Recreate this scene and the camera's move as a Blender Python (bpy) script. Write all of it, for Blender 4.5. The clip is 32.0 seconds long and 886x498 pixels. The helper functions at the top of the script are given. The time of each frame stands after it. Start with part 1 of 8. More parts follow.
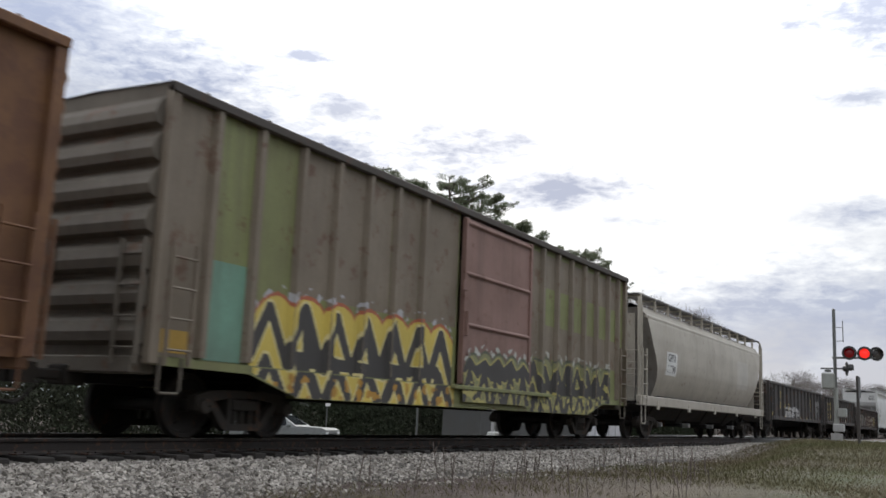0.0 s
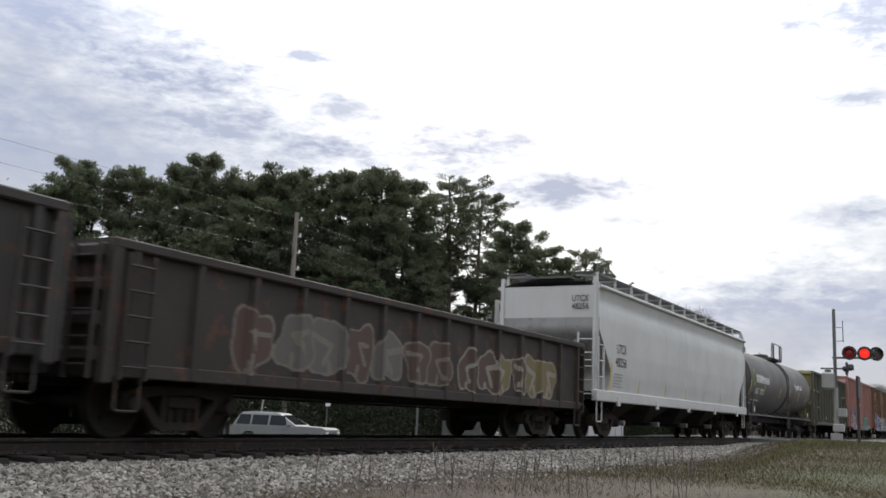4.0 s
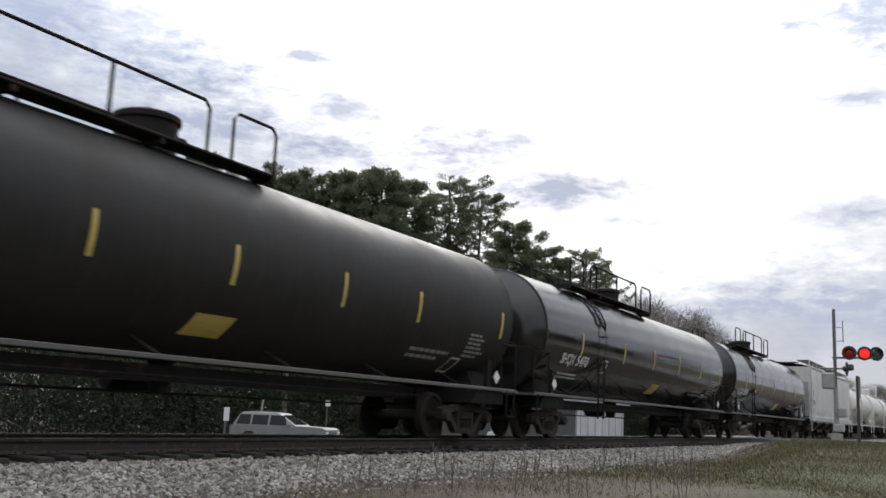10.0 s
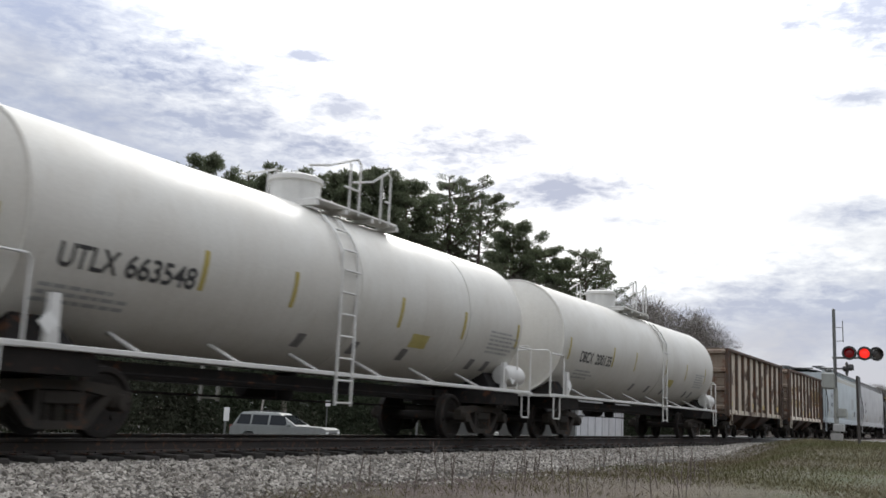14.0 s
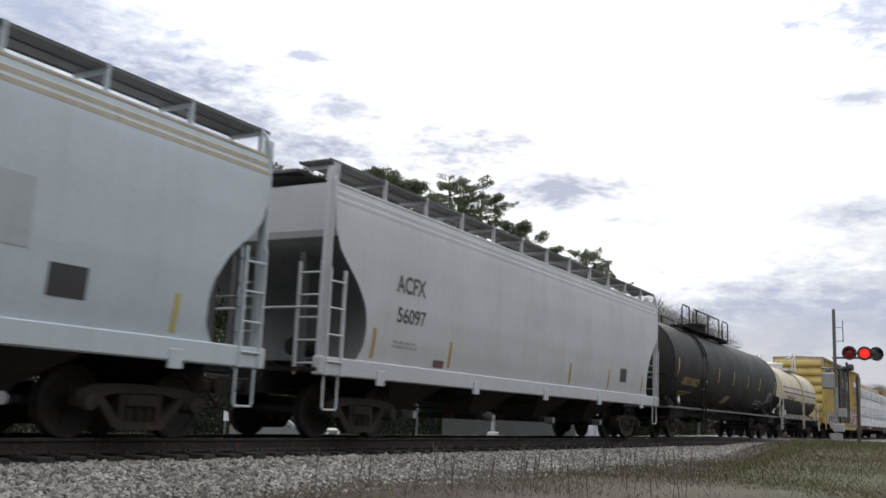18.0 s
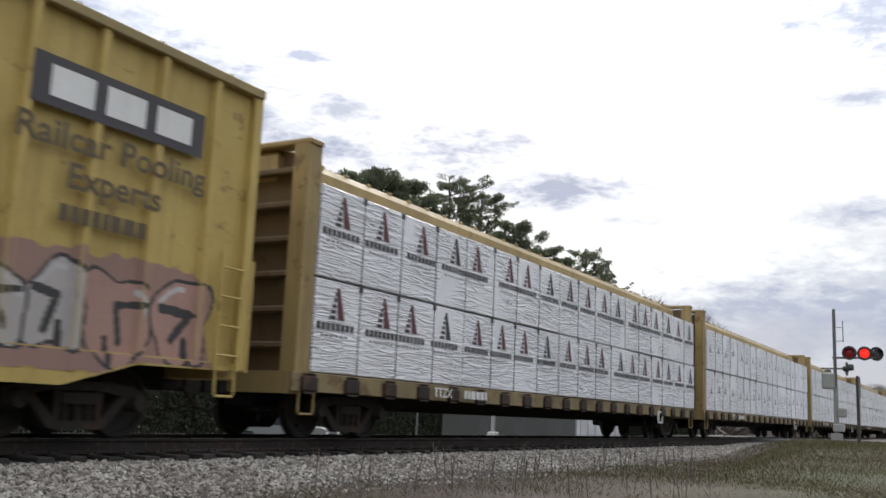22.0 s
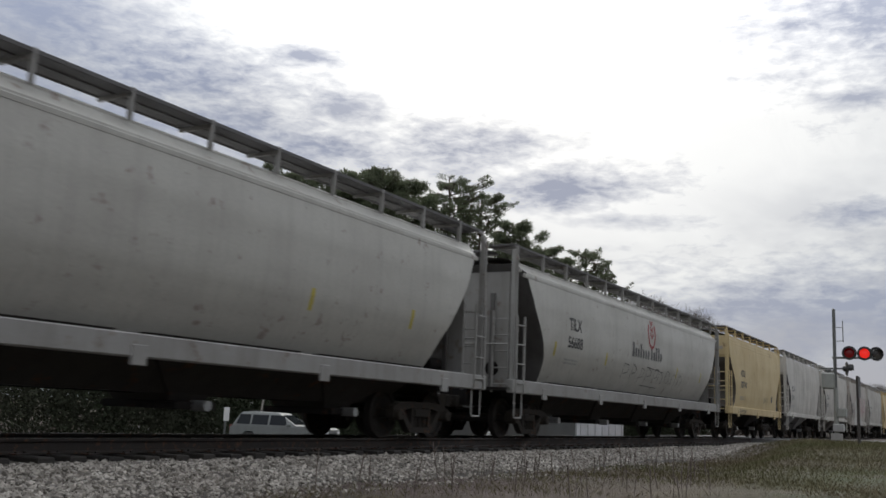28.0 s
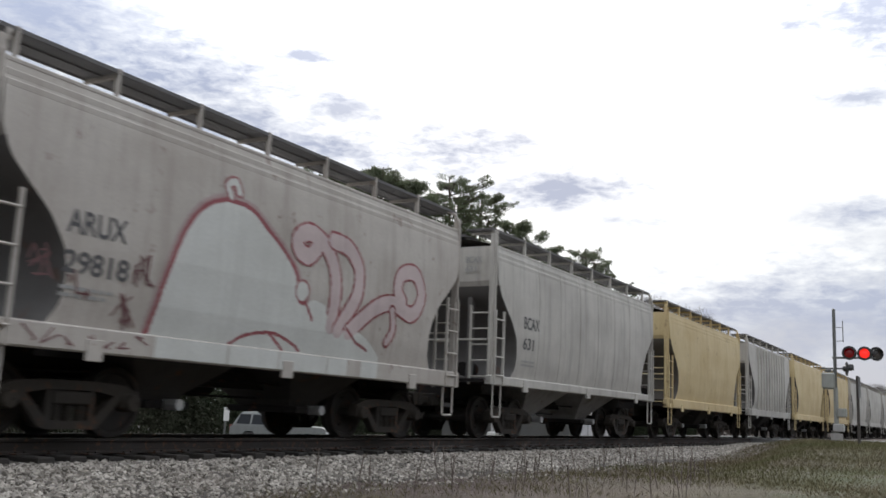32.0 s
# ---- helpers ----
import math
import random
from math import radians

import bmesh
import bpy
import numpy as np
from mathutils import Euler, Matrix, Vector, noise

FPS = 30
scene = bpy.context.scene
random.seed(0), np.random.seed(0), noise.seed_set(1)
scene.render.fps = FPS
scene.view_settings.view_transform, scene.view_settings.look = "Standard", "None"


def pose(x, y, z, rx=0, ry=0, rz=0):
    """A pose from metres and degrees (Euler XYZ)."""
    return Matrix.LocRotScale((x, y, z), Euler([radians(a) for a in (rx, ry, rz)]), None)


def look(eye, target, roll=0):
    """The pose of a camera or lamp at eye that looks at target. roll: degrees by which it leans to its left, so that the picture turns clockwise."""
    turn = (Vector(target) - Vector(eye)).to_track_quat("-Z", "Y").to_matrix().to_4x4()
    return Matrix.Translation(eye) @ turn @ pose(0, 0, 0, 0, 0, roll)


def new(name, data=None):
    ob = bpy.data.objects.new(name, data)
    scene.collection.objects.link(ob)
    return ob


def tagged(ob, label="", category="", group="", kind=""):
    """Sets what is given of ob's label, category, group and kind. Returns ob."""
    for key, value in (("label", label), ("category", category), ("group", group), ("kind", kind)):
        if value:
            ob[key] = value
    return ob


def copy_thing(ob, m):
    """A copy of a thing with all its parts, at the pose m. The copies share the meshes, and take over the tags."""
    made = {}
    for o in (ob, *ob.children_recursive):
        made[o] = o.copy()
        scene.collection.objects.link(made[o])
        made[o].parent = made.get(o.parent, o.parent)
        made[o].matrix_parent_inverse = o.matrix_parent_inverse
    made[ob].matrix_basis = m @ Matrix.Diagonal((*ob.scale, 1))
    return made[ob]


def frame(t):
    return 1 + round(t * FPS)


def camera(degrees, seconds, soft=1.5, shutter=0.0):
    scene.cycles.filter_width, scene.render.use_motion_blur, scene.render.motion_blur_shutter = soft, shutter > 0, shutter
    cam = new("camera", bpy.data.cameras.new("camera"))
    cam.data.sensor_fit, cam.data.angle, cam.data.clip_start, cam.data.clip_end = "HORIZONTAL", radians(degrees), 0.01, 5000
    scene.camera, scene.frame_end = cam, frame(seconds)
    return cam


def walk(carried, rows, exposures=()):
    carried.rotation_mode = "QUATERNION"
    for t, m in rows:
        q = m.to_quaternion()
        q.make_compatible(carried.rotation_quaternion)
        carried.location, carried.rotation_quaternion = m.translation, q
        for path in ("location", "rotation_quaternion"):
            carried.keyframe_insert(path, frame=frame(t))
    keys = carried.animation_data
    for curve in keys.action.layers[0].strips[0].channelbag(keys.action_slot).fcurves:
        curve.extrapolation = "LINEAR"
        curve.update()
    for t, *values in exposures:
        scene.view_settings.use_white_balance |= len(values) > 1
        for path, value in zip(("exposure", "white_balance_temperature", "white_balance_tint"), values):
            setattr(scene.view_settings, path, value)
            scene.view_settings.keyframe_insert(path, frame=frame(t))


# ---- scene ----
# The camera stands still beside the line: x runs along the track, y away from the camera, z up from the rail's top.
cam = camera(49.9, 32.0, soft=1.6, shutter=0.14)
EYE = Vector((0.0, 0.0, 0.481))
VIEW = pose(EYE.x, EYE.y, EYE.z, 90 + 9.86, 0, -59.98) @ pose(0, 0, 0, 0, 0, 2.45)
walk(cam, [(0.0, VIEW), (32.0, VIEW)], exposures=[(0.0, 0.0, 6500, 10), (24.9, 0.0, 6500, 10), (25.9, -0.5, 6500, 10), (29.0, -0.52, 6500, 10), (30.2, -0.3, 6500, 10), (31.0, -0.2, 6500, 10), (32.0, 0.0, 6500, 10)])

# ---- light: bright overcast, the sun behind thin cloud beyond the train ----
SUN_AZ, SUN_EL = 66.0, 33.0  # degrees from +y towards +x, degrees up
CLOUDS = [(35.6, 20.9, 5.2, 2.0, 0.95), (42.6, 18.7, 6.6, 1.9, 1.0), (36.3, 15.4, 5.2, 2.2, 0.9), (45.4, 16.4, 6.2, 1.8, 0.95), (41.1, 13.7, 8.7, 1.4, 0.75), (53.3, 15.4, 3.6, 1.1, 1.0),
          (60.3, 15.6, 3.8, 1.3, 1.0), (63.9, 16.4, 2.6, 0.6, 0.85), (67.4, 13.7, 4.8, 0.95, 1.0), (82.4, 6.8, 9.5, 1.9, 0.95), (76.3, 5.3, 5.0, 0.8, 0.6), (87.0, 23.0, 7.0, 3.2, 0.9),
          (84.7, 11.9, 2.2, 0.5, 0.95), (84.5, 18.4, 2.4, 0.5, 0.85), (50.8, 20.7, 2.0, 0.45, 0.9), (53.1, 17.9, 2.2, 0.75, 0.85), (49.0, 14.2, 3.0, 0.9, 0.8), (71.5, 11.8, 2.6, 0.35, 0.7)]
world = bpy.data.worlds.new("overcast_sky")
scene.world = world
world.use_nodes = True


class Nodes:
    """A small helper to wire node trees."""

    def __init__(self, tree):
        self.t = tree

    def add(self, kind, **sets):
        n = self.t.nodes.new(kind)
        for k, v in sets.items():
            n.inputs[k].default_value = v
        return n

    def link(self, a, b):
        self.t.links.new(a, b)

    def value(self, sock, v):
        if hasattr(v, "is_linked"):
            self.link(v, sock)
        else:
            sock.default_value = v

    def math(self, op, a, b=0.0, clamp=False):
        n = self.t.nodes.new("ShaderNodeMath")
        n.operation, n.use_clamp = op, clamp
        self.value(n.inputs[0], a)
        self.value(n.inputs[1], b)
        return n.outputs[0]

    def mix(self, fac, a, b, blend="MIX"):
        n = self.t.nodes.new("ShaderNodeMix")
        n.data_type, n.blend_type = "RGBA", blend
        self.value(n.inputs[0], fac)
        self.value(n.inputs[6], a if hasattr(a, "is_linked") else (*a, 1))
        self.value(n.inputs[7], b if hasattr(b, "is_linked") else (*b, 1))
        return n.outputs[2]

    def ramp(self, fac, lo, hi, a=0.0, b=1.0):
        n = self.t.nodes.new("ShaderNodeMapRange")
        n.clamp = True
        self.value(n.inputs[0], fac)
        for i, v in zip((1, 2, 3, 4), (lo, hi, a, b)):
            n.inputs[i].default_value = v
        return n.outputs[0]

    def noise(self, vec, scale, detail=3.0, rough=0.55, warp=0.0):
        n = self.t.nodes.new("ShaderNodeTexNoise")
        n.inputs["Scale"].default_value, n.inputs["Detail"].default_value = scale, detail
        n.inputs["Roughness"].default_value, n.inputs["Distortion"].default_value = rough, warp
        self.link(vec, n.inputs["Vector"])
        return n.outputs["Fac"]

    def stretch(self, vec, sx, sy, sz, off=(0, 0, 0)):
        n = self.t.nodes.new("ShaderNodeMapping")
        n.inputs["Scale"].default_value = (sx, sy, sz)
        n.inputs["Location"].default_value = off
        self.link(vec, n.inputs["Vector"])
        return n.outputs[0]


def build_world():
    t = world.node_tree
    t.nodes.clear()
    w = Nodes(t)
    out = w.add("ShaderNodeOutputWorld")
    sky = w.add("ShaderNodeTexSky")
    sky.sky_type, sky.sun_disc = "NISHITA", False
    sky.sun_elevation, sky.sun_rotation = radians(SUN_EL), radians(SUN_AZ)
    sky.dust_density = 2.0
    co = w.add("ShaderNodeTexCoord").outputs["Generated"]
    sep = w.add("ShaderNodeSeparateXYZ")
    w.link(co, sep.inputs[0])
    up = w.math("MAXIMUM", sep.outputs[2], 0.0)
    # cloud layer: the direction laid out on a flat sheet overhead
    high = w.math("ADD", up, 0.14)
    flat = w.add("ShaderNodeCombineXYZ")
    w.link(w.math("DIVIDE", sep.outputs[0], high), flat.inputs[0])
    w.link(w.math("DIVIDE", sep.outputs[1], high), flat.inputs[1])
    bank = w.noise(w.stretch(flat.outputs[0], 0.42, 0.85, 1, (1.3, 0.4, 0)), 1.0, 6.0, 0.62, 0.5)
    wisps = w.noise(w.stretch(flat.outputs[0], 0.5, 1.3, 1, (4.1, 2.2, 0)), 2.2, 6.0, 0.66, 0.8)
    # brighter round the hidden sun, and towards the zenith as under any overcast
    s = Vector((math.sin(radians(SUN_AZ)) * math.cos(radians(SUN_EL)), math.cos(radians(SUN_AZ)) * math.cos(radians(SUN_EL)), math.sin(radians(SUN_EL))))
    dot = w.add("ShaderNodeVectorMath")
    dot.operation = "DOT_PRODUCT"
    dot.inputs[1].default_value = s
    w.link(co, dot.inputs[0])
    near = w.ramp(dot.outputs["Value"], 0.86, 0.955, 0.0, 1.0)
    deg = 57.29578
    az = w.math("MULTIPLY", w.math("ARCTAN2", sep.outputs[0], sep.outputs[1]), deg)
    el = w.math("MULTIPLY", w.math("ARCSINE", sep.outputs[2]), deg)
    # the single clouds that stand out: bearing, height, half width, half height in degrees, density
    plane = w.add("ShaderNodeCombineXYZ")
    w.link(az, plane.inputs[0])
    w.link(el, plane.inputs[1])
    puff = w.noise(w.stretch(plane.outputs[0], 0.20, 0.42, 1, (2.0, 1.0, 0)), 1.0, 5.0, 0.56, 0.1)
    tuft = w.noise(w.stretch(plane.outputs[0], 0.75, 2.1, 1, (7.0, 3.0, 0)), 1.0, 5.0, 0.62, 0.3)
    rag = w.math("ADD", w.math("MULTIPLY", w.math("SUBTRACT", puff, 0.5), 3.0), w.math("MULTIPLY", w.math("SUBTRACT", tuft, 0.5), 2.7))
    grey = None
    for a, e, wd, ht, density in CLOUDS:
        u = w.math("DIVIDE", w.math("SUBTRACT", az, a), wd)
        v = w.math("DIVIDE", w.math("SUBTRACT", el, e), ht)
        r = w.math("SQRT", w.math("ADD", w.math("MULTIPLY", u, u), w.math("MULTIPLY", v, v)))
        c = w.ramp(w.math("ADD", r, rag), 0.0, 1.8, density, 0.0)
        grey = c if grey is None else w.math("MAXIMUM", grey, c)
    # the broken layer everywhere: soft mottled banks, thin round the sun
    mott = w.noise(w.stretch(plane.outputs[0], 0.085, 0.21, 1, (5.3, 0.7, 0)), 1.0, 5.0, 0.56, 0.25)
    dark = w.math("MULTIPLY", w.ramp(w.math("ADD", w.math("MULTIPLY", mott, 0.75), w.math("MULTIPLY", bank, 0.25)), 0.40, 0.57), w.ramp(near, 0.0, 0.8, 0.95, 0.04))
    wisp = w.math("MULTIPLY", w.ramp(wisps, 0.52, 0.70), w.ramp(near, 0.2, 1.0, 0.22, 0.06))
    layer = w.math("MAXIMUM", dark, wisp, True)
    base = w.mix(near, (0.765, 0.79, 0.805), (1.17, 1.18, 1.17))
    low = w.ramp(up, 0.02, 0.15, 1.0, 0.0)
    base = w.mix(w.math("MULTIPLY", low, 0.7), base, (0.50, 0.59, 0.71))
    base = w.mix(layer, base, (0.40, 0.425, 0.50))
    cloud = w.mix(grey, base, (0.31, 0.355, 0.48))
    # the side away from the hidden sun is duller, the zenith brighter
    side = w.ramp(dot.outputs["Value"], 0.0, 0.78, 1.0, 1.05)
    zen = w.math("MULTIPLY", side, w.math("ADD", w.math("MULTIPLY", w.ramp(up, 0.30, 0.95), 2.1), 1.0))
    lit = w.add("ShaderNodeVectorMath")
    lit.operation = "SCALE"
    w.link(cloud, lit.inputs[0])
    w.link(zen, lit.inputs["Scale"])
    veil = w.mix(0.008, lit.outputs[0], sky.outputs[0], "ADD")
    bg = w.add("ShaderNodeBackground", Strength=1.1)
    w.link(veil, bg.inputs["Color"])
    w.link(bg.outputs[0], out.inputs["Surface"])


build_world()
sun = new("sun", bpy.data.lights.new("sun", "SUN"))
sun.data.energy, sun.data.angle, sun.data.color = 1.4, radians(14), (1.0, 0.97, 0.92)
sun.matrix_world = look((60 * math.sin(radians(SUN_AZ)), 60 * math.cos(radians(SUN_AZ)), 60 * math.tan(radians(SUN_EL))), (0, 0, 0))


# ---- materials ----
def surface(name, rgb, rough=0.6, metal=0.0, dirt=(0.08, 0.07, 0.06), amount=0.4, streak=0.4, rust=0.0, bump=0.15, scale=1.0, vary=0.0, spec=0.5):
    """Paint, metal, stone or wood: a base colour with large mottling, runs down the sheet, fine grain and rust spots."""
    m = bpy.data.materials.new(name)
    m.use_nodes = True
    t = m.node_tree
    bs = t.nodes["Principled BSDF"]
    w = Nodes(t)
    co = w.add("ShaderNodeTexCoord").outputs["Object"]
    big = w.noise(co, 0.7 * scale, 4.0, 0.6)
    run = w.noise(w.stretch(co, 5.5 * scale, 5.5 * scale, 0.35 * scale), 1.0, 4.0, 0.65)
    fine = w.noise(co, 22 * scale, 3.0, 0.6)
    col = w.mix(w.math("MULTIPLY", w.ramp(big, 0.36, 0.72), amount), rgb, dirt)
    col = w.mix(w.math("MULTIPLY", w.ramp(run, 0.48, 0.78), streak), col, dirt)
    col = w.mix(w.math("MULTIPLY", w.ramp(fine, 0.35, 0.75), 0.22), col, [c * 0.55 for c in rgb])
    if rust:
        spot = w.noise(co, 2.6 * scale, 6.0, 0.72)
        col = w.mix(w.math("MULTIPLY", w.ramp(spot, 0.60 - 0.16 * rust, 0.66 - 0.10 * rust), min(1.0, 0.5 + 0.5 * rust)), col, (0.105, 0.045, 0.022))
    if vary:
        info = w.add("ShaderNodeObjectInfo")
        hs = w.add("ShaderNodeHueSaturation")
        w.link(w.math("ADD", w.math("MULTIPLY", info.outputs["Random"], 2 * vary), 1 - vary), hs.inputs["Value"])
        w.link(col, hs.inputs["Color"])
        col = hs.outputs[0]
    w.link(col, bs.inputs["Base Color"])
    w.link(w.ramp(big, 0.3, 0.7, max(0.05, rough - 0.1), min(1.0, rough + 0.12)), bs.inputs["Roughness"])
    bs.inputs["Metallic"].default_value = metal
    bs.inputs["Specular IOR Level"].default_value = spec
    if bump:
        b = w.add("ShaderNodeBump", Strength=bump, Distance=0.02)
        w.link(w.math("ADD", fine, w.math("MULTIPLY", big, 1.5)), b.inputs["Height"])
        w.link(b.outputs[0], bs.inputs["Normal"])
    return m


MATS = {}


def paint(rgb, rough=0.6, amount=0.35, streak=0.35, rust=0.0, dirt=(0.09, 0.08, 0.07), name="paint", **more):
    key = (rgb, rough, amount, streak, rust, dirt, name)
    if key not in MATS:
        MATS[key] = surface(name, rgb, rough, 0.0, dirt, amount, streak, rust, **more)
    return MATS[key]


def plain(rgb, rough=0.6, name="flat_paint"):
    """Lettering and stripes: worn thin paint."""
    return paint(rgb, rough, 0.25, 0.2, 0.0, name=name, bump=0.0)


def glow(name, rgb, strength):
    m = bpy.data.materials.new(name)
    m.use_nodes = True
    b = m.node_tree.nodes["Principled BSDF"]
    b.inputs["Base Color"].default_value = (*[c * 0.4 for c in rgb], 1)
    b.inputs["Emission Color"].default_value = (*rgb, 1)
    b.inputs["Emission Strength"].default_value = strength
    b.inputs["Roughness"].default_value = 0.3
    return m


STEEL = surface("running_gear_steel", (0.030, 0.027, 0.024), 0.8, 0.0, (0.058, 0.048, 0.038), 0.5, 0.3, 0.06, 0.3, 2.0, spec=0.15)
WHEEL = surface("wheel_steel", (0.030, 0.027, 0.025), 0.65, 0.2, (0.045, 0.038, 0.032), 0.5, 0.1, 0.2, 0.2, 2.0, spec=0.15)
BLACK = surface("black_underframe", (0.014, 0.013, 0.013), 0.85, 0.0, (0.04, 0.034, 0.03), 0.5, 0.3, 0.1, 0.2, spec=0.15)
# bay paint: grime, with the shade beneath the car darkened into the colour
UNDER = surface("grimy_shaded_bay", (0.055, 0.050, 0.046), 0.85, 0.0, (0.03, 0.027, 0.025), 0.5, 0.5, 0.1, 0.2, spec=0.2)
WHITE_LETTER = plain((0.75, 0.75, 0.72))
BLACK_LETTER = plain((0.035, 0.035, 0.037))
YELLOW_TAPE = plain((0.58, 0.44, 0.10), 0.4)
GREY_BAR = plain((0.32, 0.32, 0.31))


# ---- mesh tools ----
class Mesh:
    """Collects corners and faces of one part."""

    def __init__(self):
        self.v, self.f, self.smooth, self.lift = [], [], False, 0.0

    def add(self, vs, fs):
        n = len(self.v)
        self.v.extend(tuple(p) for p in vs)
        self.f.extend(tuple(i + n for i in q) for q in fs)
        return self

    def loft(self, rings, caps=True, closed=True):
        """Skins rings of equal count; caps close both ends."""
        n, k = len(self.v), len(rings[0])
        for r in rings:
            self.v.extend(tuple(p) for p in r)
        for i in range(len(rings) - 1):
            for j in range(k if closed else k - 1):
                a, b = n + i * k + j, n + i * k + (j + 1) % k
                self.f.append((a, b, b + k, a + k))
        if caps:
            self.f.append(tuple(n + j for j in reversed(range(k))))
            self.f.append(tuple(n + (len(rings) - 1) * k + j for j in range(k)))
        return self

    def slabs(self, levels):
        """A stack of rectangles (z, x0, x1, y0, y1), skinned."""
        return self.loft([[(x0, y0, z), (x1, y0, z), (x1, y1, z), (x0, y1, z)] for z, x0, x1, y0, y1 in levels])

    def box(self, x0, x1, y0, y1, z0, z1, c=0.0):
        if not c:
            return self.slabs([(z0, x0, x1, y0, y1), (z1, x0, x1, y0, y1)])
        return self.slabs([(z0, x0 + c, x1 - c, y0 + c, y1 - c), (z0 + c, x0, x1, y0, y1), (z1 - c, x0, x1, y0, y1), (z1, x0 + c, x1 - c, y0 + c, y1 - c)])

    def tube(self, pts, r, n=6):
        """A round bar through the points."""
        pts = [Vector(p) for p in pts]
        rings = []
        for i, p in enumerate(pts):
            d = (pts[min(i + 1, len(pts) - 1)] - pts[max(i - 1, 0)]).normalized()
            a = d.cross(Vector((0, 0, 1)) if abs(d.z) < 0.9 else Vector((1, 0, 0))).normalized()
            b = d.cross(a)
            rings.append([p + r * (math.cos(2 * math.pi * j / n) * a + math.sin(2 * math.pi * j / n) * b) for j in range(n)])
        return self.loft(rings)

    def disc_x(self, profile, n=24, cy=0.0, cz=0.0):
        """Turned about the x axis: profile of (x, r)."""
        return self.loft([[(x, cy + r * math.sin(2 * math.pi * j / n), cz + r * math.cos(2 * math.pi * j / n)) for j in range(n)] for x, r in profile])

    def disc_y(self, profile, n=24, cx=0.0, cz=0.0):
        """Turned about the y axis: profile of (y, r)."""
        return self.loft([[(cx + r * math.cos(2 * math.pi * j / n), y, cz + r * math.sin(2 * math.pi * j / n)) for j in range(n)] for y, r in profile])

    def disc_z(self, profile, n=20, cx=0.0, cy=0.0):
        """Turned about the z axis: profile of (z, r)."""
        return self.loft([[(cx + r * math.cos(2 * math.pi * j / n), cy + r * math.sin(2 * math.pi * j / n), z) for j in range(n)] for z, r in profile])

    def prism_y(self, outline, y0, y1):
        """An outline of (x, z) given depth along y."""
        return self.loft([[(x, y0, z) for x, z in outline], [(x, y1, z) for x, z in outline]])

    def data(self, name, mats, smooth=None):
        me = bpy.data.meshes.new(name)
        me.from_pydata(self.v, [], self.f)
        for m in mats if isinstance(mats, (list, tuple)) else [mats]:
            me.materials.append(m)
        me.validate()
        bm = bmesh.new()
        bm.from_mesh(me)
        bmesh.ops.recalc_face_normals(bm, faces=bm.faces)
        bm.to_mesh(me)
        bm.free()
        if self.smooth if smooth is None else smooth:
            me.polygons.foreach_set("use_smooth", [True] * len(me.polygons))
            if len(me.polygons) > 6:
                me.set_sharp_from_angle(angle=radians(38))
        return me


def part(name, mesh, material, parent, label="", at=None):
    """One mesh object under a thing or under a part."""
    ob = new(name, mesh.data(name, material) if isinstance(mesh, Mesh) else mesh)
    ob.parent = parent
    if at is not None:
        ob.matrix_basis = at
    if label:
        ob["label"] = label
    return ob


def thing(name, label, category, group="", kind="", at=None):
    ob = new(name)
    ob.empty_display_size = 0.3
    if at is not None:
        ob.matrix_basis = at
    return tagged(ob, label, category, group, kind)


def solo(name, mesh, material, label, category, group="", kind="", at=None):
    ob = new(name, mesh.data(name, material))
    if at is not None:
        ob.matrix_basis = at
    return tagged(ob, label, category, group, kind)


LETTER_MESH = {}


def lettering(text, height, material, parent, x, z, y, width=None, bend=None, name="lettering"):
    """Painted characters on the side that faces -y; x is the left edge, z the baseline. bend: a curve y(z) for round sides."""
    cu = bpy.data.curves.new("lettering", "FONT")
    cu.body, cu.size, cu.align_x, cu.extrude, cu.offset = text, height / 0.69, "LEFT", 0.0, 0.009 * height / 0.3
    tmp = bpy.data.objects.new("lettering", cu)
    me = bpy.data.meshes.new_from_object(tmp)
    bpy.data.objects.remove(tmp)
    bpy.data.curves.remove(cu)
    wide = max((v.co.x for v in me.vertices), default=1.0)
    k = (width / wide) if width else 1.0
    for v in me.vertices:
        px, pz = v.co.x * k, v.co.y
        v.co = (px, (bend(z + pz) if bend else y) , pz)
    me.materials.clear()
    me.materials.append(material)
    me.name = "lettering"
    ob = new(name, me)
    ob.parent = parent
    ob.matrix_basis = pose(x, 0, z)
    return ob


def end_lettering(text, height, material, parent, x, y, z, width):
    """Painted characters on a car's end that faces -x; y is the left edge."""
    ob = lettering(text, height, material, parent, 0, z, 0, width)
    ob.matrix_basis = pose(x, y, z, 0, 0, -90)
    return ob


def patch(x0, x1, z0, z1, y, mesh=None, skew=0.0, bend=None, steps=1):
    """A thin painted or taped rectangle on the side that faces -y, 3 mm proud; it may follow a round side."""
    m = mesh or Mesh()
    for i in range(steps):
        za, zb = z0 + (z1 - z0) * i / steps, z0 + (z1 - z0) * (i + 1) / steps
        ya, yb = (bend(za), bend(zb)) if bend else (y, y)
        sa, sb = skew * (za - z0), skew * (zb - z0)
        m.add([(x0 + sa, ya, za), (x1 + sa, ya, za), (x1 + sb, yb, zb), (x0 + sb, yb, zb)], [(0, 1, 2, 3)])
    return m


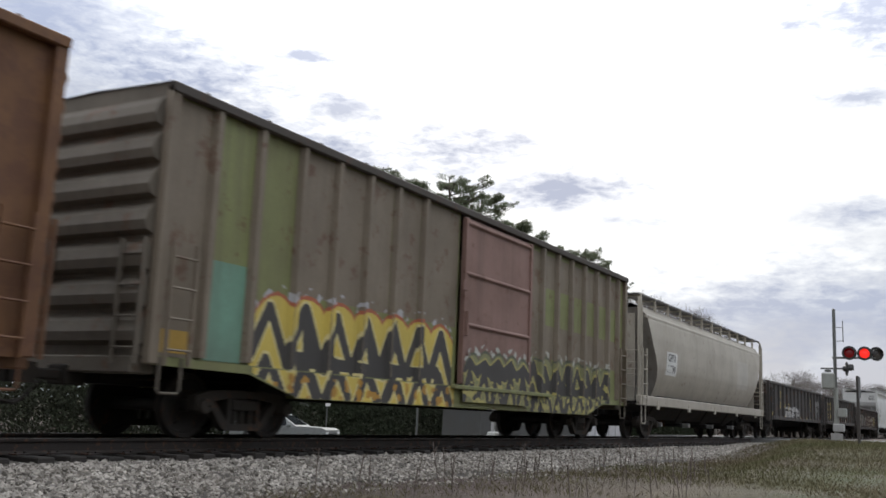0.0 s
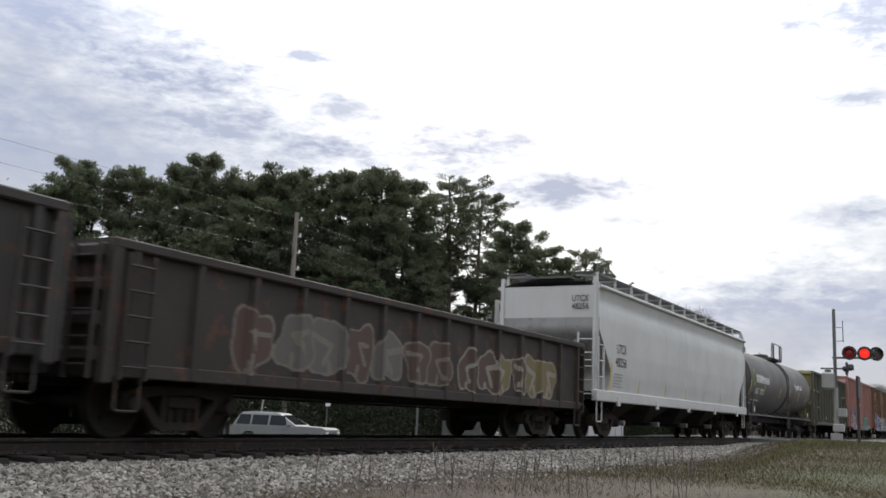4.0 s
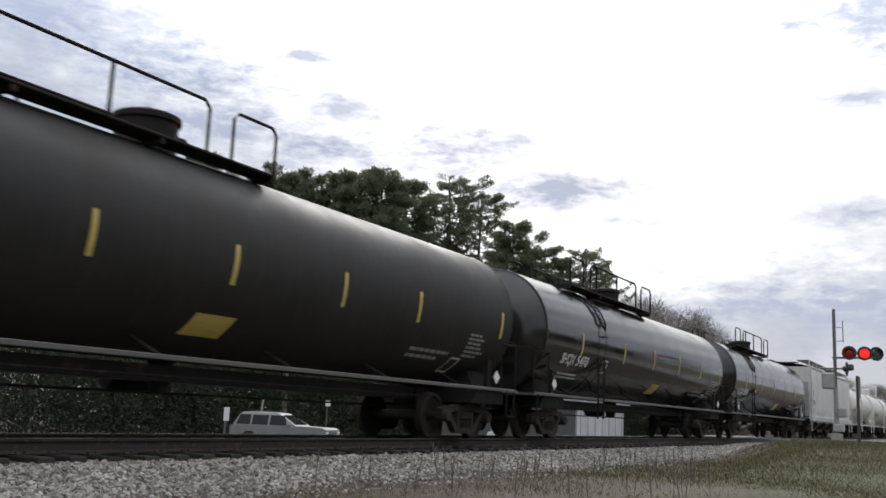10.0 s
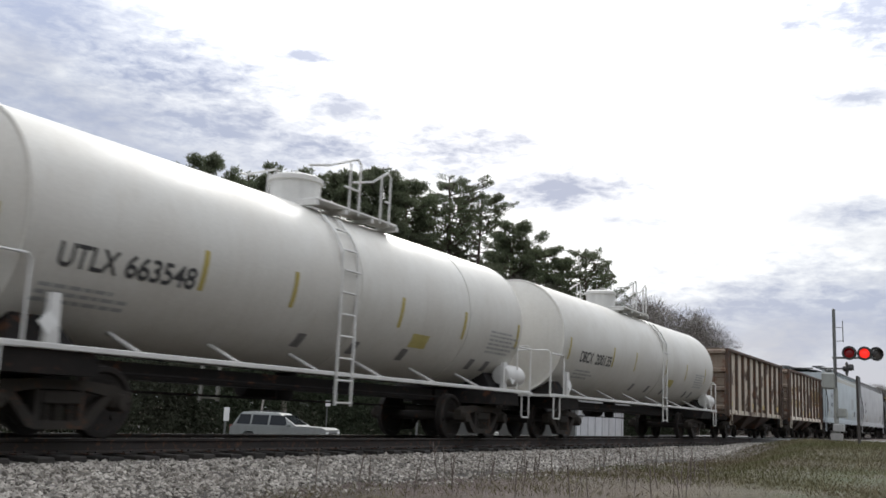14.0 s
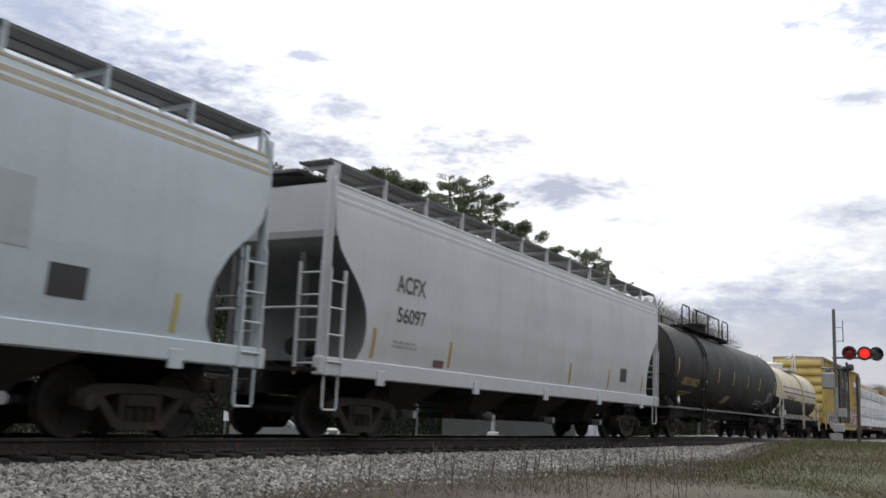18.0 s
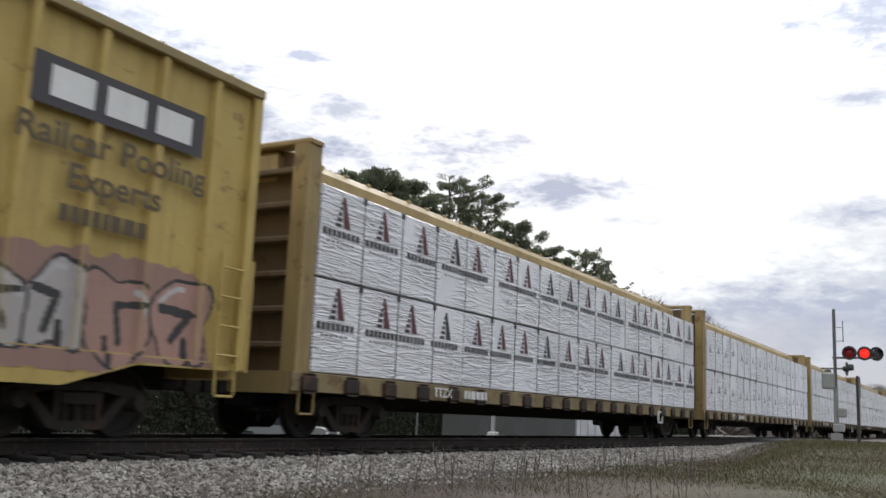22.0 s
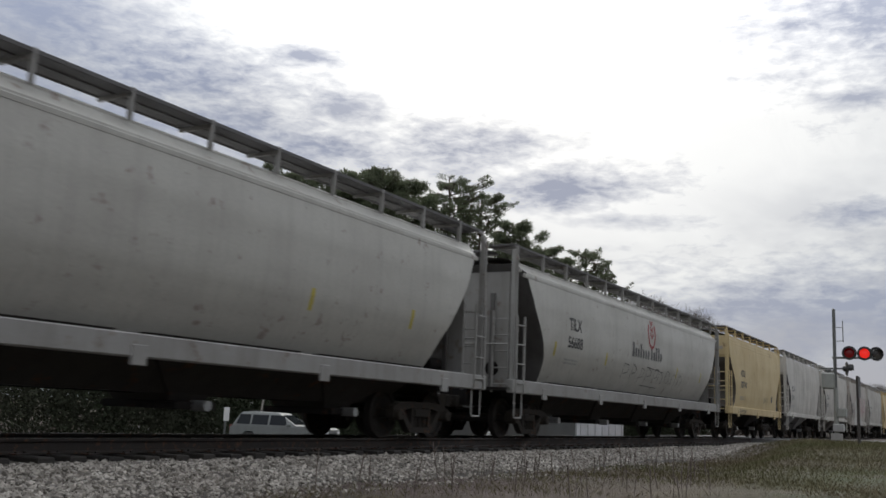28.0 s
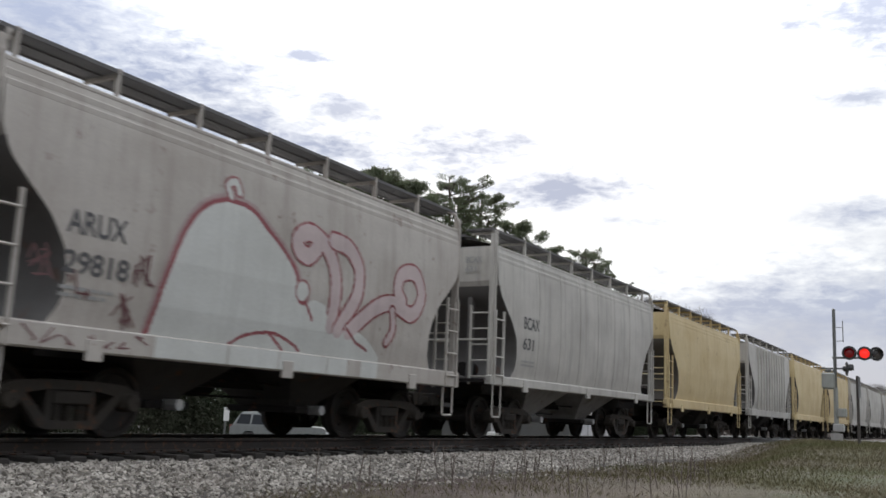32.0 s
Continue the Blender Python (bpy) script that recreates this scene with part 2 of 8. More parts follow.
def bars(parent, x0, x1, z0, rows, y, material, rnd, h=0.045, gap=0.085, bend=None):
    """Small print that cannot be read: rows of plain bars."""
    m = Mesh()
    for r in range(rows):
        x = x0
        end = x1 - rnd.random() * 0.35 * (x1 - x0)
        while x < end:
            wd = 0.06 + rnd.random() * 0.16
            patch(x, min(x + wd, end + 0.05), z0 - r * gap, z0 - r * gap + h, y, m, bend=bend)
            x += wd + 0.035
    return part("small_print", m, material, parent)

TY = 10.66       # the track's middle line
# ---- ground ----
def height(x, y):
    """The lie of the land: a low bank for the track, a road beyond and below, a rise to the crossing ahead."""
    n = 0.05 * noise.noise(Vector((x * 0.5, y * 0.5, 0))) + 0.10 * noise.noise(Vector((x * 0.12, y * 0.12, 3)))
    near = -0.56 + n
    start = 17.0 + 12.0 * min(1.0, max(0.0, (y - 4.6) / 2.4))
    rise = min(1.0, max(0.0, (x - start) / 15.0))
    rise = rise * rise * (3 - 2 * rise)
    near += 0.60 * rise
    far = -1.52 + n * 0.5
    if y < 7.6:
        z = near
    elif y < 13.2:
        z = min(near, -0.5) if x < 30 else -0.5 + 0.3 * rise
        if y < 8.4:
            t = (y - 7.6) / 0.8
            z = near * (1 - t) + z * t
    else:
        t = min(1.0, (y - 13.2) / 1.8)
        far_here = far + 1.15 * max(0.0, min(1.0, (x - 36) / 8.0)) * max(0.0, min(1.0, 1 - (y - 15) / 20.0))
        z = -0.5 * (1 - t) + far_here * t
    if y < -2:
        z -= 0.02 * (-2 - y) * 0.2
    return z


def ground_material():
    m = bpy.data.materials.new("winter_ground")
    m.use_nodes = True
    t = m.node_tree
    bs = t.nodes["Principled BSDF"]
    w = Nodes(t)
    co = w.add("ShaderNodeTexCoord").outputs["Object"]
    big = w.noise(co, 0.45, 4.0)
    mid = w.noise(co, 3.0, 5.0, 0.65)
    fine = w.noise(co, 28.0, 4.0, 0.7)
    col = w.mix(w.ramp(mid, 0.38, 0.66), (0.080, 0.055, 0.047), (0.118, 0.086, 0.073))
    col = w.mix(w.math("MULTIPLY", w.ramp(big, 0.48, 0.62), 0.6), col, (0.080, 0.068, 0.042))
    sep = w.add("ShaderNodeSeparateXYZ")
    w.link(co, sep.inputs[0])
    lawn = w.math("MULTIPLY", w.ramp(sep.outputs[1], 5.9, 4.3), w.ramp(mid, 0.3, 0.6, 0.45, 1.0))
    col = w.mix(lawn, col, (0.098, 0.078, 0.046))
    green = w.math("MULTIPLY", w.math("MULTIPLY", w.ramp(sep.outputs[1], 4.4, 2.6), w.ramp(sep.outputs[0], 11.0, 15.0)), w.ramp(big, 0.34, 0.58))
    col = w.mix(green, col, (0.060, 0.078, 0.026))
    col = w.mix(w.math("MULTIPLY", w.ramp(fine, 0.45, 0.75), 0.4), col, (0.16, 0.13, 0.112))
    clump = w.noise(co, 7.5, 5.0, 0.7)
    col = w.mix(w.math("MULTIPLY", w.ramp(clump, 0.50, 0.62), 0.6), col, (0.046, 0.035, 0.027))
    w.link(col, bs.inputs["Base Color"])
    bs.inputs["Roughness"].default_value = 0.95
    b = w.add("ShaderNodeBump", Strength=0.9, Distance=0.08)
    w.link(w.math("ADD", fine, mid), b.inputs["Height"])
    w.link(b.outputs[0], bs.inputs["Normal"])
    return m


GROUND = ground_material()


def axis(stops):
    out = []
    for a, b, step in stops:
        n = max(1, int(round((b - a) / step)))
        out += [a + (b - a) * k / n for k in range(n)]
    return out + [stops[-1][1]]


def build_ground():
    xs = axis([(-900, -60, 60), (-60, -8, 4), (-8, 2, 1), (2, 45, 0.4), (45, 90, 1.2), (90, 200, 8), (200, 2600, 120)])
    ys = axis([(-900, -40, 60), (-40, -4, 4), (-4, 0, 0.8), (0, 16, 0.3), (16, 40, 1.2), (40, 120, 6), (120, 1500, 90)])
    v = [(x, y, height(x, y)) for y in ys for x in xs]
    k = len(xs)
    f = [(j * k + i, j * k + i + 1, (j + 1) * k + i + 1, (j + 1) * k + i) for j in range(len(ys) - 1) for i in range(k - 1)]
    me = bpy.data.meshes.new("ground")
    me.from_pydata(v, [], f)
    me.materials.append(GROUND)
    me.polygons.foreach_set("use_smooth", [True] * len(f))
    tagged(new("ground", me), "bare winter ground with thin dry grass", "ground", kind="structure")


build_ground()
ASPHALT = surface("worn_asphalt", (0.13, 0.13, 0.13), 0.9, 0, (0.2, 0.19, 0.18), 0.5, 0.0, 0, 0.3, 1.5)
# the road beyond the track, below the bank, and the crossing road
m = Mesh()
m.loft([[(x, 15.2, -1.5), (x, 15.3, -1.44), (x, 18.2, -1.40), (x, 21.3, -1.40), (x, 32.0, -1.36), (x, 32.2, -1.5)] for x in (-120, -40, 0, 20, 36)], caps=False, closed=False)
solo("road", m, ASPHALT, "grey two-lane asphalt road below the railway bank", "road", kind="structure")
m = Mesh()
rows = [(-60, 0.02), (0, 0.10), (4, 0.10), (7, 0.05), (8.6, -0.005), (12.8, -0.005), (14.6, -0.06), (18, -0.42), (26, -0.92), (34, -1.38), (60, -1.44)]
m.loft([[(46.5 + 0.05 * (y - 9), y, z), (60.0 + 0.05 * (y - 9), y, z)] for y, z in rows], caps=False, closed=False)
m.loft([[(46.5 + 0.05 * (y - 9), y, z - 0.3), (46.5 + 0.05 * (y - 9), y, z)] for y, z in rows], caps=False, closed=False)
solo("crossing_road", m, ASPHALT, "grey asphalt road crossing the track at grade", "road", kind="structure")

# ---- track ----
RAIL = surface("rail_steel", (0.020, 0.016, 0.014), 0.85, 0.0, (0.040, 0.029, 0.021), 0.5, 0.1, 0.3, 0.2, 3.0)
RAIL_TOP = surface("polished_rail_head", (0.35, 0.34, 0.33), 0.25, 0.9, amount=0.2, streak=0.0, bump=0.0)
TIE = surface("creosoted_tie", (0.022, 0.019, 0.016), 0.9, 0, (0.052, 0.043, 0.035), 0.5, 0.2, 0, 0.5, 3.0, vary=0.35)
track = thing("track", "single railway track on dark wooden ties", "railway track", kind="structure")
for s in (-1, 1):
    y = TY + s * 0.753
    prof = [(-0.07, -0.185), (0.07, -0.185), (0.07, -0.172), (0.012, -0.145), (0.010, -0.05), (0.036, -0.035), (0.036, -0.008), (0.028, -0.001), (-0.028, -0.001), (-0.036, -0.008), (-0.036, -0.035), (-0.010, -0.05), (-0.012, -0.145), (-0.07, -0.172)]
    part("rail", Mesh().loft([[(x, y + a, b) for a, b in prof] for x in (-150, -20, 20, 60, 140, 900)]), RAIL, track, "rust-brown steel rail with a worn head")
    part("rail_head", Mesh().box(-150, 900, y - 0.026, y + 0.026, -0.002, 0.0015), RAIL_TOP, track)
tie = Mesh().box(-0.115, 0.115, -1.32, 1.32, -0.36, -0.19, 0.015).data("tie", TIE)
plate = Mesh().box(-0.10, 0.10, -0.93, -0.58, -0.19, -0.172, 0.004).box(-0.10, 0.10, 0.58, 0.93, -0.19, -0.172, 0.004)
for yy in (-0.86, -0.65, 0.65, 0.86):
    for xx in (-0.06, 0.06):
        plate.box(xx - 0.012, xx + 0.012, yy - 0.012, yy + 0.012, -0.172, -0.150)
plate = plate.data("tie_plate", RAIL)
rnd = random.Random(5)
for k in range(190):
    x = 1.0 + 0.53 * k
    t = part("tie", tie, None, track, "", pose(x, TY + rnd.uniform(-0.05, 0.05), rnd.uniform(-0.012, 0.008), 0, 0, rnd.uniform(-1.2, 1.2)))
    part("tie_plate", plate, None, t)
rest = Mesh()
for k in range(300):
    x = 102 + 0.53 * k
    rest.box(x - 0.115, x + 0.115, TY - 1.32, TY + 1.32, -0.36, -0.19)
part("far_ties", rest, TIE, track)["kind"] = "stuff"

BALLAST = surface("ballast_bed", (0.075, 0.065, 0.055), 0.95, 0, (0.09, 0.08, 0.07), 0.5, 0, 0, 0.8, 6.0)
m = Mesh()
sec = [(-3.2, -0.72), (-2.85, -0.56), (-2.1, -0.40), (-1.7, -0.305), (-1.35, -0.28), (-1.0, -0.245), (1.0, -0.22), (1.7, -0.215), (2.2, -0.26), (3.6, -1.1), (4.4, -1.55)]
bx = [-150, -40] + [0.5 * k for k in range(0, 120)] + [60, 100, 300, 900]
def crumb(x, a, b):
    return b + (0.05 * noise.noise(Vector((x * 1.7, a * 1.7, 1))) if 0 <= x <= 60 and abs(a) > 1.2 else 0)
m.smooth = True
m.loft([[(x, TY + a, crumb(x, a, b)) for a, b in sec] for x in bx], caps=False, closed=False)
solo("ballast_bed", m, BALLAST, "crushed grey stone ballast bed under the track", "ballast", kind="structure")


def stones_material():
    m = bpy.data.materials.new("ballast_stone")
    m.use_nodes = True
    t = m.node_tree
    bs = t.nodes["Principled BSDF"]
    w = Nodes(t)
    geo = w.add("ShaderNodeNewGeometry")
    co = w.add("ShaderNodeTexCoord").outputs["Object"]
    col = w.mix(w.ramp(geo.outputs["Random Per Island"], 0, 1), (0.10, 0.088, 0.074), (0.56, 0.52, 0.455))
    col = w.mix(w.math("MULTIPLY", w.ramp(w.noise(co, 0.8, 3.0), 0.4, 0.7), 0.5), col, (0.17, 0.145, 0.12))
    col = w.mix(w.math("MULTIPLY", w.noise(co, 60.0, 2.0), 0.4), col, (0.12, 0.11, 0.10))
    w.link(col, bs.inputs["Base Color"])
    bs.inputs["Roughness"].default_value = 0.9
    return m


def scatter_stones():
    """Loose crushed stone on the near shoulder and between the near tie ends."""
    rng = np.random.default_rng(3)
    n = 46000
    # denser near the camera
    x = 4.5 + 48 * rng.random(n) ** 1.45
    y = rng.uniform(7.0, 9.42, n)
    keep = rng.random(n) < np.clip((y - 7.70 - 0.25 * np.sin(x * 0.9) * np.cos(x * 0.37)) / 0.45, 0.10, 1)
    x, y = x[keep], y[keep]
    n = len(x)
    a = y - TY
    zz = np.interp(a, [s[0] for s in sec], [s[1] for s in sec])
    g = np.array([height(p, q) for p, q in zip(x, y)])
    zz = np.maximum(zz, g)
    # octahedra with a squashed, chipped form
    base = np.array([(1, 0, 0), (-1, 0, 0), (0, 1, 0), (0, -1, 0), (0, 0, 1), (0, 0, -1)], float)
    tri = np.array([(0, 2, 4), (2, 1, 4), (1, 3, 4), (3, 0, 4), (2, 0, 5), (1, 2, 5), (3, 1, 5), (0, 3, 5)])
    size = rng.uniform(0.018, 0.046, n) * np.where(y < 8.0, 0.8, 1.0)
    v = base[None] * rng.uniform(0.6, 1.35, (n, 6, 1)) + rng.uniform(-0.35, 0.35, (n, 6, 3))
    q = rng.normal(size=(n, 3, 3))
    q, _ = np.linalg.qr(q)
    v = np.einsum("nij,nkj->nki", q, v) * size[:, None, None]
    v[:, :, 2] *= 0.8
    v += np.stack([x, y, zz + size * 0.25], 1)[:, None]
    f = (tri[None] + 6 * np.arange(n)[:, None, None]).reshape(-1, 3)
    me = bpy.data.meshes.new("ballast_stones")
    me.from_pydata(v.reshape(-1, 3).tolist(), [], f.tolist())
    me.materials.append(stones_material())
    tagged(new("ballast_stones", me), "loose crushed grey granite ballast stones", "ballast stones", kind="stuff")


scatter_stones()
# ---- woods beyond the road ----
def leaf_material(name, a, b, c, thin=0.0):
    m = bpy.data.materials.new(name)
    m.use_nodes = True
    t = m.node_tree
    bs = t.nodes["Principled BSDF"]
    w = Nodes(t)
    geo = w.add("ShaderNodeNewGeometry")
    co = w.add("ShaderNodeTexCoord").outputs["Object"]
    col = w.mix(geo.outputs["Random Per Island"], a, b)
    col = w.mix(w.ramp(w.noise(co, 0.16, 3.0), 0.42, 0.62), col, c)
    w.link(col, bs.inputs["Base Color"])
    bs.inputs["Roughness"].default_value = 0.9
    bs.inputs["Specular IOR Level"].default_value = 0.1
    if thin:
        tl = w.add("ShaderNodeBsdfTranslucent")
        w.link(col, tl.inputs["Color"])
        mx = w.add("ShaderNodeMixShader", Fac=thin)
        w.link(bs.outputs[0], mx.inputs[1])
        w.link(tl.outputs[0], mx.inputs[2])
        w.link(mx.outputs[0], t.nodes["Material Output"].inputs["Surface"])
    return m


NEEDLE = leaf_material("pine_needles", (0.085, 0.105, 0.062), (0.175, 0.20, 0.12), (0.125, 0.135, 0.09), 0.4)
BRUSH = leaf_material("winter_brush", (0.030, 0.042, 0.023), (0.046, 0.054, 0.033), (0.040, 0.043, 0.029))
TWIG = leaf_material("bare_twigs", (0.13, 0.115, 0.105), (0.22, 0.20, 0.18), (0.16, 0.145, 0.13))
BARK = surface("pine_bark", (0.085, 0.062, 0.048), 0.95, 0, (0.04, 0.032, 0.026), 0.6, 0.5, 0, 0.6, 2.0)


def cards(centres, spread, count, size, rng, slim=0.4, flat=0.8):
    """Small leaf blades round many centres: arrays of corners and faces."""
    n = len(centres) * count
    c = np.repeat(np.asarray(centres, float), count, axis=0)
    sp = np.repeat(np.asarray(spread, float).reshape(-1, 1) * np.ones((len(centres), 1)), count, axis=0)
    off = rng.normal(size=(n, 3))
    off /= np.linalg.norm(off, axis=1, keepdims=True) + 1e-9
    p = c + off * sp * rng.random((n, 1)) ** 0.5 * np.array([1, 1, flat])
    d = off * 0.8 + rng.normal(size=(n, 3)) * 0.6 + np.array([0, 0, 0.35])
    d /= np.linalg.norm(d, axis=1, keepdims=True)
    s = np.cross(d, rng.normal(size=(n, 3)))
    s /= np.linalg.norm(s, axis=1, keepdims=True) + 1e-9
    ln = size * rng.uniform(0.6, 1.3, (n, 1))
    w = ln * slim
    v = np.stack([p - s * w * 0.5, p + s * w * 0.5, p + d * ln + s * w * 0.25, p + d * ln - s * w * 0.25], 1)
    f = np.arange(n * 4).reshape(n, 4)
    return v.reshape(-1, 3), f


def card_data(name, v, f, material):
    me = bpy.data.meshes.new(name)
    me.from_pydata(v.tolist(), [], f.tolist())
    me.materials.append(material)
    return me


def taper(m, pts, r0, r1, n=7):
    pts = [Vector(p) for p in pts]
    rings = []
    for i, p in enumerate(pts):
        r = r0 + (r1 - r0) * i / (len(pts) - 1)
        d = (pts[min(i + 1, len(pts) - 1)] - pts[max(i - 1, 0)]).normalized()
        a = d.cross(Vector((0.3, 1, 0.1))).normalized()
        b = d.cross(a)
        rings.append([p + r * (math.cos(2 * math.pi * j / n) * a + math.sin(2 * math.pi * j / n) * b) for j in range(n)])
    m.loft(rings)


def needles(centres, spread, count, size, rng):
    """Tufts of needles: slim triangles pointing out of each tuft, denser towards its rim."""
    n = len(centres) * count
    c = np.repeat(np.asarray(centres, float), count, axis=0)
    sp = np.repeat(np.asarray(spread, float).reshape(-1, 1), count, axis=0)
    d = rng.normal(size=(n, 3)) + np.array([0, 0, 0.35])
    d /= np.linalg.norm(d, axis=1, keepdims=True) + 1e-9
    p = c + d * sp * rng.random((n, 1)) ** 0.6 * np.array([1, 1, 0.72])
    s = np.cross(d, rng.normal(size=(n, 3)))
    s /= np.linalg.norm(s, axis=1, keepdims=True) + 1e-9
    ln = size * rng.uniform(0.7, 1.3, (n, 1))
    v = np.stack([p - s * ln * 0.2, p + s * ln * 0.2, p + d * ln], 1)
    return v.reshape(-1, 3), np.arange(n * 3).reshape(n, 3)


def pine(seed, high=20.0, sparse=False):
    """A tall pine: bare lower trunk, upswept limbs, a rounded crown of separate needle tufts."""
    rnd, rng = random.Random(seed), np.random.default_rng(seed)
    tree = thing("pine_tree", "tall pine with a thin see-through crown" if sparse else "tall dark green pine with a dense tufted crown", "tree", "pines beyond the road")
    m = Mesh()
    m.smooth = True
    bend = [(rnd.uniform(-0.5, 0.5), rnd.uniform(-0.5, 0.5)) for _ in range(2)]
    def spine(z):
        t = z / high
        return Vector((bend[0][0] * t + bend[1][0] * math.sin(3 * t), bend[0][1] * t + bend[1][1] * math.sin(2.4 * t), z))
    taper(m, [spine(high * k / 10) for k in range(11)], 0.26, 0.05, 9)
    part("trunk", m, BARK, tree)
    limbs = Mesh()
    tips, sizes = [], []
    n = 44 if sparse else 54
    start = rnd.uniform(0.50, 0.58) if sparse else rnd.uniform(0.40, 0.50)
    lobe = [rnd.uniform(0.75, 1.2) for _ in range(7)]
    for k in range(n):
        u = (k + rnd.random()) / n
        z = high * (start + (0.965 - start) * u)
        a = rnd.uniform(0, 2 * math.pi)
        wide = (0.175 if sparse else 0.155) * math.sin(math.pi * (0.16 + 0.72 * u)) ** 0.7 * lobe[int(a / 6.3 * 7)]
        ln = high * wide * rnd.uniform(0.7, 1.08)
        p0 = spine(z)
        p2 = p0 + Vector((math.cos(a) * ln, math.sin(a) * ln, ln * rnd.uniform(0.15, 0.5)))
        p1 = (p0 + p2) / 2 + Vector((0, 0, -0.10 * ln))
        taper(limbs, [p0, p1, p2], 0.055, 0.02, 4)
        side = Vector((-math.sin(a), math.cos(a), 0))
        for q in range(11 if sparse else 9):
            f = rnd.uniform(0.4, 1.05)
            sp = (1.15 - 0.55 * f) * rnd.uniform(-1, 1) * (0.6 if sparse else 0.42) * ln
            tip = p0 + (p2 - p0) * f + side * sp + Vector((0, 0, rnd.uniform(-0.1, 0.35)))
            if f > 0.6:
                taper(limbs, [p0 + (p2 - p0) * (f - 0.3), tip], 0.025, 0.012, 3)
            tips.append(tuple(tip))
            sizes.append(rnd.uniform(0.16, 0.27) if sparse else rnd.uniform(0.26, 0.52))
    for q in range(7):
        tips.append(tuple(spine(high * 0.985) + Vector((rnd.uniform(-0.7, 0.7), rnd.uniform(-0.7, 0.7), rnd.uniform(-0.9, 0.25)))))
        sizes.append(rnd.uniform(0.3, 0.45))
    part("branching", limbs, BARK, tree)
    v, f = needles(tips, sizes, 44 if sparse else 70, 0.16 if sparse else 0.22, rng)
    part("crown", card_data("crown", v, f, NEEDLE), None, tree, "tufts of dark green needles")
    return tree


def bare_tree(seed, high=15.0):
    """A leafless broad tree of forking branches with fine twigs."""
    rnd, rng = random.Random(seed), np.random.default_rng(seed)
    tree = thing("bare_tree", "leafless grey-brown winter tree with fine twigs", "tree", "bare trees beyond the road")
    m = Mesh()
    ends = []
    def grow(p, d, ln, r, level):
        q = p + d * ln
        mid = (p + q) / 2 + Vector((rnd.uniform(-1, 1), rnd.uniform(-1, 1), 0)) * ln * 0.06
        taper(m, [p, mid, q], r, r * 0.65, 6 if level < 2 else 4)
        if level == 5:
            ends.append(tuple(q))
            return
        for _ in range(3 if level in (1, 2) else 2):
            nd = (d + Vector((rnd.uniform(-1, 1), rnd.uniform(-1, 1), rnd.uniform(-0.25, 0.6))) * 0.62).normalized()
            grow(q, nd, ln * rnd.uniform(0.62, 0.82), r * 0.62, level + 1)
    grow(Vector((0, 0, 0)), Vector((0, 0, 1)), high * 0.26, 0.20, 0)
    part("trunk", m, TWIG, tree)
    v, f = cards(ends, [1.25] * len(ends), 70, 0.55, rng, 0.045)
    part("crown", card_data("crown", v, f, TWIG), None, tree, "haze of fine bare twigs")
    return tree


PINES = [pine(200 + k) for k in range(5)]
THIN_PINES = [pine(220 + k, sparse=True) for k in range(2)]
BARES = [bare_tree(300 + k) for k in range(3)]
# bearing line of the woods: x, y, height of the top
pine_at = [(43.4, 57.5, 17.0), (44.9, 56.3, 18.8), (47.0, 57.2, 18.2), (47.7, 54.0, 19.0), (51.1, 56.3, 18.7), (50.6, 51.4, 19.4), (51.9, 51.6, 20.7), (55.3, 52.2, 19.6), (54.7, 49.9, 19.7), (56.1, 48.3, 20.2), (58.0, 47.5, 20.1), (59.6, 47.2, 20.9), (61.0, 45.3, 20.8), (61.9, 44.3, 21.3), (62.0, 40.9, 21.3), (64.4, 41.6, 20.8),
           (79.2, 38.3, 20.0), (84.2, 37.1, 18.6), (36.0, 58.0, 15.0), (74.5, 44.0, 18.0), (76.5, 46.0, 17.0), (88.0, 42.0, 17.0), (96.0, 40.0, 15.8), (104.0, 40.0, 15.0), (60.5, 53.0, 17.5), (67.5, 47.0, 17.5), (57.5, 43.0, 14.0), (64.0, 38.5, 14.0), (70.5, 37.0, 13.5), (86.0, 36.0, 14.0), (50.0, 47.5, 14.5)]
thin_at = [(69.6, 39.6, 22.4), (68.2, 42.2, 21.2), (72.6, 38.8, 21.4), (89.3, 35.2, 19.2), (88.2, 37.0, 17.8), (92.4, 34.0, 17.6), (80.6, 39.6, 18.8)]
rnd = random.Random(17)
for spots, sources in ((pine_at, PINES), (thin_at, THIN_PINES)):
    for k, (x, y, hgt) in enumerate(spots):
        src = sources[k % len(sources)]
        m = pose(x, y, -1.5, 0, 0, rnd.uniform(0, 360))
        t = src if k < len(sources) else copy_thing(src, m)
        t.matrix_basis = m
        t.scale = (hgt / 20.0 * rnd.uniform(0.85, 1.1),) * 2 + (hgt / 20.0,)
bare_at = [(112.7, 35.0, 17.2), (120.0, 35.0, 17.0), (125.7, 33.3, 16.2), (131.1, 32.4, 15.4), (106.0, 36, 16.5), (161.8, 34, 11.5), (176.0, 36, 11.0), (197.8, 34, 13.5), (215.0, 36, 13.0), (233.8, 34, 15.0), (262.0, 33, 15.5), (300.3, 30, 16.5), (324.1, 30, 17.0), (282.0, 20, 13.0), (350.0, 22, 17.0), (26.5, 50.0, 17.0), (97.0, 34, 15.5), (78.0, 35, 15.0), (102.0, 35, 14.5), (250.0, 14, 10.0), (310.0, 4, 11.0), (360.0, 6, 13.0)]
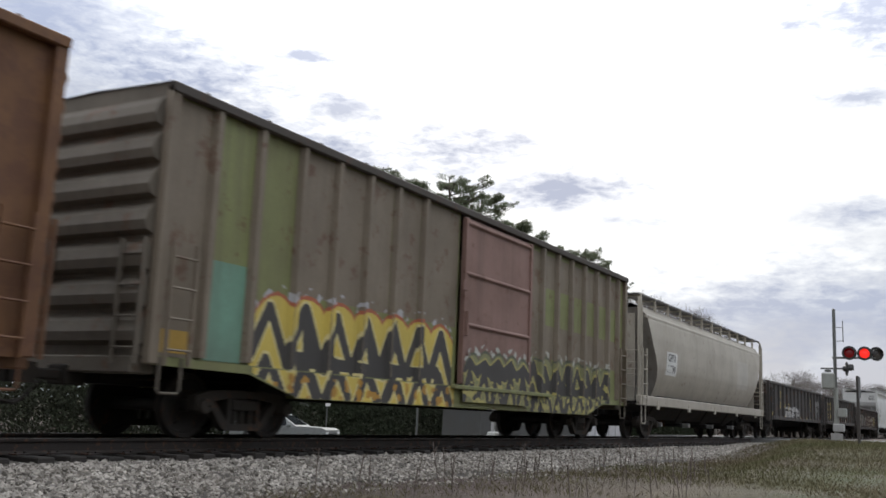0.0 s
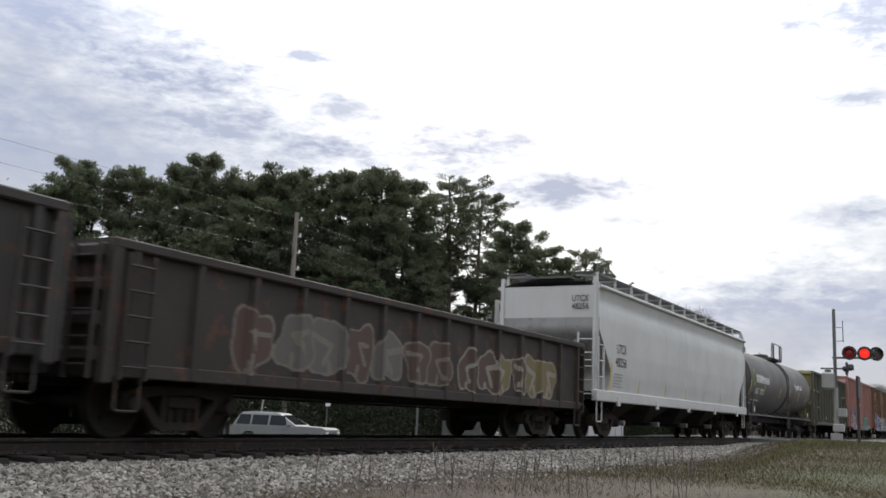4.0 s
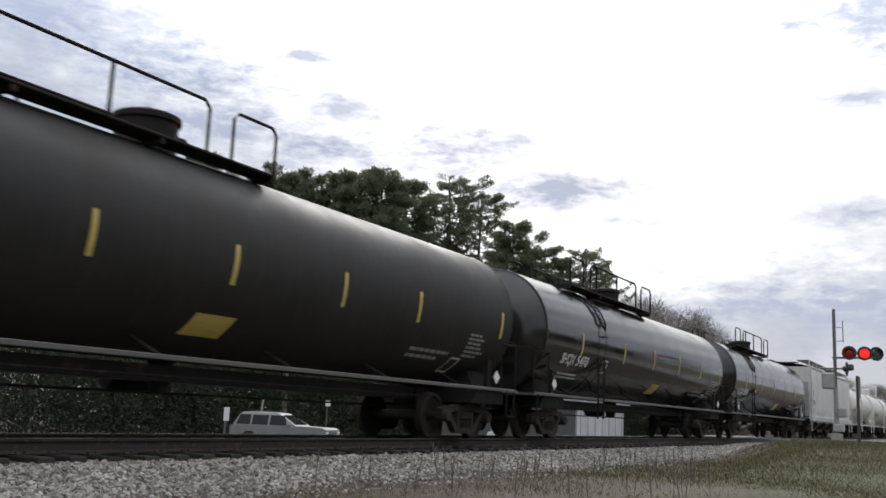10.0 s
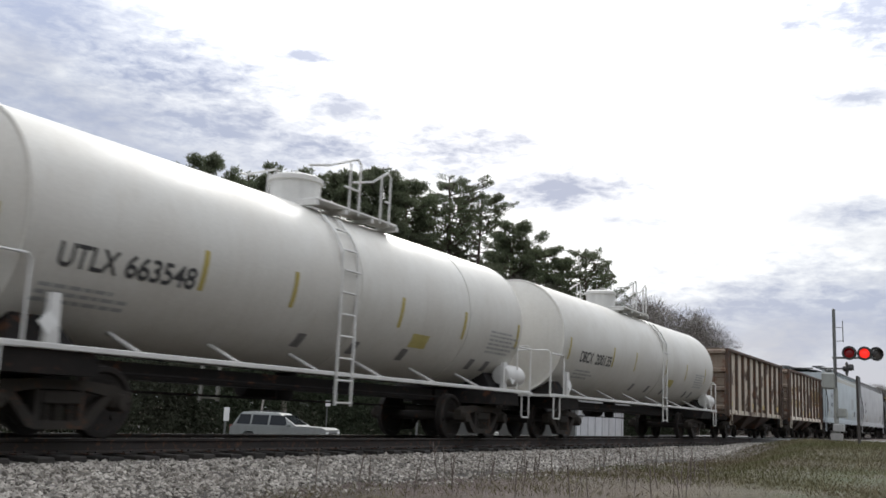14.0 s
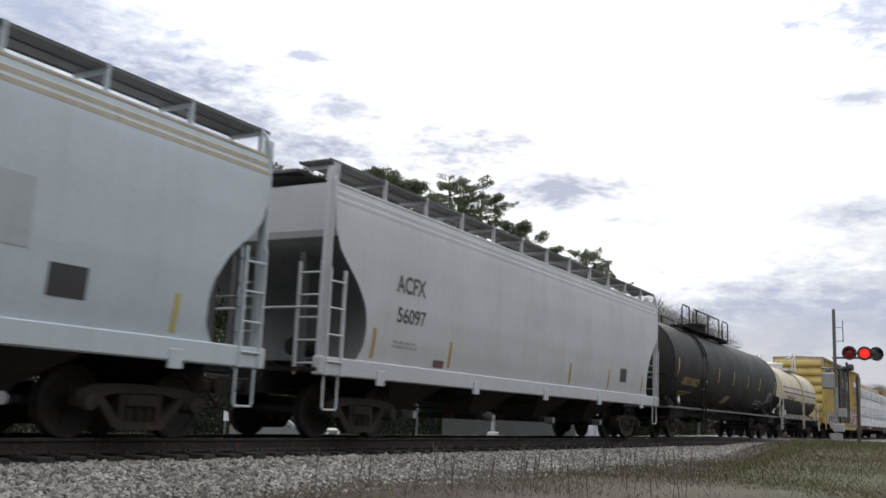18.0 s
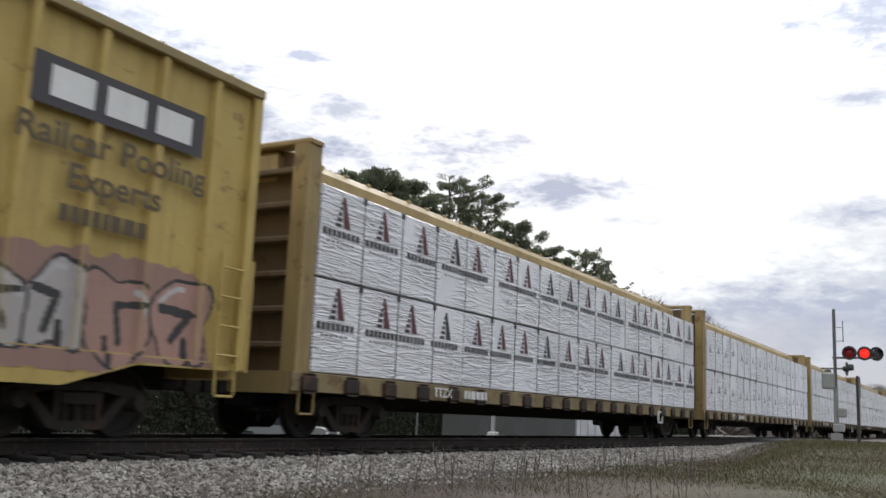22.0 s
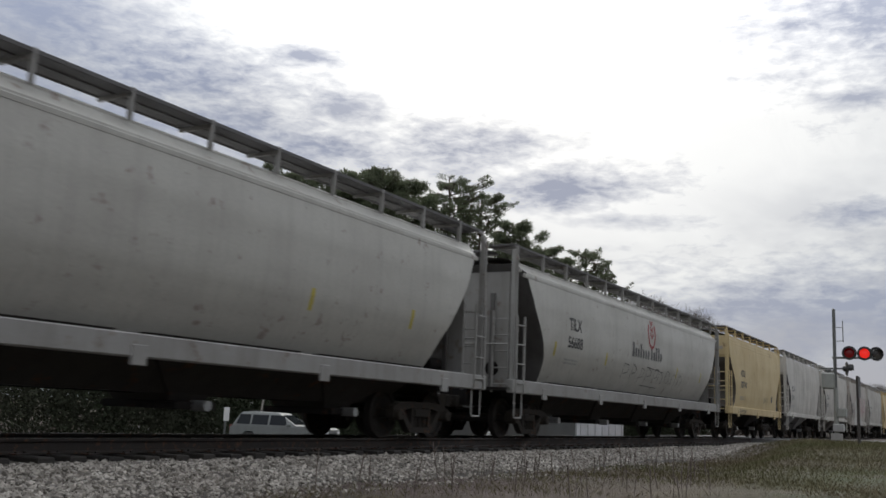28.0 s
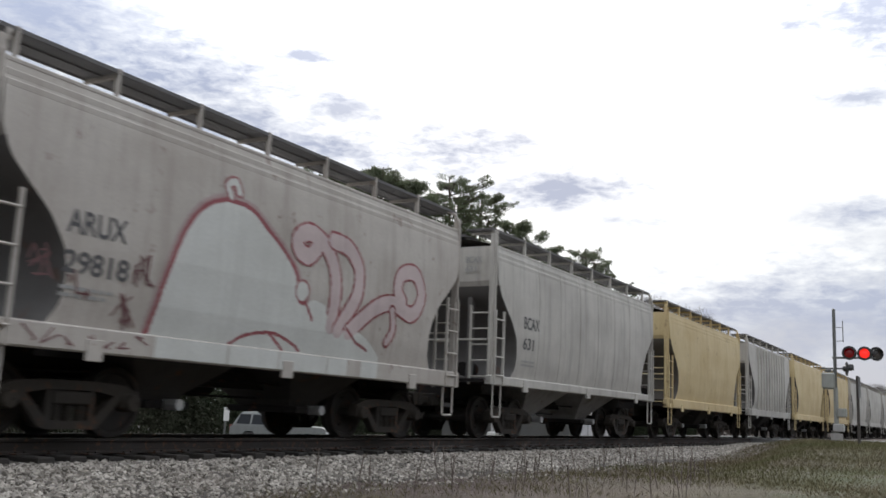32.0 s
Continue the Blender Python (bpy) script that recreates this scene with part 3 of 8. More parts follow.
for k, (x, y, hgt) in enumerate(bare_at):
    src = BARES[k % 3]
    m = pose(x, y, -1.5, 0, 0, rnd.uniform(0, 360))
    t = src if k < 3 else copy_thing(src, m)
    t.matrix_basis = m
    t.scale = (hgt / 13.5,) * 3


def thicket(name, label, x0, x1, y0, y1, z0, top, n, size, material, seed, count=10, spread=0.9, slim=0.5):
    """Undergrowth or far woods as one mass of blades with an uneven top; top is a function of x."""
    rng = np.random.default_rng(seed)
    x = rng.uniform(x0, x1, n)
    y = rng.uniform(y0, y1, n)
    hgt = np.array([top(a) * (0.75 + 0.35 * noise.noise(Vector((a * 0.25, b * 0.25, seed)))) for a, b in zip(x, y)])
    z = z0 + (hgt - z0) * rng.random(n) ** 0.8
    v, f = cards(np.stack([x, y, z], 1), [spread] * n, count, size, rng, slim)
    tagged(new(name, card_data(name, v, f, material)), label, "woods", kind="stuff")


thicket("undergrowth", "dark winter undergrowth along the road", 0, 130, 33, 37, -1.5, lambda x: 4.6, 7600, 0.18, BRUSH, 7, count=34, slim=0.35)
thicket("woods_understory", "dense dark understory between the pines", 20, 132, 46, 56, -1.5, lambda x: 13.5 - 0.05 * max(0, x - 70), 4200, 0.24, NEEDLE, 8, count=40, spread=1.5, slim=0.4)
thicket("woods_edge", "brown leafless scrub at the edge of the woods", 30, 150, 37, 42, -1.5, lambda x: 9.0, 3200, 0.5, BRUSH, 9, count=22, spread=1.4, slim=0.25)
thicket("far_woods", "far grey-brown winter woods on the horizon", 150, 700, 40, 90, -1.5, lambda x: 7.0 + 0.012 * x, 2200, 2.6, TWIG, 10, spread=3.5, slim=0.35)

thicket("woods_behind", "dark winter woods across the field", -70, 170, -44, -34, -1.5, lambda x: 11.5, 2600, 1.3, BRUSH, 14, count=16, spread=2.2, slim=0.55)

# ---- weeds and dry grass ----
DRY = leaf_material("dry_grass", (0.115, 0.092, 0.056), (0.175, 0.142, 0.092), (0.095, 0.098, 0.044))
STALK = surface("dead_stalk", (0.125, 0.098, 0.082), 0.9, 0, amount=0.4, bump=0.0)


def grass():
    rng = np.random.default_rng(12)
    n = 170000
    x = 6 + 40 * rng.random(n) ** 1.3
    y = rng.uniform(0.4, 7.9, n)
    dense = np.array([noise.noise(Vector((a * 0.35, b * 0.35, 2))) for a, b in zip(x, y)])
    want = np.clip(0.36 + 0.9 * dense + np.clip((x - 15) / 16, -0.25, 0.75), 0.03, 1)
    want *= np.clip((8.0 - y) / 0.8, 0.1, 1)
    ok = rng.random(n) < want
    x, y = x[ok], y[ok]
    n = len(x)
    z = np.array([height(a, b) for a, b in zip(x, y)]) - 0.01
    a = rng.uniform(0, 2 * math.pi, n)
    hgt = rng.uniform(0.02, 0.08, n) * (1 + 1.1 * (rng.random(n) < 0.1))
    w = rng.uniform(0.003, 0.007, n) * (1 + x / 30)
    lean = rng.normal(0, 0.6, (n, 2)) * hgt[:, None]
    s = np.stack([np.cos(a) * w, np.sin(a) * w, np.zeros(n)], 1)
    p = np.stack([x, y, z], 1)
    tip = p + np.stack([lean[:, 0], lean[:, 1], hgt], 1)
    v = np.stack([p - s, p + s, tip], 1).reshape(-1, 3)
    me = card_data("dry_grass", v, np.arange(3 * n).reshape(n, 3), DRY)
    tagged(new("dry_grass", me), "short dry winter grass on the verge", "grass", kind="stuff")


def weeds():
    rnd = random.Random(31)
    src = []
    for k in range(5):
        w = thing("dead_weed", "thin dead weed stalk on the verge", "weed", "dead weeds on the verge")
        m = Mesh()
        hgt = rnd.uniform(0.35, 0.6)
        top = Vector((rnd.uniform(-0.06, 0.06), rnd.uniform(-0.06, 0.06), hgt))
        m.tube([(0, 0, -0.03), tuple(top * 0.5 + Vector((0.01, 0, 0))), tuple(top)], 0.0075, 4)
        part("stem", m, STALK, w)
        for j in range(rnd.randint(2, 5)):
            t = rnd.uniform(0.35, 0.9)
            p = top * t
            q = p + Vector((rnd.uniform(-0.12, 0.12), rnd.uniform(-0.12, 0.12), rnd.uniform(0.05, 0.16)))
            part("twig", Mesh().tube([tuple(p), tuple(q)], 0.004, 3), STALK, w)
        src.append(w)
    spots = []
    while len(spots) < 95:
        x, y = rnd.uniform(9, 27), rnd.uniform(3.4, 8.1)
        px = math.degrees(math.atan2(x, y))
        if 52 < px < 76 and y < 8.0:
            spots.append((x, y))
    for k, (x, y) in enumerate(spots):
        m = pose(x, y, height(x, y), rnd.uniform(-9, 9), rnd.uniform(-9, 9), rnd.uniform(0, 360))
        o = src[k] if k < 5 else copy_thing(src[k % 5], m)
        o.matrix_basis = m
        sc = rnd.uniform(0.5, 1.1)
        o.scale = (sc, sc, sc)


grass()
weeds()

# ---- the car waiting on the far road ----
CAR_PAINT = surface("silver_car_paint", (0.165, 0.175, 0.168), 0.5, 0.0, amount=0.2, bump=0.0)
TYRE = surface("tyre_rubber", (0.02, 0.02, 0.02), 0.85, bump=0.1)
GLASS = bpy.data.materials.new("tinted_glass")
GLASS.use_nodes = True
b = GLASS.node_tree.nodes["Principled BSDF"]
b.inputs["Base Color"].default_value, b.inputs["Roughness"].default_value = (0.015, 0.017, 0.02, 1), 0.06
b.inputs["Specular IOR Level"].default_value = 0.12
TRIM = surface("black_trim", (0.03, 0.03, 0.032), 0.5, bump=0.0)


def suv():
    car = thing("suv", "silver boxy sport utility vehicle stopped on the road", "car", at=pose(34.7, 27.9, -1.36, 0, 0, -74))
    car.scale = (1.0, 1.0, 0.95)
    body = [(-2.28, 0.38), (-2.32, 0.62), (-2.30, 0.98), (-2.2, 1.04), (0.75, 1.04), (1.0, 1.12), (2.10, 1.08), (2.27, 1.00), (2.30, 0.55), (2.22, 0.38), (1.85, 0.36), (1.80, 0.62), (1.62, 0.80), (1.30, 0.80), (1.12, 0.62), (1.06, 0.34), (-0.98, 0.34), (-1.04, 0.62), (-1.22, 0.80), (-1.54, 0.80), (-1.72, 0.62), (-1.78, 0.38)]
    m = Mesh()
    m.loft([[(x, y * k, z) for x, z in body] for y, k in ((-0.90, 1), (0.90, 1))])
    part("body", m, CAR_PAINT, car)
    cabin = Mesh()
    cabin.slabs([(1.02, -2.2, 0.95, -0.88, 0.88), (1.12, -2.16, 0.86, -0.86, 0.86), (1.60, -1.92, 0.05, -0.70, 0.70), (1.68, -1.80, -0.10, -0.64, 0.64), (1.71, -1.5, -0.4, -0.5, 0.5)])
    part("cabin", cabin, CAR_PAINT, car)
    for a, b in ((-2.02, -1.38), (-1.28, -0.52), (-0.42, 0.42)):
        for s in (-1, 1):
            part("side_window", Mesh().add([(a, s * 0.875, 1.12), (b + 0.02, s * 0.875, 1.12), (b - (0.18 if b > 0 else 0.0), s * 0.715, 1.57), (a + (0.12 if a < -2 else 0), s * 0.715, 1.57)], [(0, 1, 2, 3)]), GLASS, car)
    part("windscreen", Mesh().add([(0.885, -0.74, 1.10), (0.885, 0.74, 1.10), (0.10, 0.60, 1.60), (0.10, -0.60, 1.60)], [(0, 1, 2, 3)]), GLASS, car)
    part("rear_window", Mesh().add([(-2.185, -0.7, 1.14), (-2.185, 0.7, 1.14), (-1.96, 0.58, 1.56), (-1.96, -0.58, 1.56)], [(0, 1, 2, 3)]), GLASS, car)
    for s in (-1, 1):
        part("headlight", Mesh().box(2.14, 2.30, s * 0.72 - 0.16, s * 0.72 + 0.16, 0.72, 0.92, 0.02), plain((0.75, 0.75, 0.75), 0.15, "lamp_glass"), car, "clear headlight")
        part("tail_light", Mesh().box(-2.33, -2.22, s * 0.80 - 0.08, s * 0.80 + 0.08, 0.75, 1.05, 0.02), plain((0.25, 0.02, 0.02), 0.2, "red_lens"), car)
        part("mirror", Mesh().box(0.42, 0.58, s * 0.93 - 0.08, s * 0.93 + 0.08, 1.08, 1.22, 0.03), CAR_PAINT, car)
        part("roof_rail", Mesh().tube([(-1.6, s * 0.60, 1.69), (-1.5, s * 0.60, 1.76), (-0.4, s * 0.60, 1.76), (-0.25, s * 0.60, 1.69)], 0.02), TRIM, car)
    g = part("grille", Mesh().box(2.27, 2.305, -0.50, 0.50, 0.66, 0.90, 0.01), TRIM, car)
    for k in range(7):
        y = -0.45 + 0.9 * k / 6
        part("grille_bar", Mesh().box(2.29, 2.315, y - 0.02, y + 0.02, 0.67, 0.89), CAR_PAINT, g)
    part("bumper", Mesh().box(2.18, 2.38, -0.86, 0.86, 0.40, 0.60, 0.04), plain((0.30, 0.30, 0.31), 0.4, "grey_bumper"), car)
    part("rear_bumper", Mesh().box(-2.40, -2.22, -0.86, 0.86, 0.40, 0.60, 0.04), plain((0.30, 0.30, 0.31), 0.4, "grey_bumper"), car)
    for x in (-1.38, 1.46):
        for s in (-1, 1):
            w = Mesh()
            w.smooth = True
            w.disc_y([(s * 0.70, 0.22), (s * 0.70, 0.34), (s * 0.73, 0.37), (s * 0.90, 0.37), (s * 0.93, 0.34), (s * 0.93, 0.22)], 24, x, 0.37)
            ty = part("wheel", w, TYRE, car)
            part("rim", Mesh().disc_y([(s * 0.86, 0.0), (s * 0.86, 0.06), (s * 0.90, 0.07), (s * 0.88, 0.20), (s * 0.925, 0.23)], 16, x, 0.37), plain((0.45, 0.45, 0.46), 0.3, "alloy"), ty)


suv()

# ---- signals, signs, posts and the low building ----
GREYPOLE = surface("grey_mast_paint", (0.13, 0.135, 0.13), 0.5, 0.3, amount=0.3)
SIGNBACK = surface("sign_back", (0.10, 0.10, 0.10), 0.6, 0.2, amount=0.3)
LAMP_ON, LAMP_DIM = glow("red_lamp_lit", (1.0, 0.03, 0.02), 0.95), glow("red_lamp_dim", (0.42, 0.008, 0.012), 0.10)
LAMP_OFF = surface("unlit_lens", (0.10, 0.085, 0.085), 0.25, bump=0.0)
PALEBOX = surface("pale_grey_case", (0.30, 0.31, 0.285), 0.6, 0.1, amount=0.4, streak=0.4)
BLACKP = surface("signal_black", (0.02, 0.02, 0.021), 0.5, bump=0.0)


def flasher(parent, x, y, z, face, lens, label=""):
    """A round lamp with a dark backing disc and hood; face: its heading in degrees about z, 0 looks along -x."""
    m = Mesh()
    m.smooth = True
    m.disc_x([(0.16, 0.0), (0.15, 0.10), (0.03, 0.15), (0.0, 0.30), (-0.02, 0.305), (-0.025, 0.0)], 28)
    d = part("lamp_housing", m, BLACKP, parent, label, pose(x, y, z, 0, 0, face))
    hood = Mesh()
    hood.loft([[(xx, 0.215 * math.cos(a), 0.215 * math.sin(a)) for a in [radians(-20 + 220 * k / 14) for k in range(15)]] for xx in (-0.025, -0.26)], caps=False, closed=False)
    part("lamp_hood", hood, BLACKP, d)
    q = Mesh()
    q.smooth = True
    q.disc_x([(-0.02, 0.0), (-0.03, 0.205), (-0.035, 0.19), (-0.055, 0.12), (-0.06, 0.0)], 24)
    part("lamp_lens", q, lens, d, "round red lens")
    return d


def crossing_signal():
    s = thing("crossing_signal", "grey flashing-light crossing signal with red lamps lit", "crossing signal", at=pose(45.0, 5.9, 0.05))
    m = Mesh()
    m.smooth = True
    m.disc_z([(0.0, 0.10), (0.02, 0.075), (5.76, 0.07), (5.80, 0.0)], 16)
    part("mast", m, GREYPOLE, s)
    part("mast_sleeve", Mesh().disc_z([(0.3, 0.10), (2.3, 0.095), (2.32, 0.0)], 16), PALEBOX, s)
    part("base", Mesh().box(-0.22, 0.22, -0.22, 0.22, -0.3, 0.35, 0.03), surface("base_concrete", (0.35, 0.34, 0.32), 0.9), s)
    part("lamp_arm", Mesh().tube([(0, 0.1, 3.62), (0, -1.62, 3.62)], 0.05, 10).tube([(0.05, 0.6, 3.15), (0.05, -0.46, 3.15)], 0.04, 8), GREYPOLE, s)
    flasher(s, -0.12, -0.61, 3.82, 4, LAMP_DIM, "red crossing lamp between flashes")
    flasher(s, -0.12, -1.22, 3.80, 4, LAMP_ON, "lit red crossing lamp")
    flasher(s, 0.1, -1.66, 3.80, 24, LAMP_OFF, "unlit lamp turned to the other road")
    flasher(s, 0.02, -0.46, 3.14, 110, LAMP_OFF)
    part("mast_bracket", Mesh().tube([(0, -0.1, 4.95), (0, -0.36, 4.95), (0, -0.36, 4.35), (0, -0.1, 4.35)], 0.022), GREYPOLE, s)
    part("bracket_rod", Mesh().tube([(0, -0.36, 4.3), (0, -0.36, 5.25)], 0.018), GREYPOLE, s)
    part("mechanism_case", Mesh().box(-0.35, 0.30, 0.0, 0.52, 2.25, 2.95, 0.05), PALEBOX, s, "weathered pale grey mechanism case")
    part("junction_box", Mesh().box(-0.2, 0.2, -0.42, -0.08, 1.05, 1.42, 0.03), PALEBOX, s)
    part("bell", Mesh().disc_z([(2.98, 0.0), (3.0, 0.14), (3.08, 0.14), (3.12, 0.0)], 16, 0.0, 0.3), GREYPOLE, s)
    part("foot_box", Mesh().box(-0.25, 0.25, -0.30, 0.12, 0.42, 0.75, 0.03), plain((0.36, 0.36, 0.35)), s)


crossing_signal()
p = thing("road_sign", "small dark-backed road sign on a steel post", "road sign", at=pose(35.9, 4.0, -0.35))
part("post", Mesh().box(-0.045, 0.045, -0.045, 0.045, 0.0, 2.75, 0.008), surface("dark_sign_post", (0.045, 0.038, 0.034), 0.8), p)
part("panel", Mesh().box(-0.30, 0.30, -0.065, -0.045, 2.0, 2.72, 0.003), SIGNBACK, p)

WHITEP = plain((0.66, 0.66, 0.64), 0.6, "white_post_paint")
c = thing("crossbuck", "white crossbuck sign on a far crossing post", "crossing sign", at=pose(31.5, 15.5, -1.0))
part("post", Mesh().box(-0.06, 0.06, 0.22, 0.34, 0.0, 5.75, 0.01), plain((0.33, 0.33, 0.32), 0.6, "grey_post"), c)
for s in (-1, 1):
    m = Mesh()
    m.loft([[(xx + s * (t) * 0.36 - 0.09, 0.0 - 0.02 * s * 0 + dy, 5.2 + t * 0.5 + 0.05 * s * 0) for xx, dy in ((0, 0), (0.18, 0), (0.18, 0.02), (0, 0.02))] for t in (-0.9, 0.9)])
    part("blade", m, WHITEP, c, "", pose(0, 0.03 * s, 0))
part("base", Mesh().box(-0.16, 0.16, 0.12, 0.44, 0.0, 0.95, 0.04), plain((0.5, 0.5, 0.48), 0.8, "pale_base"), c)

for name, label, x, y, top, panel in (("road_sign", "small white notice on a thin post", 25.2, 22.9, 0.42, (0.26, 0.46)), ("road_sign", "small white plate on a thin post", 40.2, 29.7, 0.95, (0.42, 0.30)), ("marker_post", "pale marker post with a round head", 24.85, 15.0, 0.98, (0.2, 0.2))):
    p = thing(name, label, "sign post", at=pose(x, y, -1.5))
    part("post", Mesh().box(-0.025, 0.025, -0.025, 0.025, 0.0, top + 1.5, 0.004), GREYPOLE, p)
    part("panel", Mesh().box(-panel[0] / 2, panel[0] / 2, -0.05, -0.03, top + 1.5 - panel[1], top + 1.5, 0.003), WHITEP, p)
p = Mesh()
p.smooth = True
p.tube([(37.8, 32.2, -1.5), (38.0, 32.1, 0.85)], 0.05, 8)
solo("wooden_stake", p, surface("pale_weathered_wood", (0.36, 0.33, 0.29), 0.9), "pale leaning wooden stake by the road", "stake")
u = thing("utility_pole", "weathered utility pole with cross-arms and a guy wire", "utility pole", at=pose(42.0, 34.0, -1.5))
m = Mesh()
m.smooth = True
m.disc_z([(0, 0.17), (13.0, 0.11)], 12)
part("pole", m, surface("pole_wood", (0.24, 0.21, 0.18), 0.9), u)
for k in range(5):
    z = 12.6 - 0.95 * k
    a = part("bracket_arm", Mesh().box(0.0, 0.45, -0.04, 0.04, z - 0.03, z + 0.03, 0.008), plain((0.40, 0.40, 0.39)), u)
    part("insulator", Mesh().disc_z([(z + 0.03, 0.05), (z + 0.10, 0.07), (z + 0.2, 0.05), (z + 0.22, 0.0)], 10, 0.42, 0), WHITEP, a)
part("guy_wire", Mesh().tube([(0, 0, 11.5), (-1.6, -0.5, 4.0), (-2.4, -0.8, 0)], 0.02, 4), STEEL, u)
for k in range(3):
    z = 11.2 - 0.95 * k
    w = Mesh()
    for a, b in ((-40.0, 42.4), (42.4, 130.0)):
        w.tube([(a + (b - a) * q / 10, 34.0 + 0.03 * (a + (b - a) * q / 10 - 42), z - 1.1 * math.sin(math.pi * q / 10)) for q in range(11)], 0.007, 4)
    solo("overhead_wire", w, TRIM, "thin dark overhead wire between poles", "wire", "overhead wires")

bl = thing("low_building", "low building with grey wall and white metal end section", "building", at=pose(0, 0, 0))
part("grey_wall", Mesh().box(42.5, 55.0, 22.0, 22.25, -1.6, 1.5), surface("grey_block_wall", (0.075, 0.078, 0.075), 0.9), bl)
wall = part("white_wall", Mesh().box(55.0, 63.5, 21.9, 22.25, -1.6, 1.45), plain((0.55, 0.55, 0.56), 0.7, "white_sheet_wall"), bl, "white sheet-metal wall")
for k in range(7):
    x = 55.6 + 1.25 * k
    part("wall_rib", Mesh().box(x - 0.03, x + 0.03, 21.87, 21.9, -1.6, 1.1), plain((0.45, 0.45, 0.46), 0.7), wall)
part("roof", Mesh().prism_y([(42.0, 1.5), (64.0, 1.5), (64.0, 1.72), (42.0, 1.72)], 21.6, 24.4), plain((0.30, 0.30, 0.30), 0.7, "grey_roof"), bl)
part("back_wall", Mesh().box(42.5, 63.5, 23.9, 24.15, -1.6, 1.5), surface("grey_block_wall", (0.075, 0.078, 0.075), 0.9), bl)
for x in (42.5, 63.25):
    part("end_wall", Mesh().box(x, x + 0.25, 22.25, 23.9, -1.6, 1.5), surface("grey_block_wall", (0.075, 0.078, 0.075), 0.9), bl)
# ---- running gear, shared by all cars ----

HALF = 1.53      # half a car's width
WHEEL_R = 0.457


def wheel_mesh():
    m = Mesh()
    m.smooth = True
    for s in (-1, 1):
        y = s * 0.717
        m.disc_y([(y - s * 0.02, 0.10), (y - s * 0.02, 0.16), (y + s * 0.01, 0.20), (y + s * 0.03, 0.36), (y + s * 0.07, 0.39), (y + s * 0.07, WHEEL_R - 0.012), (y + s * 0.06, WHEEL_R), (y - s * 0.035, WHEEL_R + 0.004), (y - s * 0.04, WHEEL_R + 0.024), (y - s * 0.06, WHEEL_R + 0.024), (y - s * 0.07, 0.39), (y - s * 0.03, 0.36), (y - s * 0.06, 0.12)], 32)
        for k in range(3):
            a = 2 * math.pi * k / 3
            m.disc_y([(y + s * 0.02, 0.028), (y + s * 0.05, 0.026)], 8, 0.27 * math.cos(a), 0.27 * math.sin(a))
    m.disc_y([(-1.02, 0.07), (-0.78, 0.08), (-0.70, 0.095), (0.70, 0.095), (0.78, 0.08), (1.02, 0.07)], 14)
    return m.data("wheel_set", WHEEL)


def frame_mesh():
    """A cast side frame with its windows, spring nest and bearing caps."""
    m = Mesh()
    y0, y1 = -1.08, -0.93
    m.prism_y([(-0.98, 0.50), (-0.98, 0.60), (-0.80, 0.67), (-0.35, 0.70), (0.35, 0.70), (0.80, 0.67), (0.98, 0.60), (0.98, 0.50), (0.72, 0.52), (0.35, 0.585), (-0.35, 0.585), (-0.72, 0.52)], y0, y1)
    m.prism_y([(-0.42, 0.15), (-0.36, 0.12), (0.36, 0.12), (0.42, 0.15), (0.42, 0.22), (-0.42, 0.22)], y0 + 0.0, y1)
    for s in (-1, 1):
        m.prism_y([(s * 0.34, 0.13), (s * 0.44, 0.15), (s * 0.76, 0.50), (s * 0.66, 0.555), (s * 0.34, 0.24)], y0 + 0.005, y1 - 0.005)
        m.prism_y([(s * 0.27, 0.20), (s * 0.35, 0.20), (s * 0.35, 0.62), (s * 0.27, 0.62)], y0 + 0.012, y1)
        m.prism_y([(s * 0.76, 0.40), (s * 1.03, 0.40), (s * 1.03, 0.60), (s * 0.76, 0.56)], y0 - 0.01, y1 + 0.01)
        m.disc_y([(y0 - 0.10, 0.06), (y0 - 0.095, 0.10), (y0 - 0.02, 0.115), (y1, 0.12)], 16, s * 0.89, 0.457)
        m.disc_y([(y0 - 0.115, 0.02), (y0 - 0.09, 0.03)], 6, s * 0.89 + 0.05, 0.457)
    for x in (-0.18, 0.0, 0.18):
        for k in range(5):
            z = 0.225 + 0.036 * k
            m.disc_z([(z, 0.075), (z + 0.02, 0.075)], 10, x, -1.005)
        m.disc_z([(0.22, 0.05), (0.42, 0.05)], 8, x, -1.005)
    m.box(-0.26, 0.26, -1.09, -0.9, 0.41, 0.57, 0.02)
    return m.data("side_frame", STEEL)


WHEEL_DATA, FRAME_DATA = wheel_mesh(), frame_mesh()
BOLSTER_DATA = Mesh().box(-0.2, 0.2, -0.93, 0.93, 0.40, 0.66, 0.03).box(-0.75, 0.75, -0.10, 0.10, 0.42, 0.50, 0.02).data("truck", STEEL)
m = Mesh()
m.box(-0.62, 0.1, -0.07, 0.07, 0.72, 0.86, 0.02)
m.prism_y([(-0.60, 0.66), (-0.86, 0.66), (-0.90, 0.74), (-0.90, 0.88), (-0.84, 0.94), (-0.60, 0.92)], -0.13, 0.06)
m.box(-0.98, -0.80, 0.03, 0.14, 0.66, 0.93, 0.02)
m.box(-0.2, 0.1, -0.18, 0.18, 0.66, 0.93, 0.02)
m.tube([(-0.25, 0.22, 0.72), (-0.5, 0.25, 0.45), (-0.85, 0.2, 0.40), (-1.1, 0.1, 0.5)], 0.025)
COUPLER_DATA = m.data("coupler", STEEL)
SPIN = []  # wheel sets to turn: object, car


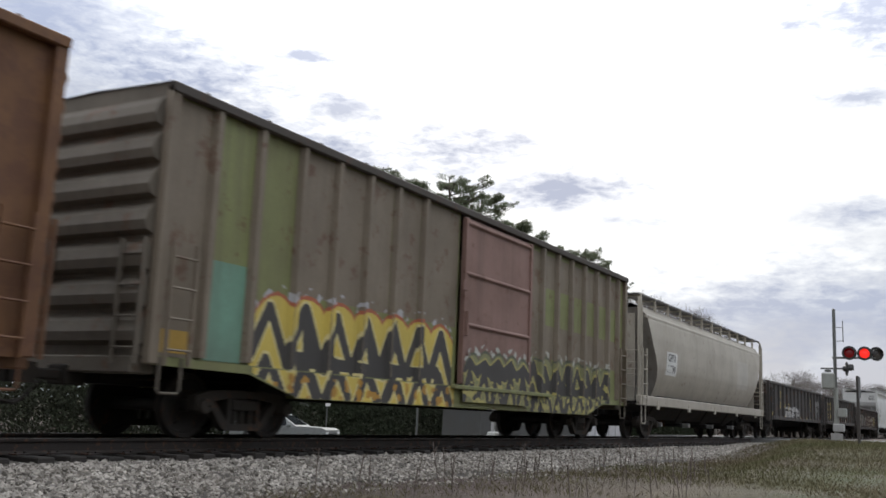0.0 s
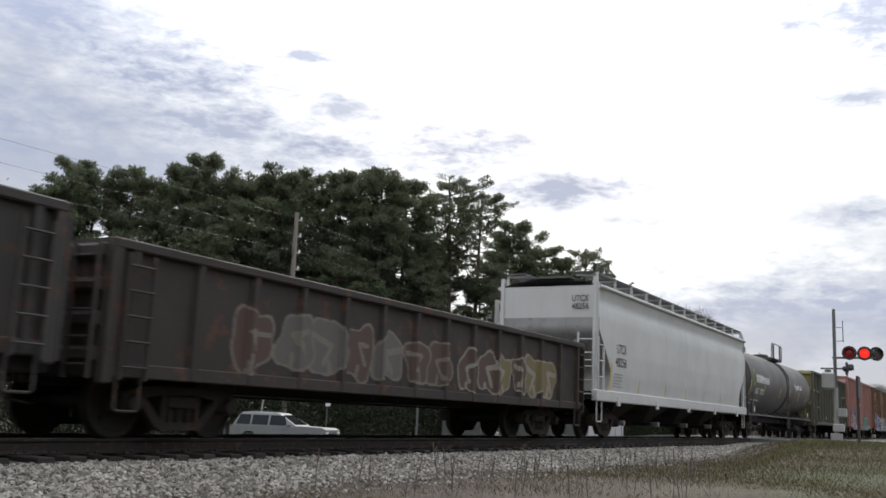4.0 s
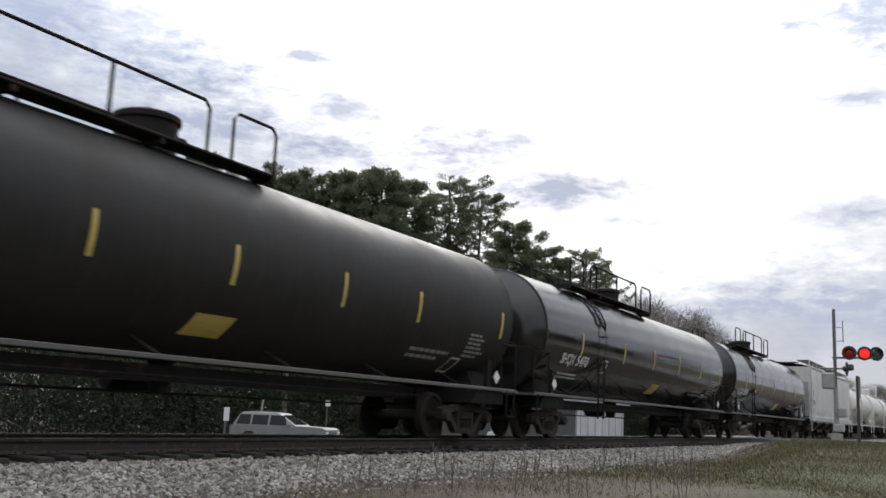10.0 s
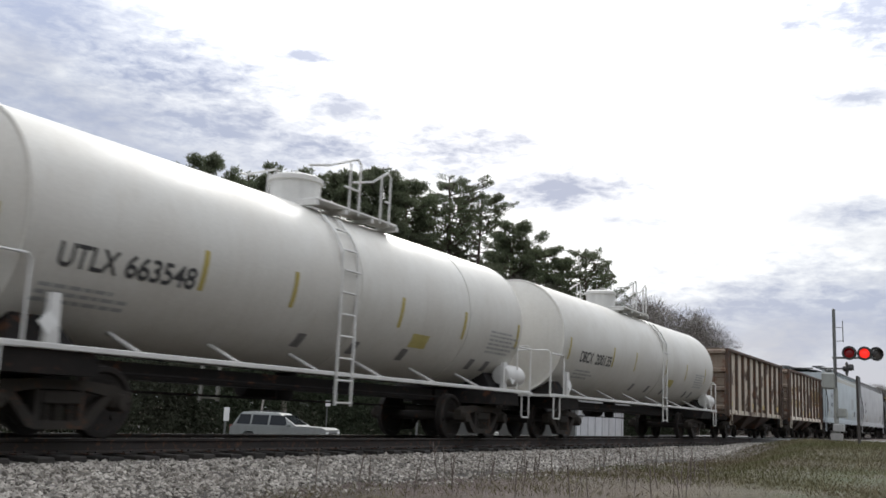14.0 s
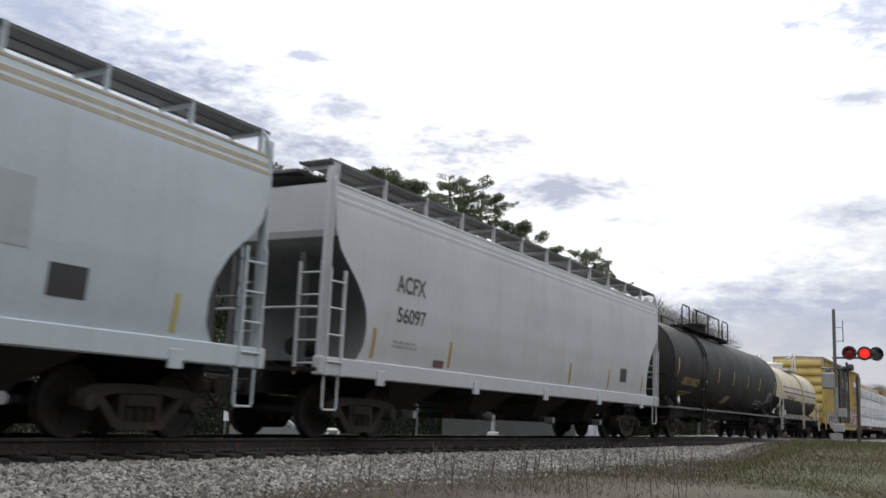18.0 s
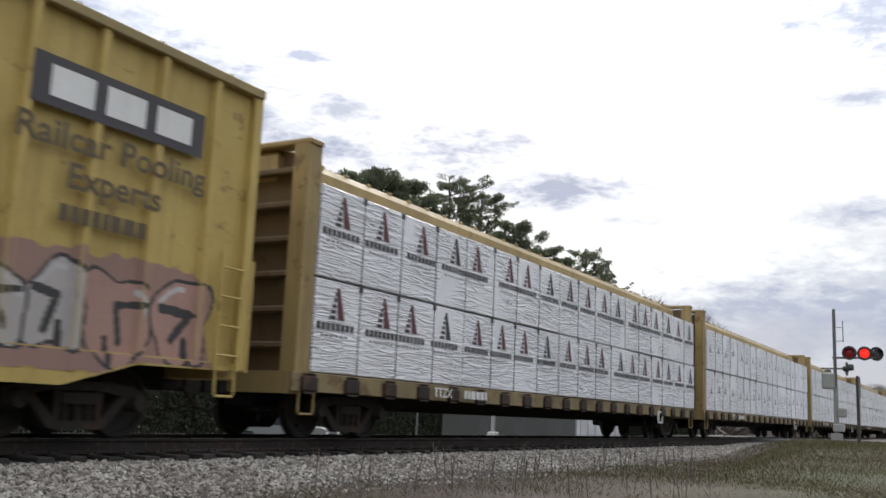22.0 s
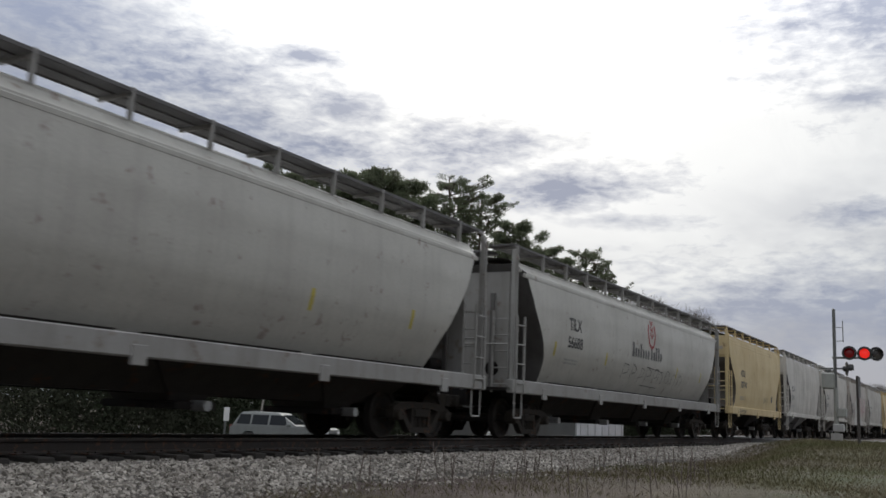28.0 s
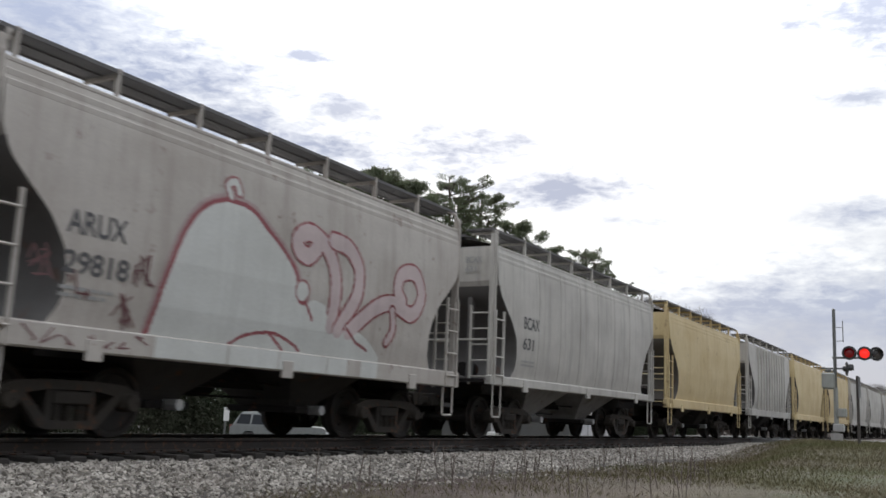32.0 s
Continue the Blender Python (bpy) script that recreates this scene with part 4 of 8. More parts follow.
def running_gear(car, half, inset):
    """Two trucks with side frames and wheel sets, and a coupler at each end; half: half the car's length."""
    for s in (-1, 1):
        cx = s * (half - inset)
        tr = part("truck", BOLSTER_DATA, None, car, "dark steel four-wheel freight truck", pose(cx, 0, 0))
        part("side_frame", FRAME_DATA, None, tr)
        part("side_frame", FRAME_DATA, None, tr, "", pose(0, 0, 0, 0, 0, 180))
        for k in (-1, 1):
            w = part("wheel_set", WHEEL_DATA, None, tr, "", pose(k * 0.89, 0, WHEEL_R))
            SPIN.append((w, k * 0.89, car))
        part("coupler", COUPLER_DATA, None, car, "", pose(s * (half - 0.05), 0, 0, 0, 0, 0 if s < 0 else 180))


def ladder(x0, x1, y, z0, z1, rungs, r=0.018, mesh=None):
    """Two stiles and rungs on a side, in the plane of y."""
    m = mesh or Mesh()
    for x in (x0, x1):
        m.box(x - 0.02, x + 0.02, y - 0.025, y + 0.025, z0, z1)
    for k in range(rungs):
        z = z0 + (z1 - z0) * (k + 0.5) / rungs
        m.tube([(x0, y - 0.02, z), (x1, y - 0.02, z)], r)
    return m


def ladder_end(x, y0, y1, z0, z1, rungs, mesh=None):
    m = mesh or Mesh()
    for y in (y0, y1):
        m.box(x - 0.025, x + 0.025, y - 0.02, y + 0.02, z0, z1)
    for k in range(rungs):
        z = z0 + (z1 - z0) * (k + 0.5) / rungs
        m.tube([(x, y0, z), (x, y1, z)], 0.018)
    return m


def stirrup(x, y, z0, z1, w=0.38):
    return Mesh().tube([(x - w / 2, y, z1), (x - w / 2, y, z0 + 0.03), (x - w / 2 + 0.03, y, z0), (x + w / 2 - 0.03, y, z0), (x + w / 2, y, z0 + 0.03), (x + w / 2, y, z1)], 0.02)


def brake_rig(car, half, material=None):
    """Air reservoir, pipe and brake rods under the floor."""
    r = Mesh()
    r.smooth = True
    r.disc_x([(-0.55, 0.0), (-0.52, 0.16), (-0.45, 0.2), (0.45, 0.2), (0.52, 0.16), (0.55, 0.0)], 16, 0.55, 0.82)
    part("air_reservoir", r, material or BLACK, car)
    part("brake_pipe", Mesh().tube([(-half + 0.4, -0.5, 0.78), (-half + 3, -0.62, 0.84), (half - 3, -0.62, 0.84), (half - 0.4, -0.5, 0.78)], 0.025), BLACK, car)
    part("brake_rod", Mesh().tube([(-half + 3.2, 0.1, 0.62), (half - 3.2, 0.1, 0.62)], 0.02), BLACK, car)


# ---- painted tags: abstract strokes, thin paint over sheet and ribs ----
def sill_line(half, floor, drop):
    """The lower edge of a boxcar's side sill, as a function of x."""
    def f(x):
        d = half - abs(x)
        return floor - 0.10 - (drop - 0.10) * min(1.0, max(0.0, (d - 1.9) / 1.1))
    return f


def stroke(m, pts, w, depth):
    """A wide painted line through (x, z) points; depth(x) gives the sheet's y. Each further piece lies a hair prouder."""
    lift = [m.lift]
    for (ax, az), (bx, bz) in zip(pts[:-1], pts[1:]):
        d = Vector((bx - ax, bz - az))
        n = max(1, int(d.length / 0.09))
        if d.length < 1e-4:
            continue
        q = Vector((-d.y, d.x)).normalized() * w / 2
        row = []
        for i in range(n + 1):
            x, z = ax + d.x * i / n, az + d.y * i / n
            row += [(x + q.x, depth(x + q.x) - lift[0], z + q.y), (x - q.x, depth(x - q.x) - lift[0], z - q.y)]
        m.add(row, [(2 * i, 2 * i + 1, 2 * i + 3, 2 * i + 2) for i in range(n)])
        lift[0] += 0.00012
    for x, z in pts:
        ring = [(x + w / 2 * math.cos(a), depth(x + w / 2 * math.cos(a)) - lift[0], z + w / 2 * math.sin(a)) for a in [2 * math.pi * k / 8 for k in range(8)]]
        m.add(ring, [tuple(range(8))])
        lift[0] += 0.00012
    m.lift = lift[0]


def paint_layer(name, cells, xs, zs, depth, off, material, parent, label=""):
    """Thin paint on the cells of a fine grid that are set; it follows ribs and curves."""
    ii, jj = np.nonzero(cells)
    if not len(ii):
        return None
    used = {}
    v, f = [], []
    for i, j in zip(ii.tolist(), jj.tolist()):
        q = []
        for a, b in ((i, j), (i + 1, j), (i + 1, j + 1), (i, j + 1)):
            k = used.get((a, b))
            if k is None:
                k = used[(a, b)] = len(v)
                v.append((xs[a], depth(xs[a], zs[b]) - off, zs[b]))
            q.append(k)
        f.append(tuple(q))
    me = bpy.data.meshes.new(name)
    me.from_pydata(v, [], f)
    me.materials.append(material)
    ob = part(name, me, None, parent, label)
    if name.startswith("paint"):
        ob["kind"] = "stuff"
    return ob


def reach(xc, zc, lines):
    """Distance from every cell to the nearest of the lines."""
    best = np.full((len(xc), len(zc)), 9.0)
    for line in lines:
        for (ax, az), (bx, bz) in zip(line[:-1], line[1:]):
            dx, dz = bx - ax, bz - az
            ll = dx * dx + dz * dz + 1e-9
            t = np.clip(((xc[:, None] - ax) * dx + (zc[None] - az) * dz) / ll, 0, 1)
            best = np.minimum(best, np.hypot(xc[:, None] - ax - t * dx, zc[None] - az - t * dz))
    return best


def graffiti(car, x0, x1, z0, z1, lobes, fills, outline, seed, depth, halo=None, label="spray-painted tag of bulging shapes", cell=0.024, edge=0.04, rim=None, shine=True, sill=None):
    """Bulging sprayed shapes that spell nothing, side by side, dark-edged, with hooks and pale glints. sill: (half, floor, drop) where the paint runs down over the sill."""
    rnd = random.Random(seed)
    low_edge = sill_line(*sill) if sill else None
    d2 = (lambda x, z: min(depth(x), -HALF + 0.02) if z < sill[1] else depth(x)) if sill else (lambda x, z: depth(x))
    a0, a1 = x0 - 0.25, x1 + 0.25
    xs = np.arange(a0, a1, cell)
    zs = np.arange(z0 - 0.08, z1 + 0.28, cell)
    xc, zc = (xs[:-1] + xs[1:]) / 2, (zs[:-1] + zs[1:]) / 2
    step = (x1 - x0) / lobes
    kind = np.zeros((len(xc), len(zc)), int)
    if halo:
        top = np.array([z1 + 0.09 * noise.noise(Vector((x * 1.3, seed, 0))) + 0.11 * noise.noise(Vector((x * 4.0, seed, 5))) + 0.02 * rnd.random() for x in xc])
        fade = np.minimum(1, np.minimum((xc - a0) / 0.5, (a1 - xc) / 0.5))
        low = z0 - 0.05 + 0.05 * np.array([noise.noise(Vector((x * 3.0, seed, 9))) for x in xc])
        kind[(zc[None] < (low + (top - low) * np.clip(fade, 0.1, 1))[:, None]) & (zc[None] > low[:, None])] = 1
        if rim:
            kind[(kind == 1) & (zc[None] > (top - 0.16 - 0.05 * np.sin(xc * 7))[:, None])] = 4
    order = list(range(lobes))
    rnd.shuffle(order)
    for k in order:
        top, bot = z1 - rnd.random() * 0.16 * (z1 - z0), z0 + rnd.random() * 0.10 * (z1 - z0)
        cx, cz = x0 + step * (k + 0.5) + rnd.uniform(-0.1, 0.1) * step, (top + bot) / 2
        rx, rz = step * rnd.uniform(0.5, 0.68), (top - bot) / 2
        lean = rnd.uniform(-0.22, 0.22)
        u = (xc[:, None] - cx - lean * (zc[None] - cz)) / rx
        v = (zc[None] - cz) / rz + 0 * u
        ang = np.arctan2(v, u)
        q = (np.abs(u) ** 3.2 + np.abs(v) ** 3.2) ** (1 / 3.2) / (0.93 + 0.10 * np.sin(3 * ang + rnd.uniform(0, 6)) + 0.07 * np.sin(5 * ang + rnd.uniform(0, 6)))
        f = rnd.randrange(len(fills))
        inside = q < 1
        e = edge / min(rx, rz) * 1.1
        kind[inside] = 10 + f
        side = rnd.choice((-1, 1))
        hooks = [[(cx + side * rx * rnd.uniform(0.5, 0.9), cz + rz * rnd.uniform(0.2, 0.5)), (cx - side * rx * rnd.uniform(0.0, 0.3), cz + rz * rnd.uniform(0.0, 0.3)), (cx + side * rx * rnd.uniform(0.1, 0.4), cz - rz * rnd.uniform(0.35, 0.6))],
                 [(cx - side * rx * 0.2, cz - rz), (cx - side * rx * rnd.uniform(0.0, 0.3), cz - rz * rnd.uniform(0.35, 0.55))]]
        d = reach(xc, zc, hooks)
        kind[inside & (d < edge * rnd.uniform(0.9, 1.6))] = 2
        if shine:
            a = rnd.uniform(0.3, 1.2) if side > 0 else rnd.uniform(1.9, 2.7)
            kind[(q > 0.70) & (q < 0.82) & (np.abs(ang - a) < 0.55) & (kind >= 10)] = 3
        kind[inside & (q > 1 - e)] = 2
    if low_edge:
        kind[zc[None] < np.array([low_edge(x) + 0.012 for x in xc])[:, None]] = 0
    if halo:
        paint_layer("paint_haze", kind == 1, xs, zs, d2, 0.003, halo, car)
    if rim:
        paint_layer("paint_rim", kind == 4, xs, zs, d2, 0.003, rim, car)
    paint_layer("paint_outline", kind == 2, xs, zs, d2, 0.003, outline, car, label)
    for k, mt in enumerate(fills):
        paint_layer("paint_fill", kind == 10 + k, xs, zs, d2, 0.003, mt, car)
    paint_layer("paint_highlight", kind == 3, xs, zs, d2, 0.003, plain((0.52, 0.51, 0.50), name="pale_glint_spray"), car)


def zigzag_tag(car, x0, x1, z0, z1, n, seed, depth, dark, field, edge, rim, haze, amber, cell=0.022, sill=None):
    """A wall of dark pointed strokes on a yellow field, pale-edged, with a red rim and a pale mist of overspray above."""
    rnd = random.Random(seed)
    xs, zs = np.arange(x0 - 0.3, x1 + 0.3, cell), np.arange(z0 - 0.05, z1 + 0.35, cell)
    xc, zc = (xs[:-1] + xs[1:]) / 2, (zs[:-1] + zs[1:]) / 2
    step = (x1 - x0) / n
    crest = np.array([z1 - 0.16 + 0.20 * abs(math.sin(math.pi * (x - x0) / step)) ** 0.6 - 0.45 * max(0, (x0 + 0.75 - x) / 1.0) ** 2 - 0.25 * max(0, (x - x1 + 0.5)) for x in xc])
    speck = np.array([[noise.noise(Vector((x * 6, z * 6, seed))) for z in zc] for x in xc])
    kind = np.zeros((len(xc), len(zc)), int)
    inside = (xc > x0)[:, None] & (xc < x1)[:, None]
    kind[inside & (zc[None] < (crest + 0.19)[:, None]) & (speck > 0.12)] = 5
    kind[inside & (zc[None] < (crest + 0.06)[:, None])] = 4
    kind[inside & (zc[None] < crest[:, None])] = 1
    kind[(kind == 1) & (speck > 0.25) & (zc[None] < z0 + 0.4)] = 6
    lines = []
    for k in range(n):
        x = x0 + step * k
        tip = z1 - 0.12 + rnd.uniform(-0.08, 0.02)
        lines.append([(x + rnd.uniform(-0.05, 0.05), z0 + 0.62), (x + step * 0.45, tip), (x + step * 0.98, z0 + 0.52)])
        lines.append([(x + 0.1 * step, z0 + rnd.uniform(0, 0.1)), (x + 0.42 * step, z0 + 0.55), (x + 0.8 * step, z0 + rnd.uniform(0.0, 0.1))])
        if k % 2:
            lines.append([(x + step * 0.5, tip - 0.1), (x + step * rnd.uniform(0.55, 0.75), z0 + 0.6)])
    lines.append([(x0 + 1.1 * step, z0 + 0.62), (x0 + 0.55 * (x1 - x0), z0 + 0.55), (x1 - 0.7 * step, z0 + 0.64)])
    d = reach(xc, zc, lines)
    wide = (0.108 + 0.02 * np.sin(xc * 3.1))[:, None]
    kind[(d < wide + 0.035) & (kind == 1)] = 2
    kind[(d < wide) & (kind > 0) & (kind < 4)] = 3
    if sill:
        low_edge = sill_line(*sill)
        kind[zc[None] < np.array([low_edge(x) + 0.012 for x in xc])[:, None]] = 0
    flat = (lambda x, z: min(depth(x), -HALF + 0.02) if z < sill[1] else depth(x)) if sill else (lambda x, z: depth(x))
    for k, name, mt, label in ((1, "paint_field", field, "yellow sprayed field of a tag"), (2, "paint_edge", edge, ""), (3, "paint_letters", dark, "dark pointed strokes of a tag"), (4, "paint_rim", rim, "red sprayed rim"), (5, "paint_mist", haze, ""), (6, "paint_amber", amber, "")):
        paint_layer(name, kind == k, xs, zs, flat, 0.003, mt, car, label)


def ribbed(ribs, half_w, sheet, top):
    """The outer face of a side with upright ribs at the given x."""
    def depth(x):
        for r in ribs:
            if abs(x - r) < 0.09:
                return top if abs(x - r) < 0.052 else sheet + (top - sheet) * (0.09 - abs(x - r)) / 0.038
        return sheet
    return depth


# ---- boxcar ----
def boxcar(name, label, half, eave, main, ends, roof, door, ribs_l, ribs_r, door_x, door_style, floor=1.0, group="cars of the freight train", end_ribs=9, sill=None, ribmat=None, panels=None, drop=0.30):
    car = thing(name, label, "boxcar", group)
    sheet, rib = -HALF + 0.10, -HALF
    d0, d1 = door_x
    for s in (-1, 1):
        # side walls stand on both sides of the door
        for a, b in ((-half, d0), (d1, half)):
            side = part("side_wall", Mesh().box(a, b, s * (HALF - 0.10) - 0.03 * s if s > 0 else sheet, HALF - 0.10 if s > 0 else sheet + 0.03, floor, eave - 0.1), main, car)
        xs = list(ribs_l) + list(ribs_r)
        for x in xs:
            y0, y1 = (rib, sheet) if s < 0 else (HALF - 0.10, HALF)
            part("side_rib", Mesh().loft([[(x - 0.085, s * (HALF - 0.10), z), (x - 0.05, s * HALF, z), (x + 0.05, s * HALF, z), (x + 0.085, s * (HALF - 0.10), z)] for z in (floor + 0.04, eave - 0.12)]), ribmat or main, car)
        part("top_chord", Mesh().box(-half - 0.02, half + 0.02, *((-HALF - 0.03, -HALF + 0.10) if s < 0 else (HALF - 0.10, HALF + 0.03)), eave - 0.14, eave, 0.015), roof, car)
        part("side_sill", Mesh().prism_y([(-half, floor), (-half, floor - 0.10), (-half + 1.9, floor - 0.12), (-half + 3.0, floor - drop), (half - 3.0, floor - drop), (half - 1.9, floor - 0.12), (half, floor - 0.10), (half, floor)], *((-HALF + 0.02, -HALF + 0.05) if s < 0 else (HALF - 0.05, HALF - 0.02))), sill or main, car)
        # door
        y0, y1 = (-HALF - 0.03, -HALF + 0.05) if s < 0 else (HALF - 0.05, HALF + 0.03)
        yo = -HALF - 0.03 if s < 0 else HALF + 0.03
        leaves = 2 if door_style == "plug" else 1
        for k in range(leaves):
            a, b = d0 + (d1 - d0) * k / leaves, d0 + (d1 - d0) * (k + 1) / leaves
            dr = part("door", Mesh().box(a + 0.02, b - 0.02, y0 + 0.02, y1, floor + 0.05, eave - 0.2), door, car, "closed sliding door" if leaves == 1 else "dark plug door, closed")
            for x in (a + 0.02, b - 0.12):
                part("door_frame", Mesh().box(x, x + 0.10, *((yo - 0.02, yo + 0.03) if s < 0 else (yo - 0.03, yo + 0.02)), floor + 0.05, eave - 0.2, 0.01), door, dr)
            nrow = {"youngstown": 18, "panel": 4, "plug": 3}[door_style]
            for r in range(nrow):
                z = floor + 0.2 + (eave - 0.5 - floor) * r / max(1, nrow - 1)
                hgt = 0.07 if door_style == "youngstown" else 0.045
                dep = 0.045 if door_style == "youngstown" else 0.03
                part("door_rib", Mesh().loft([[(x, yo, z - hgt), (x, yo + (-dep if s < 0 else dep), z - hgt * 0.3), (x, yo + (-dep if s < 0 else dep), z + hgt * 0.3), (x, yo, z + hgt)] for x in (a + 0.13, b - 0.13)]), door, dr)
            if door_style == "plug":
                for x in (a + (b - a) * 0.3, a + (b - a) * 0.62):
                    part("lock_rod", Mesh().tube([(x, yo - 0.05, floor + 0.1), (x, yo - 0.05, eave - 0.3)], 0.022), door, dr)
            else:
                part("door_handle", Mesh().box(a + 0.05, a + 0.12, yo - 0.10, yo - 0.02, floor + 1.0, floor + 1.5, 0.01).box(a - 0.12, a + 0.05, yo - 0.07, yo - 0.03, floor + 1.9, floor + 2.1, 0.01), door, dr)
        part("door_track", Mesh().box(d0 - 0.3, d1 + (d1 - d0) * 0.35, *((yo - 0.06, yo + 0.04) if s < 0 else (yo - 0.04, yo + 0.06)), floor - 0.06, floor + 0.02, 0.01), sill or main, car)
    # ends with pressed ribs
    for s in (-1, 1):
        x = s * half
        part("end_wall", Mesh().box(min(x, x - s * 0.05), max(x, x - s * 0.05), -HALF + 0.04, HALF - 0.04, floor, eave + 0.02), ends, car)
        for k in range(end_ribs):
            z = floor + 0.35 + (eave - 0.75 - floor) * k / (end_ribs - 1)
            hgt = (eave - floor) / end_ribs * 0.42
            part("end_rib", Mesh().loft([[(x, y, z - hgt), (x + s * 0.13, y, z - hgt * 0.75), (x + s * 0.16, y, z - hgt * 0.2), (x + s * 0.11, y, z + hgt * 0.45), (x, y, z + hgt)] for y in (-HALF + 0.14, HALF - 0.14)]), ends, car)
        for y in (-HALF, HALF - 0.12):
            part("corner_post", Mesh().box(min(x - s * 0.14, x + s * 0.02), max(x - s * 0.14, x + s * 0.02), y, y + 0.12, floor - 0.1, eave - 0.02, 0.02), ribmat or main, car)
        part("end_ladder", ladder_end(x + s * 0.16, -HALF + 0.10, -HALF + 0.52, floor - 0.1, floor + 1.5, 4), ends, car)
        part("side_ladder", ladder(x - s * 0.20, x - s * 0.62, -HALF - 0.04, floor - 0.1, floor + 1.5, 4), ribmat or main, car)
        part("stirrup", stirrup(x - s * 0.35, -HALF, floor - 0.45, floor), ends, car)
        part("end_sill", Mesh().box(min(x - s * 0.3, x + s * 0.12), max(x - s * 0.3, x + s * 0.12), -1.3, 1.3, floor - 0.22, floor, 0.02), sill or ends, car)
        part("hand_brake", Mesh().disc_x([(x + s * 0.12, 0.0), (x + s * 0.12, 0.26), (x + s * 0.17, 0.28), (x + s * 0.18, 0.24), (x + s * 0.16, 0.0)], 18, 0.55, floor + 1.3), ends, car)
    rf = Mesh()
    rf.loft([[(-half - 0.03, y, z), (half + 0.03, y, z)] for y, z in ((-HALF, eave), (0, eave + 0.05), (HALF, eave))], caps=False, closed=False)
    part("roof", rf, roof, car)
    seams = Mesh()
    for k in range(14):
        x = -half + 2 * half * (k + 0.5) / 14
        seams.loft([[(x - 0.04, y, z), (x - 0.02, y, z + 0.04), (x + 0.02, y, z + 0.04), (x + 0.04, y, z)] for y, z in ((-HALF + 0.02, eave), (0, eave + 0.05), (HALF - 0.02, eave))])
    part("roof_seam", seams, roof, car)
    part("underframe", Mesh().box(-half + 0.3, half - 0.3, -0.35, 0.35, floor - 0.35, floor, 0.0).box(-half + 0.2, half - 0.2, -HALF + 0.12, HALF - 0.12, floor - 0.05, floor + 0.01), BLACK, car)
    brake_rig(car, half)
    running_gear(car, half, 2.35)
    return car


